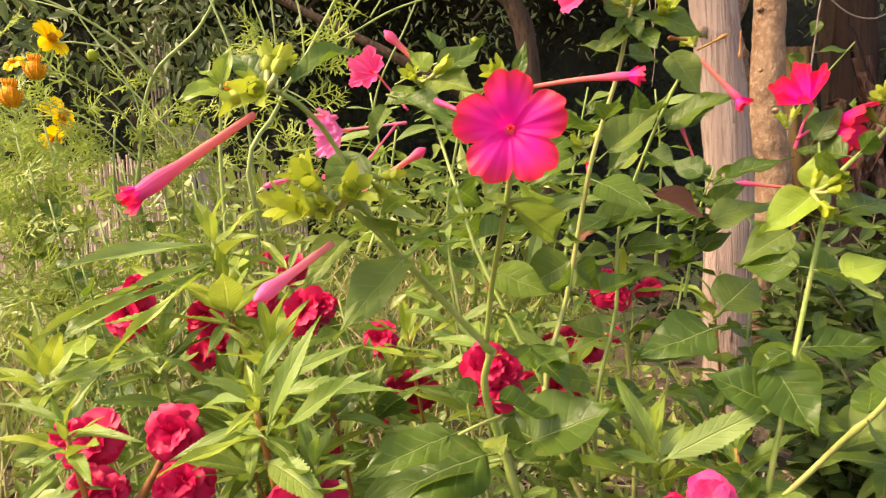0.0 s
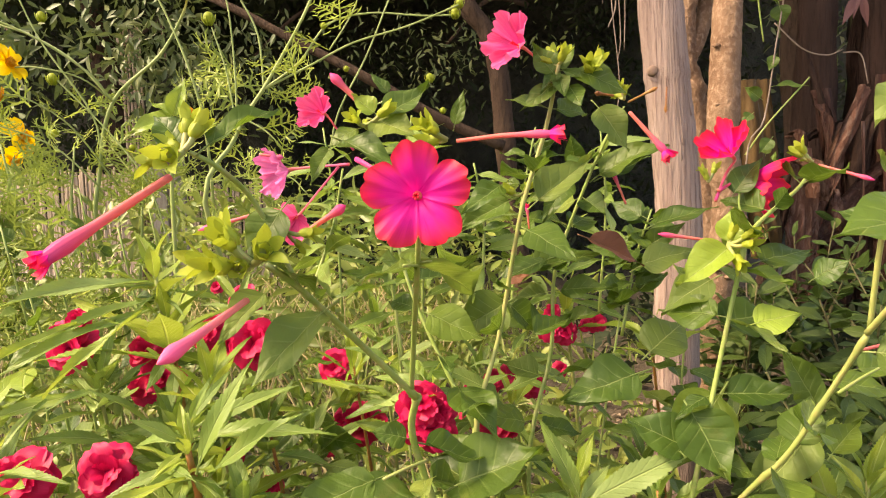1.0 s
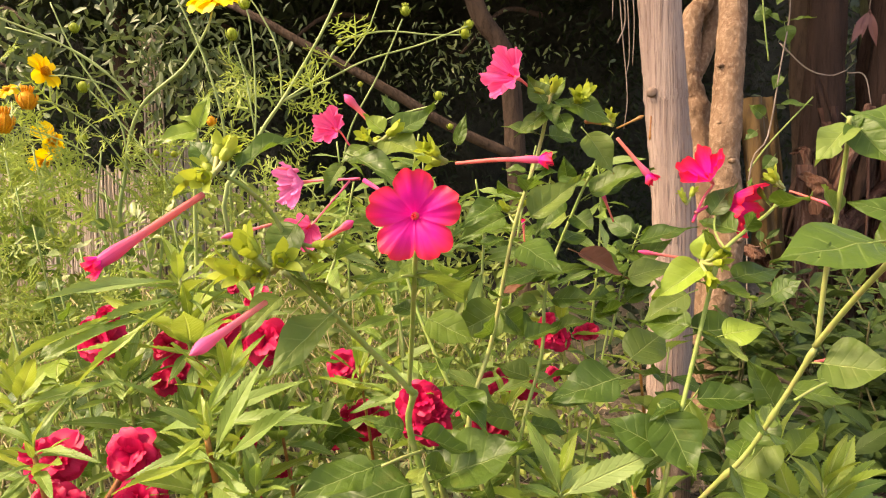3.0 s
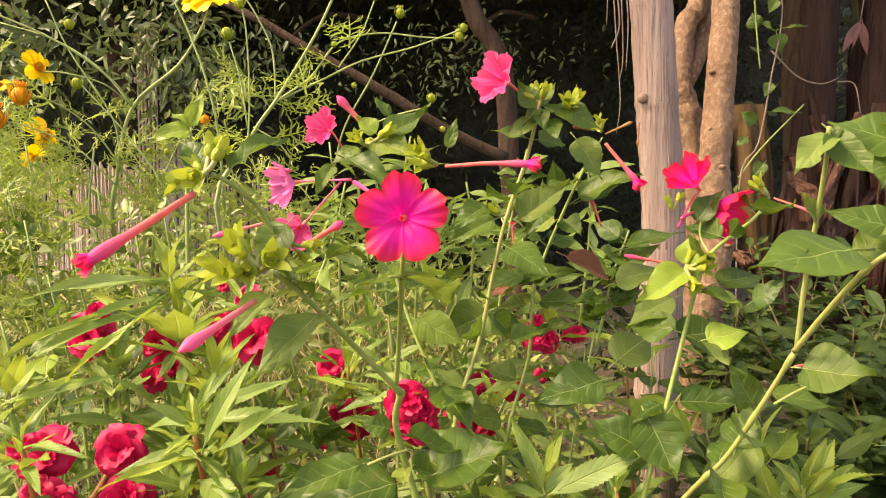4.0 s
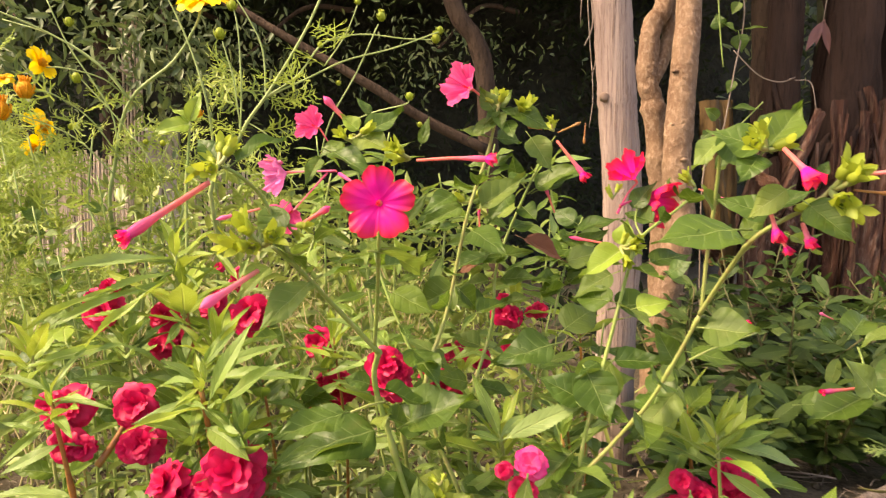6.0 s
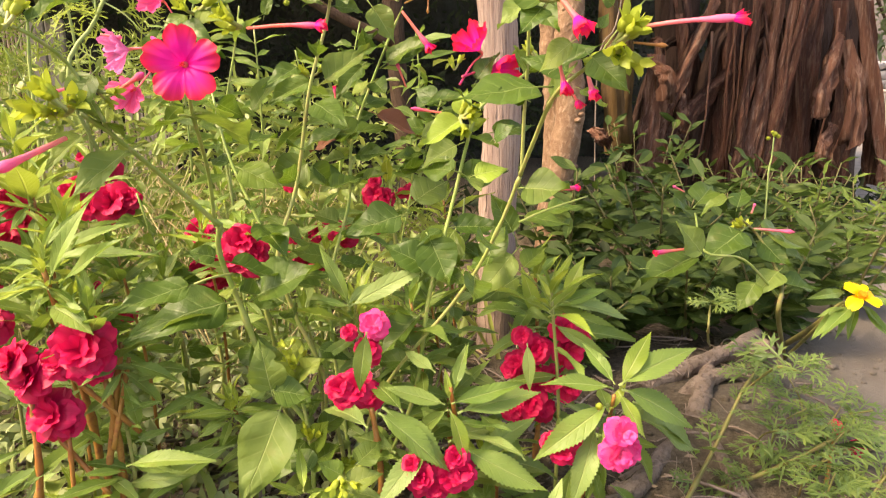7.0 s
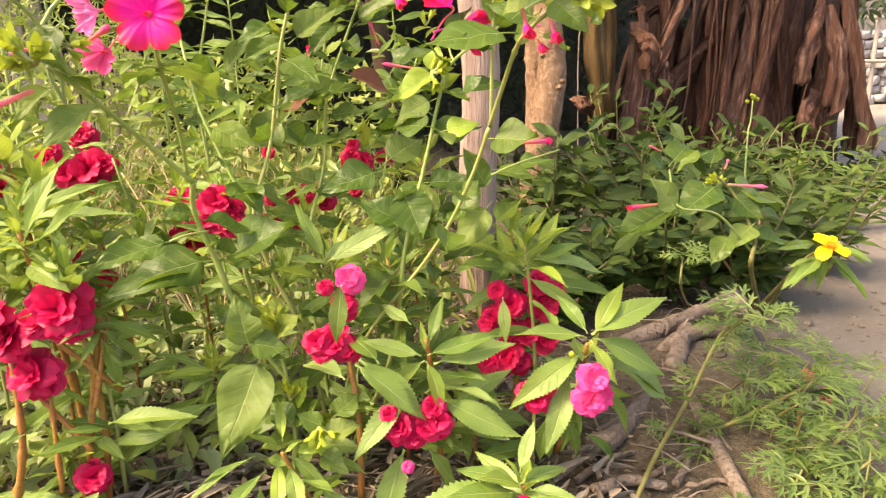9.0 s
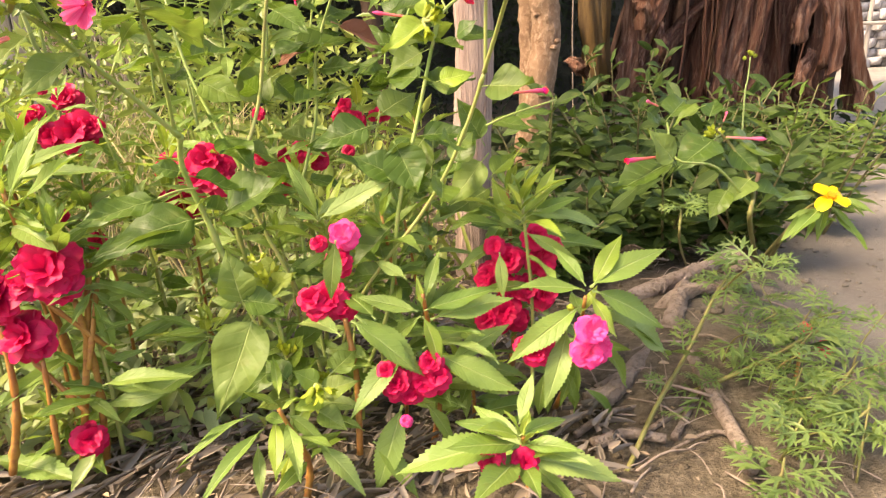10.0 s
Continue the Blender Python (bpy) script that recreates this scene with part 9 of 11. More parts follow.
cosmos_flower(cosmos, (-0.443, 0.792, 0.548), (8.96, -0.85, 3.17), 0.0447, label="yellow cosmos flower seen from the side", petals=7)
cosmos_flower(cosmos, (-0.547, 0.976, 0.486), (7.97, -0.90, 2.16), 0.0603, label="yellow cosmos flower seen from the side", petals=7)
cosmos_flower(cosmos, (-0.561, 0.976, 0.455), (5.07, -1.22, -4.88), 0.0457, label="drooping yellow cosmos flower", petals=6)
cosmos_flower(cosmos, (-0.530, 0.856, 0.539), (-0.01, -0.96, 0.85), 0.0273, label="fading yellow cosmos flower", petals=7)
round_bud(cosmos, (-0.464, 0.792, 0.515), 0.0223, M_ORANGE, crown=True, label="faded orange cosmos head")
round_bud(cosmos, (-0.514, 0.819, 0.492), 0.0262, M_ORANGE, crown=True, label="faded orange cosmos head")
round_bud(cosmos, (-0.429, 0.856, 0.542), 0.0145, M_BUD)
round_bud(cosmos, (-0.437, 0.856, 0.619), 0.0129, M_BUD)
round_bud(cosmos, (-0.200, 0.764, 0.582), 0.0144, M_BUD)
round_bud(cosmos, (-0.184, 0.764, 0.617), 0.0129, M_BUD)
round_bud(cosmos, (0.005, 0.764, 0.605), 0.0115, M_BUD, crown=True)
round_bud(cosmos, (-0.073, 0.764, 0.569), 0.0072, M_BUD)
round_bud(cosmos, (-0.025, 0.764, 0.623), 0.0079, M_BUD)
round_bud(cosmos, (0.043, 0.690, 0.493), 0.0098, M_BUD)
round_bud(cosmos, (0.075, 0.792, 0.585), 0.0119, M_BUD, crown=True)
round_bud(cosmos, (0.080, 0.782, 0.593), 0.0103, M_BUD)
round_bud(cosmos, (-0.304, 0.838, 0.450), 0.0087, M_BUD)
round_bud(cosmos, (-0.462, 0.902, 0.479), 0.0102, M_BUD)
round_bud(cosmos, (-0.260, 0.856, 0.494), 0.0129, M_ORANGE)
round_bud(cosmos, (-0.335, 0.856, 0.453), 0.0080, M_BUD)
round_bud(cosmos, (0.055, 0.690, 0.460), 0.0065, M_BUD)
round_bud(cosmos, (-0.050, 0.764, 0.521), 0.0065, M_BUD)
round_bud(cosmos, (-0.431, 0.856, 0.475), 0.0096, M_BUD)
round_bud(cosmos, (-0.454, 0.764, 0.349), 0.0072, M_BUD)
round_bud(cosmos, (-0.473, 0.764, 0.344), 0.0086, M_BUD)

sapling = thing("sapling", (-0.188, 0.598, 0.000), "slender sapling with bright broad leaflets", "sapling")
stem(sapling, [(-0.188, 0.598, 0.000), (-0.188, 0.598, 0.346), (-0.185, 0.598, 0.412), (-0.182, 0.598, 0.450)], 0.0022, 0.0012)
leaf(sapling, "broad", (-0.183, 0.598, 0.448), (-0.216, 0.580, 0.440), (0.17, -0.47, 0.44), 1.0, M_BROAD_YOUNG)
leaf(sapling, "broad", (-0.182, 0.598, 0.451), (-0.169, 0.598, 0.485), (0.17, -0.47, 0.44), 0.7, M_BROAD_YOUNG)
leaf(sapling, "broad", (-0.183, 0.598, 0.451), (-0.202, 0.598, 0.468), (0.14, -0.37, 0.55), 0.7, M_BROAD_YOUNG)
leaf(sapling, "broad", (-0.435, 0.764, 0.345), (-0.455, 0.755, 0.360), (0.31, -0.51, 0.41), 1.2)

seed_stalk = thing("weed", (0.810, 0.902, 0.000), "thin weed stalk with tiny green pods", "weed")
stem(seed_stalk, [(0.810, 0.902, 0.000), (0.803, 0.902, 0.212), (0.806, 0.902, 0.253), (0.807, 0.902, 0.287)], 0.0018, 0.001, M_STEM_THIN)
round_bud(seed_stalk, (0.808, 0.902, 0.293), 0.0083)
round_bud(seed_stalk, (0.797, 0.902, 0.286), 0.0064)
round_bud(seed_stalk, (0.815, 0.902, 0.289), 0.0064)
round_bud(seed_stalk, (0.804, 0.902, 0.296), 0.0055)

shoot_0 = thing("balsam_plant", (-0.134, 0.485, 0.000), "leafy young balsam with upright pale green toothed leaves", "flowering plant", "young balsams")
stem(shoot_0, [(-0.134, 0.485, 0.000), (-0.134, 0.480, 0.147), (-0.146, 0.470, 0.295)], 0.0019, 0.0012, M_STEM_ORANGE, leaves=6, size=0.05, kind="lance", start=0.3)
tuft(shoot_0, (-0.146, 0.470, 0.295), 0.075, 13, 70, M_LANCE_YOUNG)

shoot_1 = thing("balsam_plant", (-0.181, 0.475, 0.000), "leafy young balsam with upright pale green toothed leaves", "flowering plant", "young balsams")
stem(shoot_1, [(-0.181, 0.475, 0.000), (-0.181, 0.471, 0.127), (-0.193, 0.460, 0.254)], 0.0019, 0.0012, M_STEM_PALE, leaves=6, size=0.05, kind="lance", start=0.3)
tuft(shoot_1, (-0.193, 0.460, 0.254), 0.059, 12, 71, M_LANCE)

shoot_2 = thing("balsam_plant", (-0.094, 0.448, 0.000), "leafy young balsam with upright pale green toothed leaves", "flowering plant", "young balsams")
stem(shoot_2, [(-0.094, 0.448, 0.000), (-0.094, 0.443, 0.128), (-0.106, 0.433, 0.257)], 0.0019, 0.0012, M_STEM_PALE, leaves=6, size=0.05, kind="lance", start=0.3)
tuft(shoot_2, (-0.106, 0.433, 0.257), 0.070, 12, 72, M_LANCE_YOUNG)

shoot_3 = thing("balsam_plant", (-0.066, 0.475, 0.000), "leafy young balsam with upright pale green toothed leaves", "flowering plant", "young balsams")
stem(shoot_3, [(-0.066, 0.475, 0.000), (-0.066, 0.471, 0.111), (-0.078, 0.460, 0.222)], 0.0019, 0.0012, M_STEM_ORANGE, leaves=6, size=0.05, kind="lance", start=0.3)
tuft(shoot_3, (-0.078, 0.460, 0.222), 0.064, 12, 73, M_LANCE)

shoot_4 = thing("balsam_plant", (-0.250, 0.457, 0.000), "leafy young balsam with upright pale green toothed leaves", "flowering plant", "young balsams")
stem(shoot_4, [(-0.250, 0.457, 0.000), (-0.250, 0.453, 0.124), (-0.262, 0.442, 0.248)], 0.0019, 0.0012, M_STEM_PALE, leaves=6, size=0.05, kind="lance", start=0.3)
tuft(shoot_4, (-0.262, 0.442, 0.248), 0.062, 12, 74, M_LANCE_YOUNG)

shoot_5 = thing("balsam_plant", (-0.054, 0.374, 0.000), "leafy young balsam with upright pale green toothed leaves", "flowering plant", "young balsams")
stem(shoot_5, [(-0.054, 0.374, 0.000), (-0.054, 0.370, 0.104), (-0.066, 0.359, 0.208)], 0.0019, 0.0012, M_STEM_PALE, leaves=6, size=0.05, kind="lance", start=0.3)
tuft(shoot_5, (-0.066, 0.359, 0.208), 0.058, 12, 75, M_LANCE)

shoot_6 = thing("balsam_plant", (-0.019, 0.577, 0.000), "leafy young balsam with upright pale green toothed leaves", "flowering plant", "young balsams")
stem(shoot_6, [(-0.019, 0.577, 0.000), (-0.019, 0.572, 0.117), (-0.031, 0.562, 0.234)], 0.0019, 0.0012, M_STEM_ORANGE, leaves=6, size=0.05, kind="lance", start=0.3)
tuft(shoot_6, (-0.031, 0.562, 0.234), 0.066, 11, 76, M_LANCE_YOUNG)

shoot_7 = thing("balsam_plant", (-0.000, 0.595, 0.000), "leafy young balsam with upright pale green toothed leaves", "flowering plant", "young balsams")
stem(shoot_7, [(-0.000, 0.595, 0.000), (-0.000, 0.590, 0.137), (-0.012, 0.580, 0.274)], 0.0019, 0.0012, M_STEM_PALE, leaves=6, size=0.05, kind="lance", start=0.3)
tuft(shoot_7, (-0.012, 0.580, 0.274), 0.055, 10, 77, M_LANCE)

shoot_8 = thing("balsam_plant", (0.133, 0.411, 0.000), "leafy young balsam with upright pale green toothed leaves", "flowering plant", "young balsams")
stem(shoot_8, [(0.133, 0.411, 0.000), (0.133, 0.406, 0.095), (0.121, 0.396, 0.191)], 0.0019, 0.0012, M_STEM_PALE, leaves=6, size=0.05, kind="lance", start=0.3)
tuft(shoot_8, (0.121, 0.396, 0.191), 0.064, 12, 78, M_LANCE_YOUNG)

shoot_9 = thing("balsam_plant", (0.177, 0.393, 0.000), "leafy young balsam with upright pale green toothed leaves", "flowering plant", "young balsams")
stem(shoot_9, [(0.177, 0.393, 0.000), (0.177, 0.388, 0.098), (0.165, 0.378, 0.195)], 0.0019, 0.0012, M_STEM_ORANGE, leaves=6, size=0.05, kind="lance", start=0.3)
tuft(shoot_9, (0.165, 0.378, 0.195), 0.057, 11, 79, M_LANCE)

shoot_10 = thing("balsam_plant", (0.285, 0.374, 0.000), "leafy young balsam with upright pale green toothed leaves", "flowering plant", "young balsams")
stem(shoot_10, [(0.285, 0.374, 0.000), (0.285, 0.370, 0.102), (0.273, 0.359, 0.204)], 0.0019, 0.0012, M_STEM_PALE, leaves=6, size=0.05, kind="lance", start=0.3)
tuft(shoot_10, (0.273, 0.359, 0.204), 0.054, 11, 80, M_LANCE_YOUNG)

shoot_11 = thing("balsam_plant", (0.085, 0.549, 0.000), "leafy young balsam with upright pale green toothed leaves", "flowering plant", "young balsams")
stem(shoot_11, [(0.085, 0.549, 0.000), (0.085, 0.545, 0.118), (0.073, 0.534, 0.237)], 0.0019, 0.0012, M_STEM_PALE, leaves=6, size=0.05, kind="lance", start=0.3)
tuft(shoot_11, (0.073, 0.534, 0.237), 0.057, 10, 81, M_LANCE)

shoot_12 = thing("balsam_plant", (0.224, 0.549, 0.000), "leafy young balsam with upright pale green toothed leaves", "flowering plant", "young balsams")
stem(shoot_12, [(0.224, 0.549, 0.000), (0.224, 0.545, 0.127), (0.212, 0.534, 0.254)], 0.0019, 0.0012, M_STEM_ORANGE, leaves=6, size=0.05, kind="lance", start=0.3)
tuft(shoot_12, (0.212, 0.534, 0.254), 0.051, 10, 82, M_LANCE_YOUNG)

shoot_13 = thing("balsam_plant", (0.084, 0.503, 0.000), "leafy young balsam with upright pale green toothed leaves", "flowering plant", "young balsams")
stem(shoot_13, [(0.084, 0.503, 0.000), (0.084, 0.498, 0.082), (0.072, 0.488, 0.163)], 0.0019, 0.0012, M_STEM_PALE, leaves=6, size=0.05, kind="lance", start=0.3)
tuft(shoot_13, (0.072, 0.488, 0.163), 0.066, 11, 83, M_LANCE)

shoot_14 = thing("balsam_plant", (0.162, 0.475, 0.000), "leafy young balsam with upright pale green toothed leaves", "flowering plant", "young balsams")
stem(shoot_14, [(0.162, 0.475, 0.000), (0.162, 0.471, 0.069), (0.150, 0.460, 0.138)], 0.0019, 0.0012, M_STEM_PALE, leaves=6, size=0.05, kind="lance", start=0.3)
tuft(shoot_14, (0.150, 0.460, 0.138), 0.063, 11, 84, M_LANCE_YOUNG)

shoot_15 = thing("balsam_plant", (0.203, 0.503, 0.000), "leafy young balsam with upright pale green toothed leaves", "flowering plant", "young balsams")
stem(shoot_15, [(0.203, 0.503, 0.000), (0.203, 0.498, 0.086), (0.191, 0.488, 0.173)], 0.0019, 0.0012, M_STEM_ORANGE, leaves=6, size=0.05, kind="lance", start=0.3)
tuft(shoot_15, (0.191, 0.488, 0.173), 0.060, 10, 85, M_LANCE)

shoot_16 = thing("balsam_plant", (0.042, 0.558, 0.000), "leafy young balsam with upright pale green toothed leaves", "flowering plant", "young balsams")
stem(shoot_16, [(0.042, 0.558, 0.000), (0.042, 0.554, 0.090), (0.030, 0.543, 0.181)], 0.0019, 0.0012, M_STEM_PALE, leaves=6, size=0.05, kind="lance", start=0.3)
tuft(shoot_16, (0.030, 0.543, 0.181), 0.066, 11, 86, M_LANCE_YOUNG)

shoot_17 = thing("balsam_plant", (-0.052, 0.549, 0.000), "leafy young balsam with upright pale green toothed leaves", "flowering plant", "young balsams")
stem(shoot_17, [(-0.052, 0.549, 0.000), (-0.052, 0.545, 0.094), (-0.064, 0.534, 0.188)], 0.0019, 0.0012, M_STEM_PALE, leaves=6, size=0.05, kind="lance", start=0.3)
tuft(shoot_17, (-0.064, 0.534, 0.188), 0.072, 11, 87, M_LANCE)

shoot_18 = thing("balsam_plant", (0.233, 0.374, 0.000), "leafy young balsam with upright pale green toothed leaves", "flowering plant", "young balsams")
stem(shoot_18, [(0.233, 0.374, 0.000), (0.233, 0.370, 0.034), (0.221, 0.359, 0.067)], 0.0019, 0.0012, M_STEM_ORANGE, leaves=6, size=0.05, kind="lance", start=0.3)
tuft(shoot_18, (0.221, 0.359, 0.067), 0.052, 10, 88, M_LANCE_YOUNG)

shoot_19 = thing("balsam_plant", (-0.126, 0.466, 0.000), "leafy young balsam with upright pale green toothed leaves", "flowering plant", "young balsams")
stem(shoot_19, [(-0.126, 0.466, 0.000), (-0.126, 0.462, 0.110), (-0.138, 0.451, 0.221)], 0.0019, 0.0012, M_STEM_PALE, leaves=6, size=0.05, kind="lance", start=0.3)
tuft(shoot_19, (-0.138, 0.451, 0.221), 0.085, 12, 89, M_LANCE)

shoot_20 = thing("balsam_plant", (-0.093, 0.448, 0.000), "leafy young balsam with upright pale green toothed leaves", "flowering plant", "young balsams")
stem(shoot_20, [(-0.093, 0.448, 0.000), (-0.093, 0.443, 0.095), (-0.105, 0.433, 0.190)], 0.0019, 0.0012, M_STEM_PALE, leaves=6, size=0.05, kind="lance", start=0.3)
tuft(shoot_20, (-0.105, 0.433, 0.190), 0.071, 11, 90, M_LANCE_YOUNG)

shoot_21 = thing("balsam_plant", (-0.108, 0.429, 0.000), "leafy young balsam with upright pale green toothed leaves", "flowering plant", "young balsams")
stem(shoot_21, [(-0.108, 0.429, 0.000), (-0.108, 0.425, 0.098), (-0.120, 0.414, 0.195)], 0.0019, 0.0012, M_STEM_ORANGE, leaves=6, size=0.05, kind="lance", start=0.3)
tuft(shoot_21, (-0.120, 0.414, 0.195), 0.063, 10, 91, M_LANCE)

shoot_22 = thing("balsam_plant", (-0.078, 0.374, 0.000), "leafy young balsam with upright pale green toothed leaves", "flowering plant", "young balsams")
stem(shoot_22, [(-0.078, 0.374, 0.000), (-0.078, 0.370, 0.030), (-0.090, 0.359, 0.060)], 0.0019, 0.0012, M_STEM_PALE, leaves=6, size=0.05, kind="lance", start=0.3)
tuft(shoot_22, (-0.090, 0.359, 0.060), 0.052, 9, 92, M_LANCE_YOUNG)

weed_0 = thing("weed", (-0.380, 0.720, 0.000), "tall leafy weed with bright oval leaves among the cosmos", "weed", "tall weeds")
stem(weed_0, [(-0.380, 0.720, 0.000), (-0.380, 0.709, 0.181), (-0.400, 0.690, 0.362)], 0.002, 0.001, M_STEM, leaves=9, size=0.036, kind="broad", start=0.3)

weed_1 = thing("weed", (-0.310, 0.684, 0.000), "tall leafy weed with bright oval leaves among the cosmos", "weed", "tall weeds")
stem(weed_1, [(-0.310, 0.684, 0.000), (-0.310, 0.673, 0.168), (-0.330, 0.654, 0.336)], 0.002, 0.001, M_STEM, leaves=9, size=0.036, kind="broad", start=0.3)

weed_2 = thing("weed", (-0.445, 0.794, 0.000), "tall leafy weed with bright oval leaves among the cosmos", "weed", "tall weeds")
stem(weed_2, [(-0.445, 0.794, 0.000), (-0.445, 0.783, 0.203), (-0.465, 0.764, 0.406)], 0.002, 0.001, M_STEM, leaves=9, size=0.036, kind="broad", start=0.3)

weed_3 = thing("weed", (-0.261, 0.720, 0.000), "tall leafy weed with bright oval leaves among the cosmos", "weed", "tall weeds")
stem(weed_3, [(-0.261, 0.720, 0.000), (-0.261, 0.709, 0.177), (-0.281, 0.690, 0.355)], 0.002, 0.001, M_STEM, leaves=9, size=0.036, kind="broad", start=0.3)

weed_4 = thing("weed", (-0.260, 0.794, 0.000), "tall leafy weed with bright oval leaves among the cosmos", "weed", "tall weeds")
stem(weed_4, [(-0.260, 0.794, 0.000), (-0.260, 0.783, 0.187), (-0.280, 0.764, 0.374)], 0.002, 0.001, M_STEM, leaves=9, size=0.036, kind="broad", start=0.3)

weed_5 = thing("weed", (-0.362, 0.840, 0.000), "tall leafy weed with bright oval leaves among the cosmos", "weed", "tall weeds")
stem(weed_5, [(-0.362, 0.840, 0.000), (-0.362, 0.829, 0.201), (-0.382, 0.810, 0.403)], 0.002, 0.001, M_STEM, leaves=9, size=0.036, kind="broad", start=0.3)

weed_6 = thing("weed", (-0.302, 0.628, 0.000), "tall leafy weed with bright oval leaves among the cosmos", "weed", "tall weeds")
stem(weed_6, [(-0.302, 0.628, 0.000), (-0.302, 0.617, 0.156), (-0.322, 0.598, 0.311)], 0.002, 0.001, M_STEM, leaves=9, size=0.036, kind="broad", start=0.3)

weed_7 = thing("weed", (-0.287, 0.536, 0.000), "tall leafy weed with bright oval leaves among the cosmos", "weed", "tall weeds")
stem(weed_7, [(-0.287, 0.536, 0.000), (-0.287, 0.525, 0.140), (-0.307, 0.506, 0.281)], 0.002, 0.001, M_STEM, leaves=9, size=0.036, kind="broad", start=0.3)

weed_8 = thing("weed", (-0.111, 0.518, 0.000), "tall leafy weed with bright oval leaves among the cosmos", "weed", "tall weeds")
stem(weed_8, [(-0.111, 0.518, 0.000), (-0.111, 0.507, 0.131), (-0.131, 0.488, 0.263)], 0.002, 0.001, M_STEM, leaves=9, size=0.036, kind="broad", start=0.3)

weed_9 = thing("weed", (-0.060, 0.564, 0.000), "tall leafy weed with bright oval leaves among the cosmos", "weed", "tall weeds")
stem(weed_9, [(-0.060, 0.564, 0.000), (-0.060, 0.553, 0.133), (-0.080, 0.534, 0.266)], 0.002, 0.001, M_STEM, leaves=9, size=0.036, kind="broad", start=0.3)

# ---- low dark shrubs under the trees ----
M_STEM_WOOD = rough_material("brown_woody_stem", (0.14, 0.085, 0.055), (0.22, 0.145, 0.10), None, 40.0, rough=0.8, bump=0.3)
M_STEM_DARK = rough_material("woody_stem", (0.10, 0.085, 0.04), (0.15, 0.14, 0.06), None, 40.0, rough=0.7, bump=0.3)


def shrub(at, height, spread_r, stems, seed, label, leaf_len=0.048, kind="oval", mat=None):
    ob = thing("shrub", at, label, "shrub", "low shrubs")
    rng = random.Random(seed)
    a0 = Vector(at)
    for k in range(stems):
        ang = k * 2.4 + rng.uniform(-0.3, 0.3)
        out = Vector((math.cos(ang), math.sin(ang), 0)) * spread_r * rng.uniform(0.25, 1.0)
        top = a0 + out + Vector((0, 0, height * rng.uniform(0.6, 1.05)))
        mid = a0 + out * 0.45 + Vector((0, 0, height * 0.45))
        stem(ob, [a0 + out * 0.1, mid, top], 0.0026, 0.0012, M_STEM_DARK, seg=6)
        for j in range(22):
            s = 0.2 + 0.8 * j / 21
            c = spline([a0 + out * 0.1, mid, top], 20)[int(s * 20)]
            b = j * 2.4 + k
            d = Vector((math.cos(b), math.sin(b), rng.uniform(-0.15, 0.55) + (0.5 if s > 0.95 else 0)))
            ln = leaf_len * rng.uniform(0.7, 1.2)
            nrm = Vector((rng.uniform(-1.0, 1.0), rng.uniform(-1.2, 0.4), 0.8))
            leaf(ob, kind, c, c + d.normalized() * ln, nrm, rng.uniform(0.72, 1.15) * (1.05 if kind == "lance" else 1.0), mat)
    return ob


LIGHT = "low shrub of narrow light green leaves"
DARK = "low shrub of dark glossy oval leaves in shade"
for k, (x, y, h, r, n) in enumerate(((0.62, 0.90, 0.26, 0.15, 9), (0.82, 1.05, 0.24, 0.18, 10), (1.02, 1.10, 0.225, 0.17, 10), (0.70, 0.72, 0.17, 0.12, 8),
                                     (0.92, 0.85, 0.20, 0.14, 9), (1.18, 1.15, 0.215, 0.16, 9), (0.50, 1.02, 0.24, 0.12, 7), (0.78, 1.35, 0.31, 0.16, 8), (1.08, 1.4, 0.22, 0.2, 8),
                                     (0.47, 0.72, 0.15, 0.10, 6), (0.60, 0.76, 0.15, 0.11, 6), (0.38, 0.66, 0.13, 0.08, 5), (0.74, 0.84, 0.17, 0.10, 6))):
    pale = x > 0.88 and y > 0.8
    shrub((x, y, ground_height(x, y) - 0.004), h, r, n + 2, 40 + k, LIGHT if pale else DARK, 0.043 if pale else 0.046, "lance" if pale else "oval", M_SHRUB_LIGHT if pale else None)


woody = thing("shrub", (0.716, 0.709, 0.000), "woody shrub with bare brown stems and dull oval leaves", "shrub", "low shrubs")
stem(woody, [(0.716, 0.709, -0.004), (0.713, 0.709, 0.028), (0.706, 0.709, 0.085), (0.711, 0.709, 0.140)], 0.0055, 0.0030, M_STEM_WOOD)
stem(woody, [(0.716, 0.709, 0.004), (0.682, 0.709, 0.045), (0.646, 0.709, 0.089)], 0.0030, 0.0016, M_STEM_WOOD)
leaf(woody, "oval", (0.708, 0.709, 0.083), (0.660, 0.689, 0.059), (-0.1, -0.8, 0.6), 1.1)
leaf(woody, "oval", (0.707, 0.709, 0.093), (0.730, 0.689, 0.103), (-0.1, -0.8, 0.6), 1.1)
leaf(woody, "oval", (0.710, 0.709, 0.117), (0.661, 0.689, 0.139), (-0.1, -0.8, 0.6), 1.1)
leaf(woody, "oval", (0.710, 0.709, 0.126), (0.734, 0.689, 0.125), (-0.1, -0.8, 0.6), 1.1)
leaf(woody, "oval", (0.712, 0.709, 0.139), (0.682, 0.689, 0.175), (-0.1, -0.8, 0.6), 1.1)
leaf(woody, "oval", (0.712, 0.709, 0.139), (0.719, 0.689, 0.159), (-0.1, -0.8, 0.6), 1.1)
leaf(woody, "oval", (0.646, 0.709, 0.089), (0.614, 0.689, 0.115), (-0.1, -0.8, 0.6), 1.1)
leaf(woody, "oval", (0.647, 0.709, 0.087), (0.633, 0.689, 0.064), (-0.1, -0.8, 0.6), 1.1)
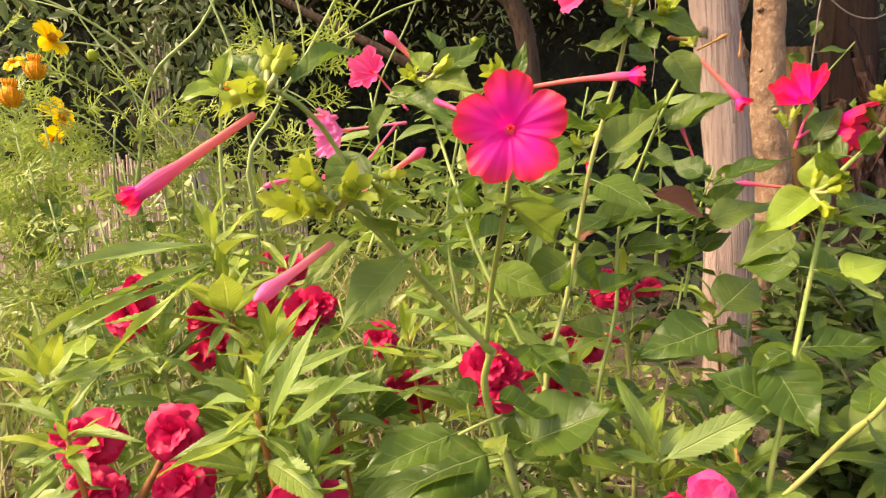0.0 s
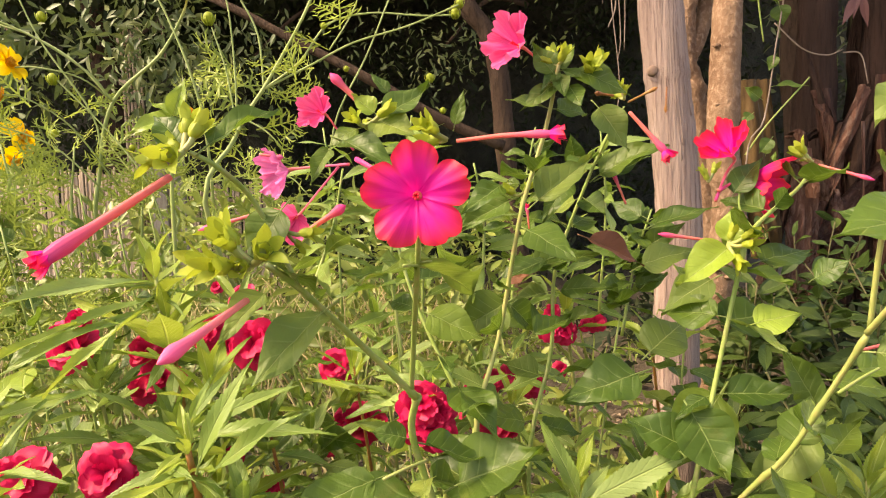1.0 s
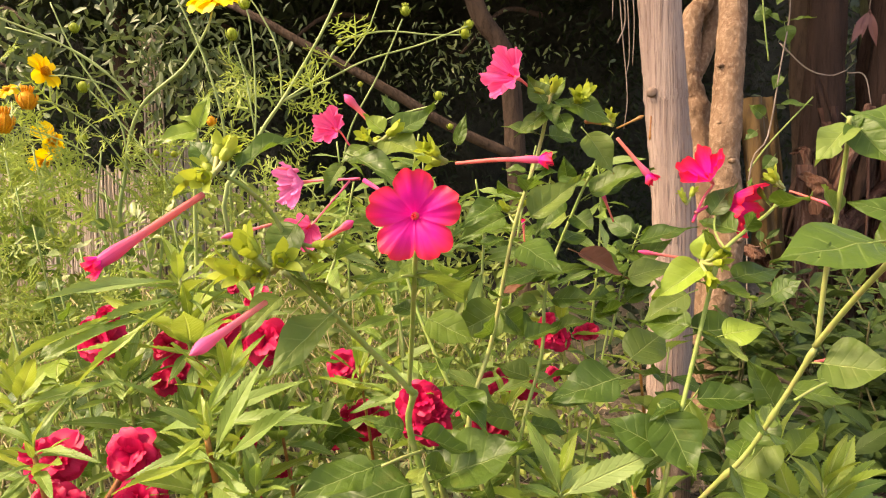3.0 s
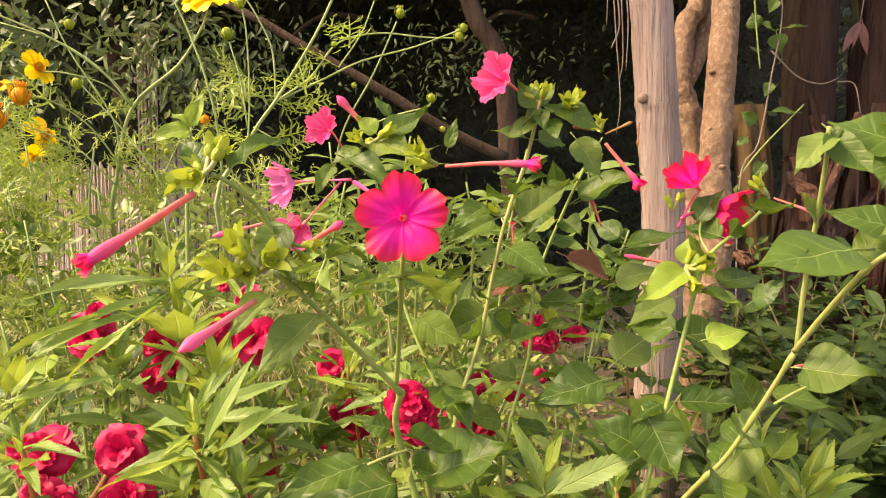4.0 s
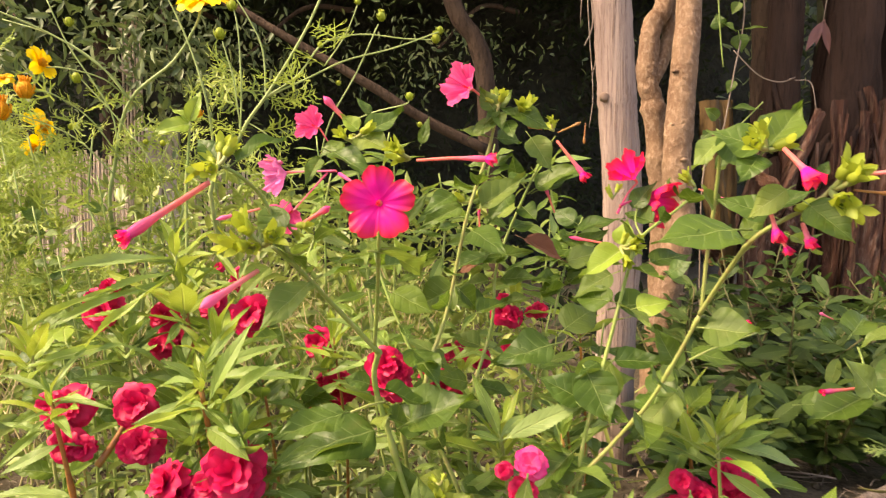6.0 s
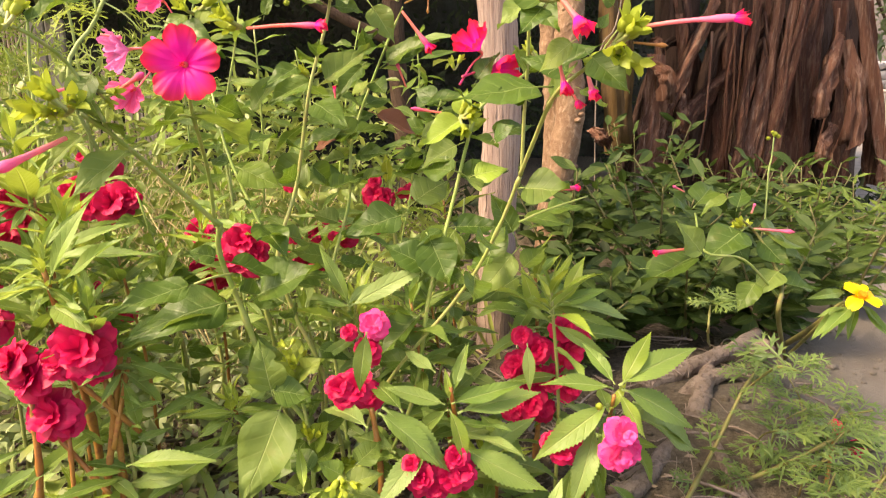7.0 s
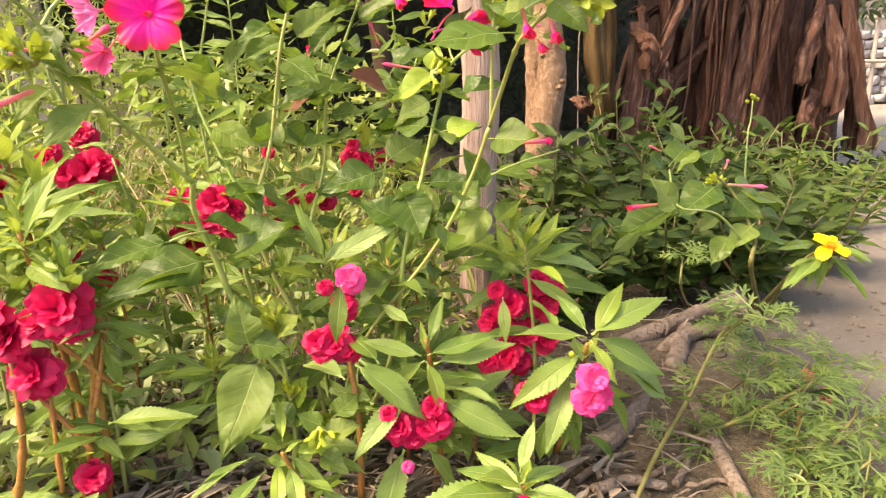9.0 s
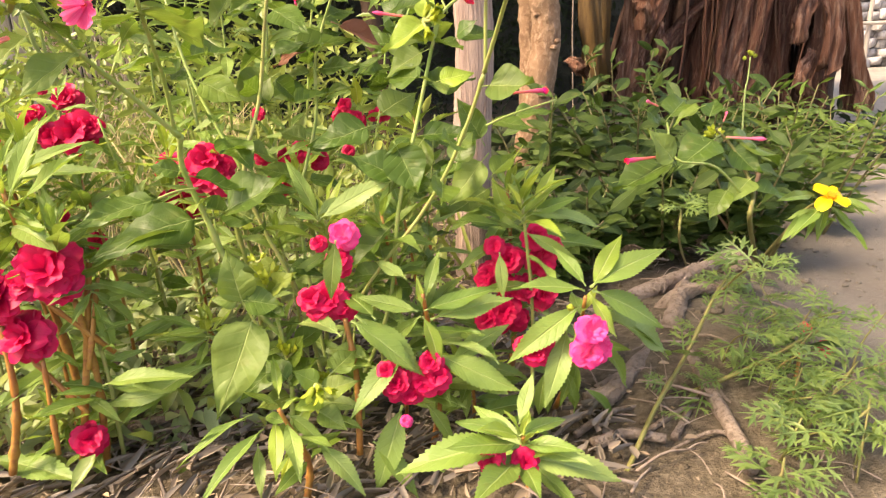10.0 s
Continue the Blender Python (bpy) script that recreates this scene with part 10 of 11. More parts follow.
leaf(woody, "oval", (0.672, 0.709, 0.054), (0.653, 0.689, 0.003), (-0.1, -0.8, 0.6), 1.1)
leaf(woody, "oval", (0.709, 0.709, 0.060), (0.723, 0.689, 0.031), (-0.1, -0.8, 0.6), 1.1)


# ---- feathery foliage ----


def feathery(name, at, label, category, spots, seed, stems=(), leaf_len=0.06, group="", mat=None, broad=0.42):
    """A plant of feathery leaves: spots are (centre, radius, leaf count)."""
    ob = thing(name, at, label, category, group)
    rng = np.random.default_rng(seed)
    arrays = ([], [], [], [], [])
    for c, r, n in spots:
        for k in range(n):
            b = np.array(c) + rng.normal(size=3) * np.array(r) * 0.6
            d = rng.normal(size=3)
            d[2] = abs(d[2]) * 0.6 + 0.1
            d /= np.linalg.norm(d)
            feather(arrays, b, b + d * leaf_len * rng.uniform(0.5, 1.2), broad, rng, 5)
    f = cloud("foliage", *arrays, mat or M_FEATHER, bend=0.15, parent=ob, blade=True)
    for pts, r0, r1 in stems:
        stem(ob, pts, r0, r1, M_STEM_THIN, seg=6)
    return ob


def lobed_leaf(arrays, base, tip, rng, pairs=4, broad=0.5):
    """A fern-like leaf: a midrib with narrow pointed lobes, each with two smaller ones."""
    b, t = np.array(base, float), np.array(tip, float)
    d = t - b
    ln = np.linalg.norm(d)
    d = d / ln
    side = np.cross(d, np.array([0.0, -0.3, 1.0]) + rng.normal(size=3) * 0.25)
    side /= np.linalg.norm(side)
    nrm = np.cross(side, d)
    P, D, N, L, W = arrays

    def lobe(p, way, long):
        P.append(p), D.append(way), N.append(nrm + rng.normal(size=3) * 0.15), L.append(long), W.append(min(0.0044, 0.22 * long))
    P.append(b), D.append(d), N.append(nrm), L.append(ln), W.append(0.0020)
    for k in range(pairs):
        u = 0.28 + 0.62 * k / pairs
        for sg in (-1, 1):
            way = d * rng.uniform(0.6, 0.9) + side * sg
            way /= np.linalg.norm(way)
            long = broad * ln * (1 - 0.6 * u) * rng.uniform(0.8, 1.15)
            p = b + d * ln * u - nrm * (0.15 * ln * u * u)
            lobe(p, way, long)
            for sg2 in (-1, 1):
                lobe(p + way * long * rng.uniform(0.3, 0.5), way + np.cross(nrm, way) * sg2 * 0.75, long * 0.5)


def seedling(at, label, stems, crowns, seed, leaf_len, sprigs=0):
    """A sprawling young cosmos: stems (points, two radii, leaf count) and leafy crowns (centre, leaf count)."""
    ob = thing("cosmos_seedling", at, label, "plant", "feathery seedlings")
    rng = np.random.default_rng(seed)
    arrays = ([], [], [], [], [])
    for pts, r0, r1, n in stems:
        stem(ob, pts, r0, r1, M_STEM_OLIVE, seg=7, knots=(0.35, 0.6, 0.85))
        C = spline(pts, 40)
        for k in range(n):
            c = np.array(C[min(40, 8 + int(32 * (k + rng.uniform(0, 1)) / n))])
            for sg in (0, 1)[:1 + k % 2]:
                a = rng.uniform(0, 6.28)
                way = np.array([math.cos(a), math.sin(a), rng.uniform(-0.2, 0.8)])
                lobed_leaf(arrays, c, c + way / np.linalg.norm(way) * leaf_len * rng.uniform(0.6, 1.25), rng, 3, 0.50)
    for c, n in crowns:
        for k in range(n):
            a = k * 2.4 + rng.uniform(-0.3, 0.3)
            way = np.array([math.cos(a), math.sin(a) * 0.8, rng.uniform(-0.1, 0.45)])
            lobed_leaf(arrays, np.array(c), np.array(c) + way / np.linalg.norm(way) * leaf_len * rng.uniform(0.4, 0.7), rng, 3)
    for k in range(sprigs):
        # a side shoot standing up from the drift of foliage beside the path
        u, v = (k + rng.uniform(0, 1)) / sprigs, rng.uniform(-1, 1)
        x, y = 0.440 + 0.135 * u + 0.062 * v, 0.235 + 0.215 * u - 0.012 * v
        root = np.array([x, y, ground_height(x, y)])
        lean = np.array([rng.uniform(-0.03, 0.05), rng.uniform(-0.04, 0.03), rng.uniform(0.025, 0.055)])
        stem(ob, [root, root + lean * np.array([0.3, 0.3, 0.6]), root + lean], 0.0011, 0.0007, M_STEM_OLIVE, seg=5)
        n = rng.integers(4, 8)
        for j in range(n):
            a = j * 2.4 + k
            way = np.array([math.cos(a), math.sin(a), rng.uniform(-0.05, 0.6)])
            c = root + lean * (0.35 + 0.65 * (j + 1) / n)
            lobed_leaf(arrays, c, c + way / np.linalg.norm(way) * leaf_len * rng.uniform(0.6, 1.15), rng, 3, 0.55)
    cloud("foliage", *arrays, M_FEATHER_GREEN, bend=0.15, parent=ob)
    return ob


seedling((0.334, 0.283, 0.000), "young feathery cosmos sprawling over bare soil", [([(0.334, 0.283, 0.000), (0.375, 0.324, 0.025), (0.435, 0.385, 0.041), (0.466, 0.400, 0.085), (0.480, 0.405, 0.101)], 0.0022, 0.0012, 9), ([(0.416, 0.377, 0.000), (0.450, 0.365, 0.018), (0.496, 0.363, 0.036), (0.558, 0.374, 0.055)], 0.0025, 0.0014, 14), ([(0.489, 0.298, 0.004), (0.505, 0.294, 0.030), (0.545, 0.311, 0.055)], 0.0014, 0.0008, 6), ([(0.451, 0.269, 0.000), (0.440, 0.247, 0.030), (0.450, 0.250, 0.050)], 0.0013, 0.0008, 5), ([(0.498, 0.274, 0.000), (0.496, 0.258, 0.030), (0.515, 0.260, 0.045)], 0.0013, 0.0008, 5), ([(0.418, 0.234, 0.000), (0.414, 0.219, 0.025), (0.418, 0.222, 0.040)], 0.0013, 0.0008, 7), ([(0.466, 0.400, 0.085), (0.469, 0.360, 0.125), (0.471, 0.330, 0.134)], 0.0011, 0.0007, 4), ([(0.594, 0.679, 0.020), (0.421, 0.385, 0.147), (0.416, 0.377, 0.178)], 0.0012, 0.0008, 0)], [((0.417, 0.377, 0.180), 9), ((0.480, 0.405, 0.101), 6), ((0.471, 0.330, 0.134), 5), ((0.558, 0.374, 0.055), 6)], 5, 0.044, sprigs=15)

balsam_low = thing("balsam_plant", (0.513, 0.342, 0.000), "small sprawling balsam with two fading crimson blooms beside the path", "flowering plant", "balsam plants")
stem(balsam_low, [(0.513, 0.342, 0.000), (0.526, 0.356, 0.030), (0.557, 0.391, 0.045)], 0.0022, 0.0014, M_STEM_ORANGE)
bloom(balsam_low, (0.569, 0.376, 0.036), 0.0170, (-0.2, -0.8, 0.6))
bloom(balsam_low, (0.563, 0.398, 0.046), 0.0140, (-0.2, -0.8, 0.6))
leaf(balsam_low, "lance", (0.526, 0.356, 0.030), (0.494, 0.345, 0.030), (-0.17, -0.41, 0.83), 0.9, M_OVAL)
leaf(balsam_low, "lance", (0.526, 0.356, 0.030), (0.540, 0.318, 0.036), (-0.17, -0.41, 0.83), 0.9, M_OVAL)
leaf(balsam_low, "lance", (0.545, 0.376, 0.040), (0.520, 0.400, 0.048), (-0.17, -0.41, 0.83), 0.9, M_OVAL)
leaf(balsam_low, "lance", (0.545, 0.376, 0.040), (0.585, 0.360, 0.046), (-0.17, -0.41, 0.83), 0.9, M_OVAL)
leaf(balsam_low, "lance", (0.557, 0.391, 0.045), (0.590, 0.418, 0.052), (-0.17, -0.41, 0.83), 0.9, M_OVAL)
leaf(balsam_low, "lance", (0.557, 0.391, 0.045), (0.530, 0.372, 0.062), (-0.17, -0.41, 0.83), 0.9, M_OVAL)
feathery("cosmos_thicket", (-0.550, 1.000, 0.000), "dense yellow-green thicket of feathery cosmos leaves", "plant", [((-0.548, 0.920, 0.406), (0.050, 0.070, 0.035), 26), ((-0.377, 1.000, 0.412), (0.050, 0.070, 0.035), 22), ((-0.513, 0.850, 0.357), (0.050, 0.070, 0.035), 22), ((-0.238, 0.950, 0.541), (0.050, 0.070, 0.035), 8), ((-0.160, 0.900, 0.537), (0.050, 0.070, 0.035), 6), ((-0.615, 1.000, 0.461), (0.050, 0.070, 0.035), 18), ((-0.493, 0.856, 0.403), (0.080, 0.080, 0.050), 36), ((-0.561, 0.902, 0.444), (0.070, 0.080, 0.050), 28), ((-0.376, 0.902, 0.463), (0.070, 0.060, 0.050), 8), ((-0.312, 0.902, 0.432), (0.060, 0.060, 0.040), 13), ((-0.320, 0.902, 0.384), (0.060, 0.060, 0.040), 11), ((-0.523, 0.948, 0.474), (0.060, 0.060, 0.040), 12), ((-0.496, 0.810, 0.328), (0.060, 0.060, 0.050), 36), ((-0.460, 0.764, 0.268), (0.060, 0.060, 0.040), 32), ((-0.398, 0.764, 0.269), (0.060, 0.060, 0.040), 24), ((-0.264, 0.856, 0.467), (0.040, 0.040, 0.030), 3), ((-0.204, 0.810, 0.491), (0.030, 0.030, 0.020), 2), ((-0.536, 0.902, 0.508), (0.060, 0.060, 0.040), 8), ((-0.432, 0.902, 0.510), (0.050, 0.050, 0.040), 3), ((-0.081, 0.764, 0.520), (0.020, 0.020, 0.015), 2), ((-0.122, 0.764, 0.516), (0.015, 0.020, 0.012), 2), ((-0.102, 0.764, 0.493), (0.020, 0.020, 0.010), 2), ((-0.048, 0.764, 0.574), (0.015, 0.020, 0.010), 2), ((-0.168, 0.782, 0.453), (0.020, 0.020, 0.020), 2), ((-0.115, 0.764, 0.431), (0.020, 0.020, 0.020), 2), ((-0.183, 0.810, 0.413), (0.040, 0.040, 0.020), 5), ((-0.545, 0.810, 0.400), (0.060, 0.060, 0.060), 24), ((-0.515, 0.764, 0.302), (0.060, 0.060, 0.060), 32), ((-0.250, 0.838, 0.517), (0.020, 0.020, 0.020), 2), ((-0.211, 0.856, 0.384), (0.050, 0.050, 0.030), 7), ((-0.134, 0.856, 0.393), (0.040, 0.050, 0.030), 5)], 6, [([(-0.550, 1.000, 0.000), (-0.461, 0.838, 0.290), (-0.468, 0.838, 0.350), (-0.500, 0.856, 0.464)], 0.003, 0.0012), ([(-0.500, 1.000, 0.000), (-0.403, 0.856, 0.290), (-0.427, 0.874, 0.366), (-0.432, 0.902, 0.462)], 0.003, 0.0012), ([(-0.650, 0.950, 0.000), (-0.504, 0.810, 0.277), (-0.495, 0.810, 0.350), (-0.538, 0.856, 0.463)], 0.003, 0.0012), ([(-0.430, 1.000, 0.000), (-0.353, 0.902, 0.319), (-0.344, 0.902, 0.399), (-0.312, 0.902, 0.472)], 0.0025, 0.001), ([(-0.450, 1.000, 0.000), (-0.313, 0.902, 0.319), (-0.304, 0.902, 0.368), (-0.336, 0.902, 0.432)], 0.0025, 0.001)], 0.06, "feathery seedlings")


# ---- weeds, grass and litter on the ground ----


def patch(n, rng, x0, x1, y0, y1):
    x, y = rng.uniform(x0, x1, n), rng.uniform(y0, y1, n)
    z = np.array([ground_height(a, b) for a, b in zip(x, y)])
    return np.stack([x, y, z], 1)


def weeds(name, n, box, height, size, width, seed, mat, label, up=0.5, blade=False, keep=None):
    rng = np.random.default_rng(seed)
    P = patch(n, rng, *box)
    x0, x1, y0, y1 = box
    ex = np.minimum(np.minimum(P[:, 0] - x0, x1 - P[:, 0]), np.minimum(P[:, 1] - y0 + 0.2, y1 - P[:, 1]))
    ex = ex + 0.12 * np.sin(P[:, 0] * 7.3 + 2 * np.sin(P[:, 1] * 5)) * np.sin(P[:, 1] * 6.1 + seed)
    P = P[rng.uniform(0.02, 0.34, n) < ex]
    if keep is not None:
        P = P[keep(P)]
    n = len(P)
    P[:, 2] += height * rng.uniform(0.0, 1.0, n) ** 1.3
    L = size * rng.uniform(0.5, 1.3, n)
    ob = cloud(name, P, rand_dirs(rng, n, up), rand_dirs(rng, n, 1.2), L, L * width, mat, bend=0.2, blade=blade)
    return tagged(ob, label, "weeds", kind="stuff")


bed = lambda P: (P[:, 0] < 0.22 + 0.12 * np.sin(P[:, 1] * 9)) & (P[:, 1] > 0.30) & (((P[:, 0] - 0.02) / 0.14) ** 2 + ((P[:, 1] - 0.60) / 0.16) ** 2 > 1)
weeds("weeds", 8600, (-1.3, 0.60, 0.55, 1.8), 0.15, 0.025, 0.46, 1, M_WEED, "small mixed weeds between the flowers", 0.3, keep=bed)
weeds("weeds", 800, (-0.45, 0.24, 0.34, 0.62), 0.07, 0.026, 0.45, 2, M_WEED, "sparse little weeds on the bed", 0.3, keep=bed)
weeds("weeds", 4400, (-0.5, 0.16, 0.37, 0.9), 0.05, 0.022, 0.5, 6, M_WEED_GREY, "tiny grey-green weeds creeping over the litter", 0.2)
weeds("weeds", 1500, (-0.16, 0.20, 0.42, 0.75), 0.07, 0.016, 0.55, 26, M_WEED_GREY, "small grey-green weeds creeping over dead twigs", 0.3)
weeds("grass", 4600, (-1.8, 0.5, 0.7, 3.0), 0.03, 0.11, 0.045, 3, M_WEED, "thin grass under the flowers", 1.6, True)
weeds("undergrowth", 8000, (-1.15, 0.32, 1.05, 2.9), 0.42, 0.042, 0.36, 14, M_WEED, "leafy sunlit undergrowth behind the flowers", 0.3)
weeds("undergrowth", 4200, (-2.3, -0.75, 1.2, 2.7), 0.10, 0.045, 0.38, 4, M_WEED, "tangled sunlit undergrowth in front of the fence", 0.2)
# same dark leaf colour, for the shade under the shrubs
weeds("undergrowth", 2600, (0.2, 2.0, 1.25, 2.3), 0.10, 0.05, 0.4, 5, M_HEDGE_SHADED, "undergrowth coloured dark as shade below the shrubs", 0.2)


def litter():
    rng = np.random.default_rng(9)
    n = 4200
    P = patch(n, rng, -0.5, 0.75, 0.24, 1.2)
    P = P[rng.uniform(0, 1, len(P)) < np.clip((0.46 - P[:, 0]) / 0.16, 0.03, 1.0)]
    n = len(P)
    P[:, 2] += rng.uniform(0.002, 0.012, n)
    D = rand_dirs(rng, n, 0)
    D[:, 2] *= 0.2
    N = rand_dirs(rng, n, 2.2)
    L = rng.uniform(0.005, 0.022, n) * np.where(P[:, 1] < 0.62, 0.8, 1.0) * np.where(P[:, 0] > 0.35, 0.7, 1.0)
    tagged(cloud("leaf_litter", P, D, N, L, L * rng.uniform(0.15, 0.5, n), M_DRY, bend=-0.1, fold=0.5), "dry brown and grey fallen leaves on the soil", "leaf litter", kind="stuff")


litter()


def dead_strips():
    """Grey curled strips of old leaf sheath lying over one another on the bed."""
    rng = np.random.default_rng(31)
    n = 1500
    P = patch(n, rng, -0.22, 0.34, 0.27, 0.62)
    P[:, 2] += rng.uniform(0.004, 0.020, n)
    a = rng.normal(0.75, 0.55, n)
    D = np.stack([np.cos(a), np.sin(a), rng.normal(0, 0.12, n)], 1)
    L = rng.uniform(0.006, 0.030, n)
    ob = cloud("leaf_litter", P, D, rand_dirs(rng, n, 1.8), L, np.minimum(0.005, L * rng.uniform(0.08, 0.35, n)), M_DRY_GREY, bend=-0.06, fold=0.7, blade=True)
    tagged(ob, "curled grey-brown strips of dead leaf heaped on the soil", "leaf litter", kind="stuff")


dead_strips()
M_TWIG = rough_material("grey_twig", (0.18, 0.135, 0.105), (0.30, 0.24, 0.20), (0.16, 0.11, 0.08), 40.0, rough=0.9, bump=0.5, depth=0.002)


def twigs():
    rng = random.Random(3)
    bm = bmesh.new()
    for k in range(900):
        x, y = rng.uniform(-0.4, 0.65), rng.uniform(0.22, 0.95)
        if x > 0.42 and rng.random() < 0.5:
            continue
        a = rng.uniform(0, math.pi)
        ln = rng.uniform(0.03, 0.14) * (0.5 if x > 0.25 else 1.0)
        z = ground_height(x, y) + rng.uniform(0.003, 0.014)
        d = Vector((math.cos(a), math.sin(a), rng.uniform(-0.05, 0.1))) * ln
        c = Vector((x, y, z))
        r = rng.uniform(0.0004, 0.0018) if k < 520 else rng.uniform(0.0004, 0.0009)
        tube(bm, [c - d / 2, c + Vector((0, 0, rng.uniform(-0.003, 0.006))) + d.orthogonal() * 0.04, c + d / 2], (r, r * 0.6), 5, n=5)
    return tagged(new("twigs", mesh_from("twigs", bm, M_TWIG)), "scattered dry grey-brown twigs on the soil", "twigs", kind="stuff")


twigs()


def straw():
    """Dry grass stalks leaning among the weeds."""
    rng = random.Random(23)
    bm = bmesh.new()
    for k in range(680):
        x, y = rng.uniform(-1.0, 0.06), rng.uniform(0.62, 1.7)
        h = rng.uniform(0.06, 0.26)
        a = rng.uniform(0, 6.28)
        lean = rng.uniform(0.1, 0.9) * h
        b = Vector((x, y, ground_height(x, y)))
        t = b + Vector((math.cos(a) * lean, math.sin(a) * lean, h))
        r = rng.uniform(0.0007, 0.0016)
        tube(bm, [b, b.lerp(t, 0.5) + Vector((0, 0, h * 0.12)), t], (r, r * 0.5), 5, n=4)
    return tagged(new("straw", mesh_from("straw", bm, M_STRAW)), "dry straw-coloured stalks among the weeds", "dry grass", kind="stuff")


straw()


def crumbs():
    """Clods and grit on the bare soil."""
    rng = random.Random(17)
    bm = bmesh.new()
    for k in range(900):
        x, y = rng.uniform(0.25, 1.25), rng.uniform(0.28, 1.1)
        r = rng.uniform(0.0008, 0.0042) * (1.6 if rng.random() < 0.06 else 1)
        bmesh.ops.create_icosphere(bm, subdivisions=1, radius=r, matrix=Matrix.Translation((x, y, ground_height(x, y) + r * 0.2)) @ Matrix.Diagonal((rng.uniform(0.8, 1.5), 1, 0.65, 1)))
    return tagged(new("grit", mesh_from("grit", bm, M_SOIL)), "crumbs of dry soil and grit", "soil", kind="stuff")


crumbs()

M_ROOT = rough_material("dry_root", (0.19, 0.14, 0.11), (0.31, 0.245, 0.20), (0.10, 0.07, 0.052), 44.0, rough=0.92, bump=1.0, depth=0.006)


def log_piece(name, pts, r0, r1, label, category, group):
    ob = thing(name, pts[0], label, category, group)
    part("wood", tube(bmesh.new(), [Vector(q) - Vector(pts[0]) for q in pts], (r0, r1), 12, n=22, wobble=0.3, seed=int(abs(pts[0][0]) * 900)), M_ROOT, ob)
    return ob


log_piece("log", [(0.448, 0.565, 0.020), (0.516, 0.589, 0.030), (0.605, 0.641, 0.030), (0.667, 0.689, 0.030)], 0.0115, 0.0095, "dry grey log lying at the edge of the bed", "stick", "roots and sticks on the soil")
log_piece("root", [(0.474, 0.531, 0.012), (0.510, 0.548, 0.030), (0.562, 0.565, 0.030), (0.599, 0.575, 0.012)], 0.0095, 0.007, "knobbly dry root half out of the soil", "stick", "roots and sticks on the soil")
log_piece("root", [(0.470, 0.482, 0.020), (0.504, 0.531, 0.030), (0.544, 0.592, 0.025)], 0.0115, 0.009, "knobbly dry root half out of the soil", "stick", "roots and sticks on the soil")
log_piece("stick", [(0.473, 0.457, 0.012), (0.449, 0.375, 0.014), (0.431, 0.299, 0.012), (0.416, 0.254, 0.010)], 0.0075, 0.006, "long straight dry stick on the soil", "stick", "roots and sticks on the soil")
log_piece("root", [(0.338, 0.380, 0.006), (0.366, 0.384, 0.012), (0.431, 0.452, 0.012)], 0.01, 0.008, "dry root crossing the soil", "stick", "roots and sticks on the soil")
log_piece("stick", [(0.317, 0.311, 0.008), (0.348, 0.318, 0.010), (0.377, 0.307, 0.008)], 0.005, 0.004, "short dry stick on the soil", "stick", "roots and sticks on the soil")
log_piece("stick", [(-0.066, 0.410, 0.012), (-0.035, 0.414, 0.014), (-0.005, 0.429, 0.010)], 0.008, 0.007, "pale grey stick lying on the litter", "stick", "roots and sticks on the soil")
log_piece("stick", [(-0.102, 0.493, 0.008), (-0.012, 0.394, 0.010), (0.039, 0.363, 0.008)], 0.003, 0.0025, "thin dry stick on the litter", "stick", "roots and sticks on the soil")
log_piece("stick", [(-0.068, 0.547, 0.008), (-0.025, 0.453, 0.010), (-0.004, 0.387, 0.008)], 0.003, 0.0025, "thin dry stick on the litter", "stick", "roots and sticks on the soil")
log_piece("root", [(0.432, 0.482, 0.004), (0.489, 0.532, 0.010), (0.552, 0.583, 0.004)], 0.0033000000000000004, 0.0018, "dry twisted root lying on the bare soil", "stick", "roots and sticks on the soil")
log_piece("root", [(0.489, 0.457, 0.004), (0.457, 0.365, 0.010), (0.459, 0.319, 0.004)], 0.0033000000000000004, 0.0018, "dry twisted root lying on the bare soil", "stick", "roots and sticks on the soil")
log_piece("root", [(0.358, 0.405, 0.004), (0.410, 0.433, 0.010), (0.473, 0.474, 0.004)], 0.0038500000000000006, 0.0021, "dry twisted root lying on the bare soil", "stick", "roots and sticks on the soil")
log_piece("root", [(0.372, 0.327, 0.004), (0.417, 0.346, 0.010), (0.462, 0.358, 0.004)], 0.0027500000000000003, 0.0015, "dry twisted root lying on the bare soil", "stick", "roots and sticks on the soil")
log_piece("root", [(0.311, 0.334, 0.004), (0.347, 0.351, 0.010), (0.380, 0.366, 0.004)], 0.0033000000000000004, 0.0018, "dry twisted root lying on the bare soil", "stick", "roots and sticks on the soil")
log_piece("root", [(0.387, 0.312, 0.004), (0.428, 0.356, 0.010), (0.467, 0.412, 0.004)], 0.0033000000000000004, 0.0018, "dry twisted root lying on the bare soil", "stick", "roots and sticks on the soil")
log_piece("root", [(0.279, 0.324, 0.004), (0.309, 0.342, 0.010), (0.346, 0.372, 0.004)], 0.0022, 0.0012, "dry twisted root lying on the bare soil", "stick", "roots and sticks on the soil")
log_piece("root", [(0.529, 0.449, 0.004), (0.501, 0.456, 0.010), (0.455, 0.438, 0.004)], 0.0022, 0.0012, "dry twisted root lying on the bare soil", "stick", "roots and sticks on the soil")
log_piece("root", [(0.438, 0.287, 0.004), (0.419, 0.305, 0.010), (0.378, 0.298, 0.004)], 0.0022, 0.0012, "dry twisted root lying on the bare soil", "stick", "roots and sticks on the soil")
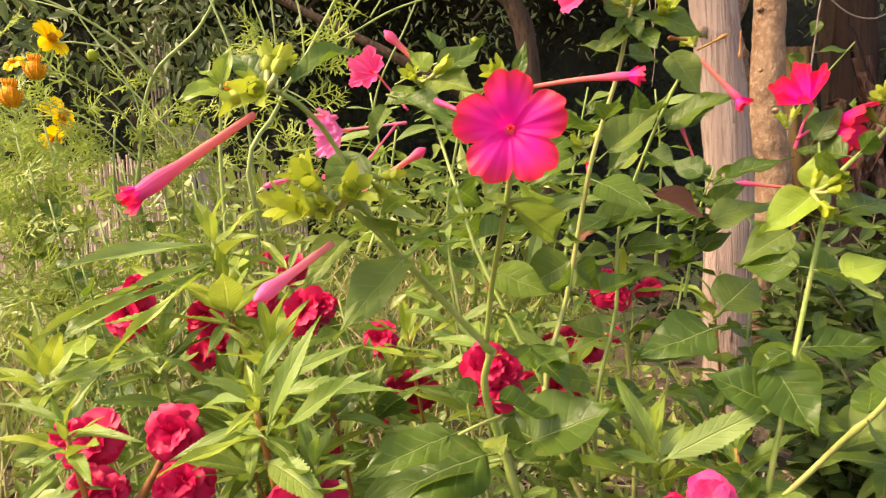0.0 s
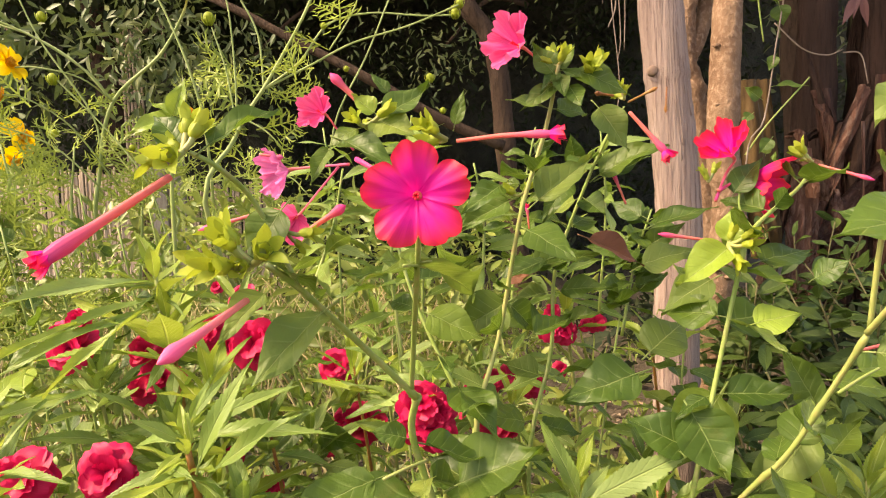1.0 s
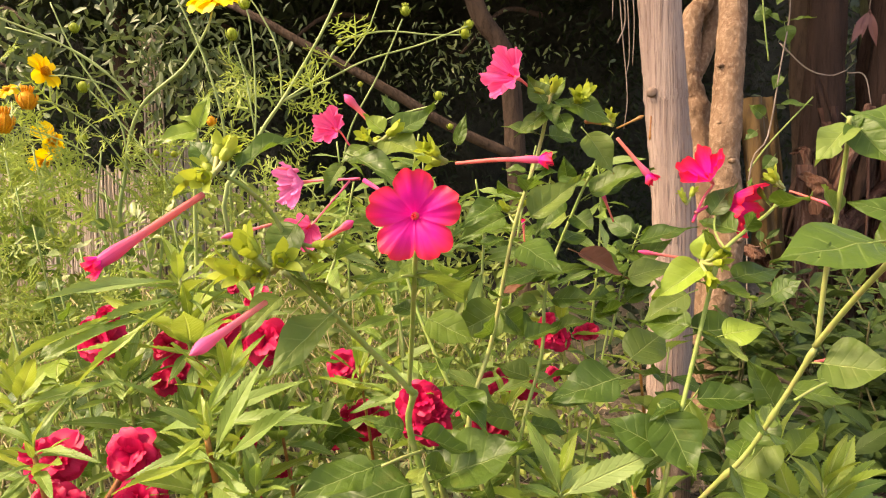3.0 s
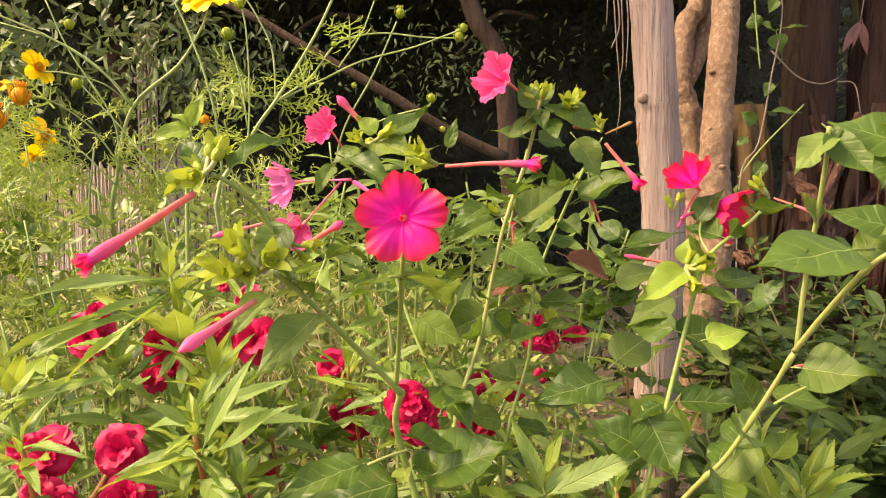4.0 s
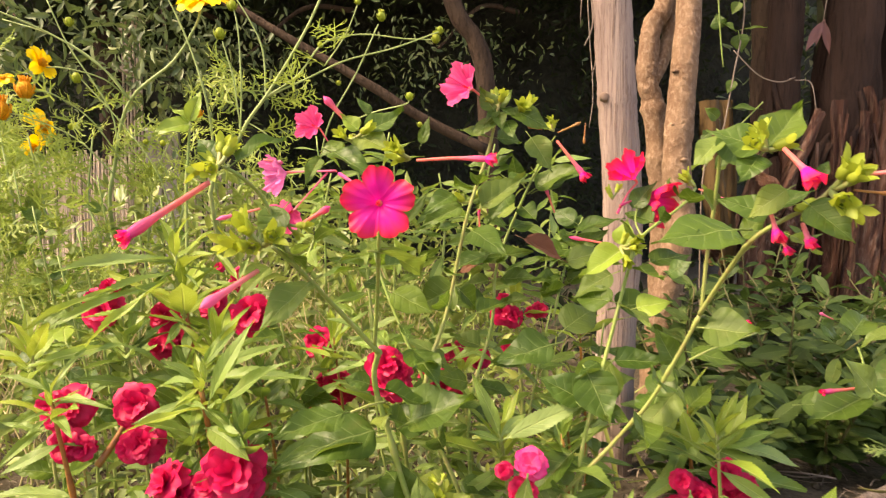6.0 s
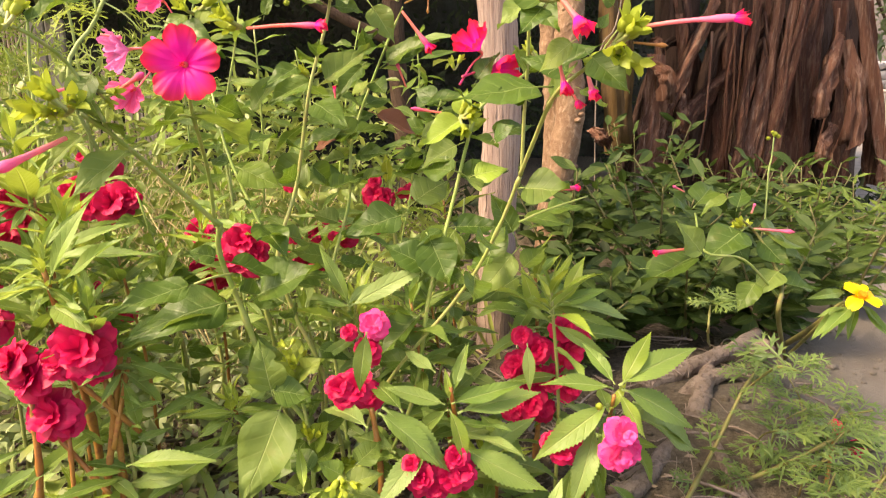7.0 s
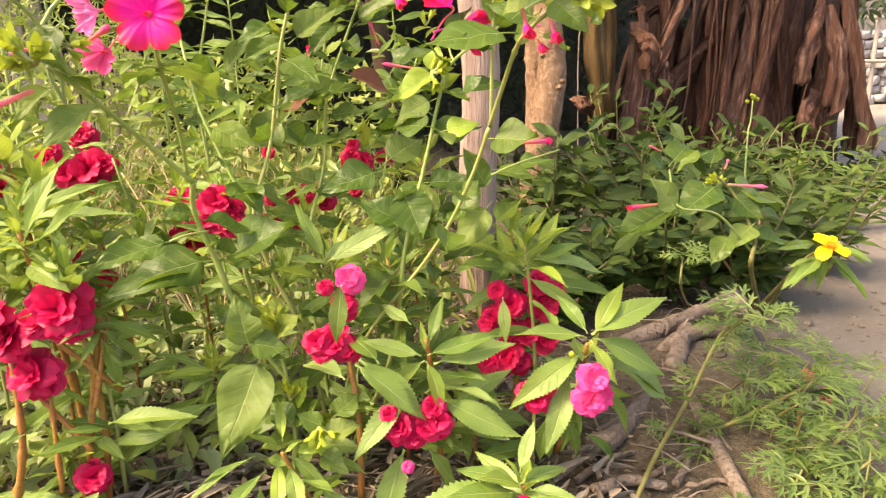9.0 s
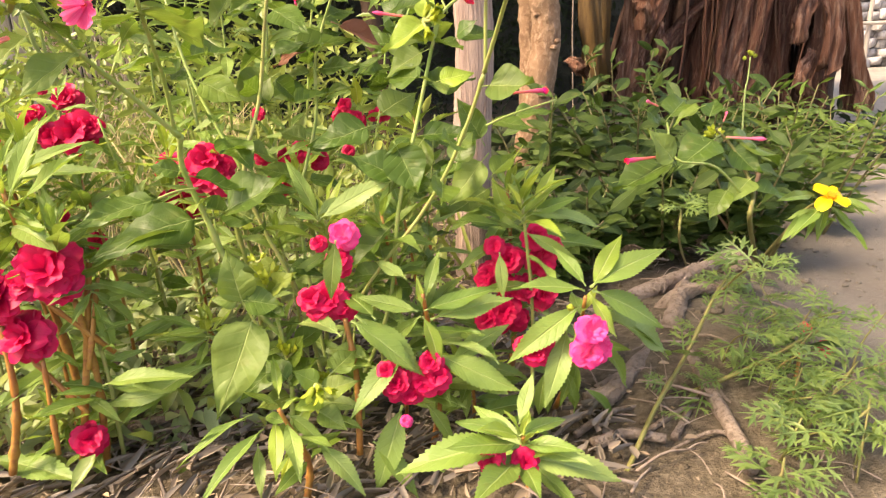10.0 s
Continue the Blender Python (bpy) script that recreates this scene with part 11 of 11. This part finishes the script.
log_piece("stump", [(0.631, 0.612, -0.005), (0.614, 0.591, 0.020), (0.561, 0.516, 0.079)], 0.02, 0.012, "short tapering grey stump", "stump", "roots and sticks on the soil")

pb = bmesh.new()
bmesh.ops.create_icosphere(pb, subdivisions=2, radius=0.010, matrix=Matrix.Diagonal((1.2, 1, 0.45, 1)))
pebble = new("pebble", mesh_from("pebble", pb, rough_material("white_pebble", (0.75, 0.73, 0.70), (0.85, 0.83, 0.80), None, 60.0)))
pebble.location = (-0.029, 0.757, 0.004)
tagged(pebble, "white pebble among the litter", "stone")


vine = thing("vine", (0.700, 1.420, 0.000), "thin climbing vine hanging with heart-shaped leaves before the dark trunks", "vine")
stem(vine, [(0.700, 1.420, 0.000), (0.660, 1.334, 0.419), (0.698, 1.334, 0.512), (0.722, 1.334, 0.651), (0.740, 1.334, 0.765), (0.731, 1.334, 0.867)], 0.0018, 0.0014, M_TWIG)
stem(vine, [(0.720, 1.334, 0.697), (0.774, 1.334, 0.646), (0.821, 1.334, 0.631), (0.855, 1.334, 0.641)], 0.0015, 0.0012, M_TWIG)
stem(vine, [(0.855, 1.334, 0.635), (0.890, 1.334, 0.630), (0.904, 1.334, 0.573)], 0.0014, 0.0011, M_TWIG)
stem(vine, [(0.680, 1.334, 0.844), (0.690, 1.334, 0.730), (0.698, 1.334, 0.662)], 0.002, 0.0015)
stem(vine, [(0.659, 1.334, 0.442), (0.695, 1.316, 0.499), (0.778, 1.316, 0.586)], 0.002, 0.0015)
stem(vine, [(0.446, 1.500, 0.897), (0.455, 1.500, 0.795), (0.437, 1.500, 0.744)], 0.002, 0.0015, M_TWIG)
leaf(vine, "broad", (0.689, 1.334, 0.742), (0.677, 1.334, 0.776), (-0.32, -0.71, 0.01), 1.4)
leaf(vine, "broad", (0.730, 1.334, 0.731), (0.737, 1.334, 0.691), (-0.34, -0.70, 0.02), 1.4)
leaf(vine, "broad", (0.741, 1.334, 0.742), (0.783, 1.316, 0.743), (-0.13, -0.26, 0.63), 0.8)
leaf(vine, "broad", (0.695, 1.334, 0.753), (0.718, 1.316, 0.732), (-0.12, -0.26, 0.63), 0.9)
leaf(vine, "broad", (0.722, 1.334, 0.634), (0.706, 1.334, 0.605), (-0.30, -0.62, 0.18), 1.1)
leaf(vine, "broad", (0.724, 1.334, 0.576), (0.778, 1.316, 0.574), (-0.13, -0.27, 0.66))
leaf(vine, "broad", (0.690, 1.334, 0.553), (0.660, 1.334, 0.575), (-0.29, -0.63, 0.22), 1.2)
leaf(vine, "broad", (0.700, 1.334, 0.443), (0.705, 1.334, 0.466), (-0.30, -0.63, 0.27), 1.2)
leaf(vine, "broad", (0.728, 1.334, 0.799), (0.714, 1.334, 0.771), (-0.29, -0.61, 0.11), 1.2)
leaf(vine, "broad", (0.674, 1.334, 0.523), (0.651, 1.334, 0.506), (-0.24, -0.54, 0.34), 1.2)
leaf(vine, "broad", (0.702, 1.316, 0.470), (0.680, 1.316, 0.441), (-0.30, -0.63, 0.25), 1.2)
stem(vine, [(0.439, 1.500, 0.897), (0.448, 1.500, 0.769), (0.459, 1.500, 0.628), (0.451, 1.500, 0.551)], 0.0016, 0.0008, M_TWIG, name="aerial_root")
stem(vine, [(0.457, 1.500, 0.897), (0.464, 1.500, 0.731), (0.456, 1.500, 0.667)], 0.0016, 0.0008, M_TWIG, name="aerial_root")
stem(vine, [(0.429, 1.500, 0.896), (0.426, 1.500, 0.795)], 0.0016, 0.0008, M_TWIG, name="aerial_root")
stem(vine, [(0.463, 1.482, 0.891), (0.470, 1.482, 0.790), (0.466, 1.482, 0.689)], 0.0016, 0.0008, M_TWIG, name="aerial_root")

sprig = thing("sprig", (1.217, 1.822, 1.077), "withered pinkish leaves hanging in the dark between the trunks", "leaves")
stem(sprig, [(1.217, 1.822, 1.077), (1.212, 1.822, 1.001), (1.199, 1.822, 0.901)], 0.0022, 0.0014, M_TWIG)
leaf(sprig, "lance", (1.200, 1.822, 0.896), (1.144, 1.813, 0.813), (-0.41, -0.66, 0.01), 1.3, M_WITHERED_PINK)
leaf(sprig, "lance", (1.203, 1.822, 0.893), (1.210, 1.813, 0.801), (-0.41, -0.66, 0.01), 1.1, M_WITHERED_PINK)
leaf(sprig, "lance", (1.198, 1.822, 0.896), (1.166, 1.804, 0.826), (-0.41, -0.66, 0.01), 1.0, M_WITHERED_PINK)
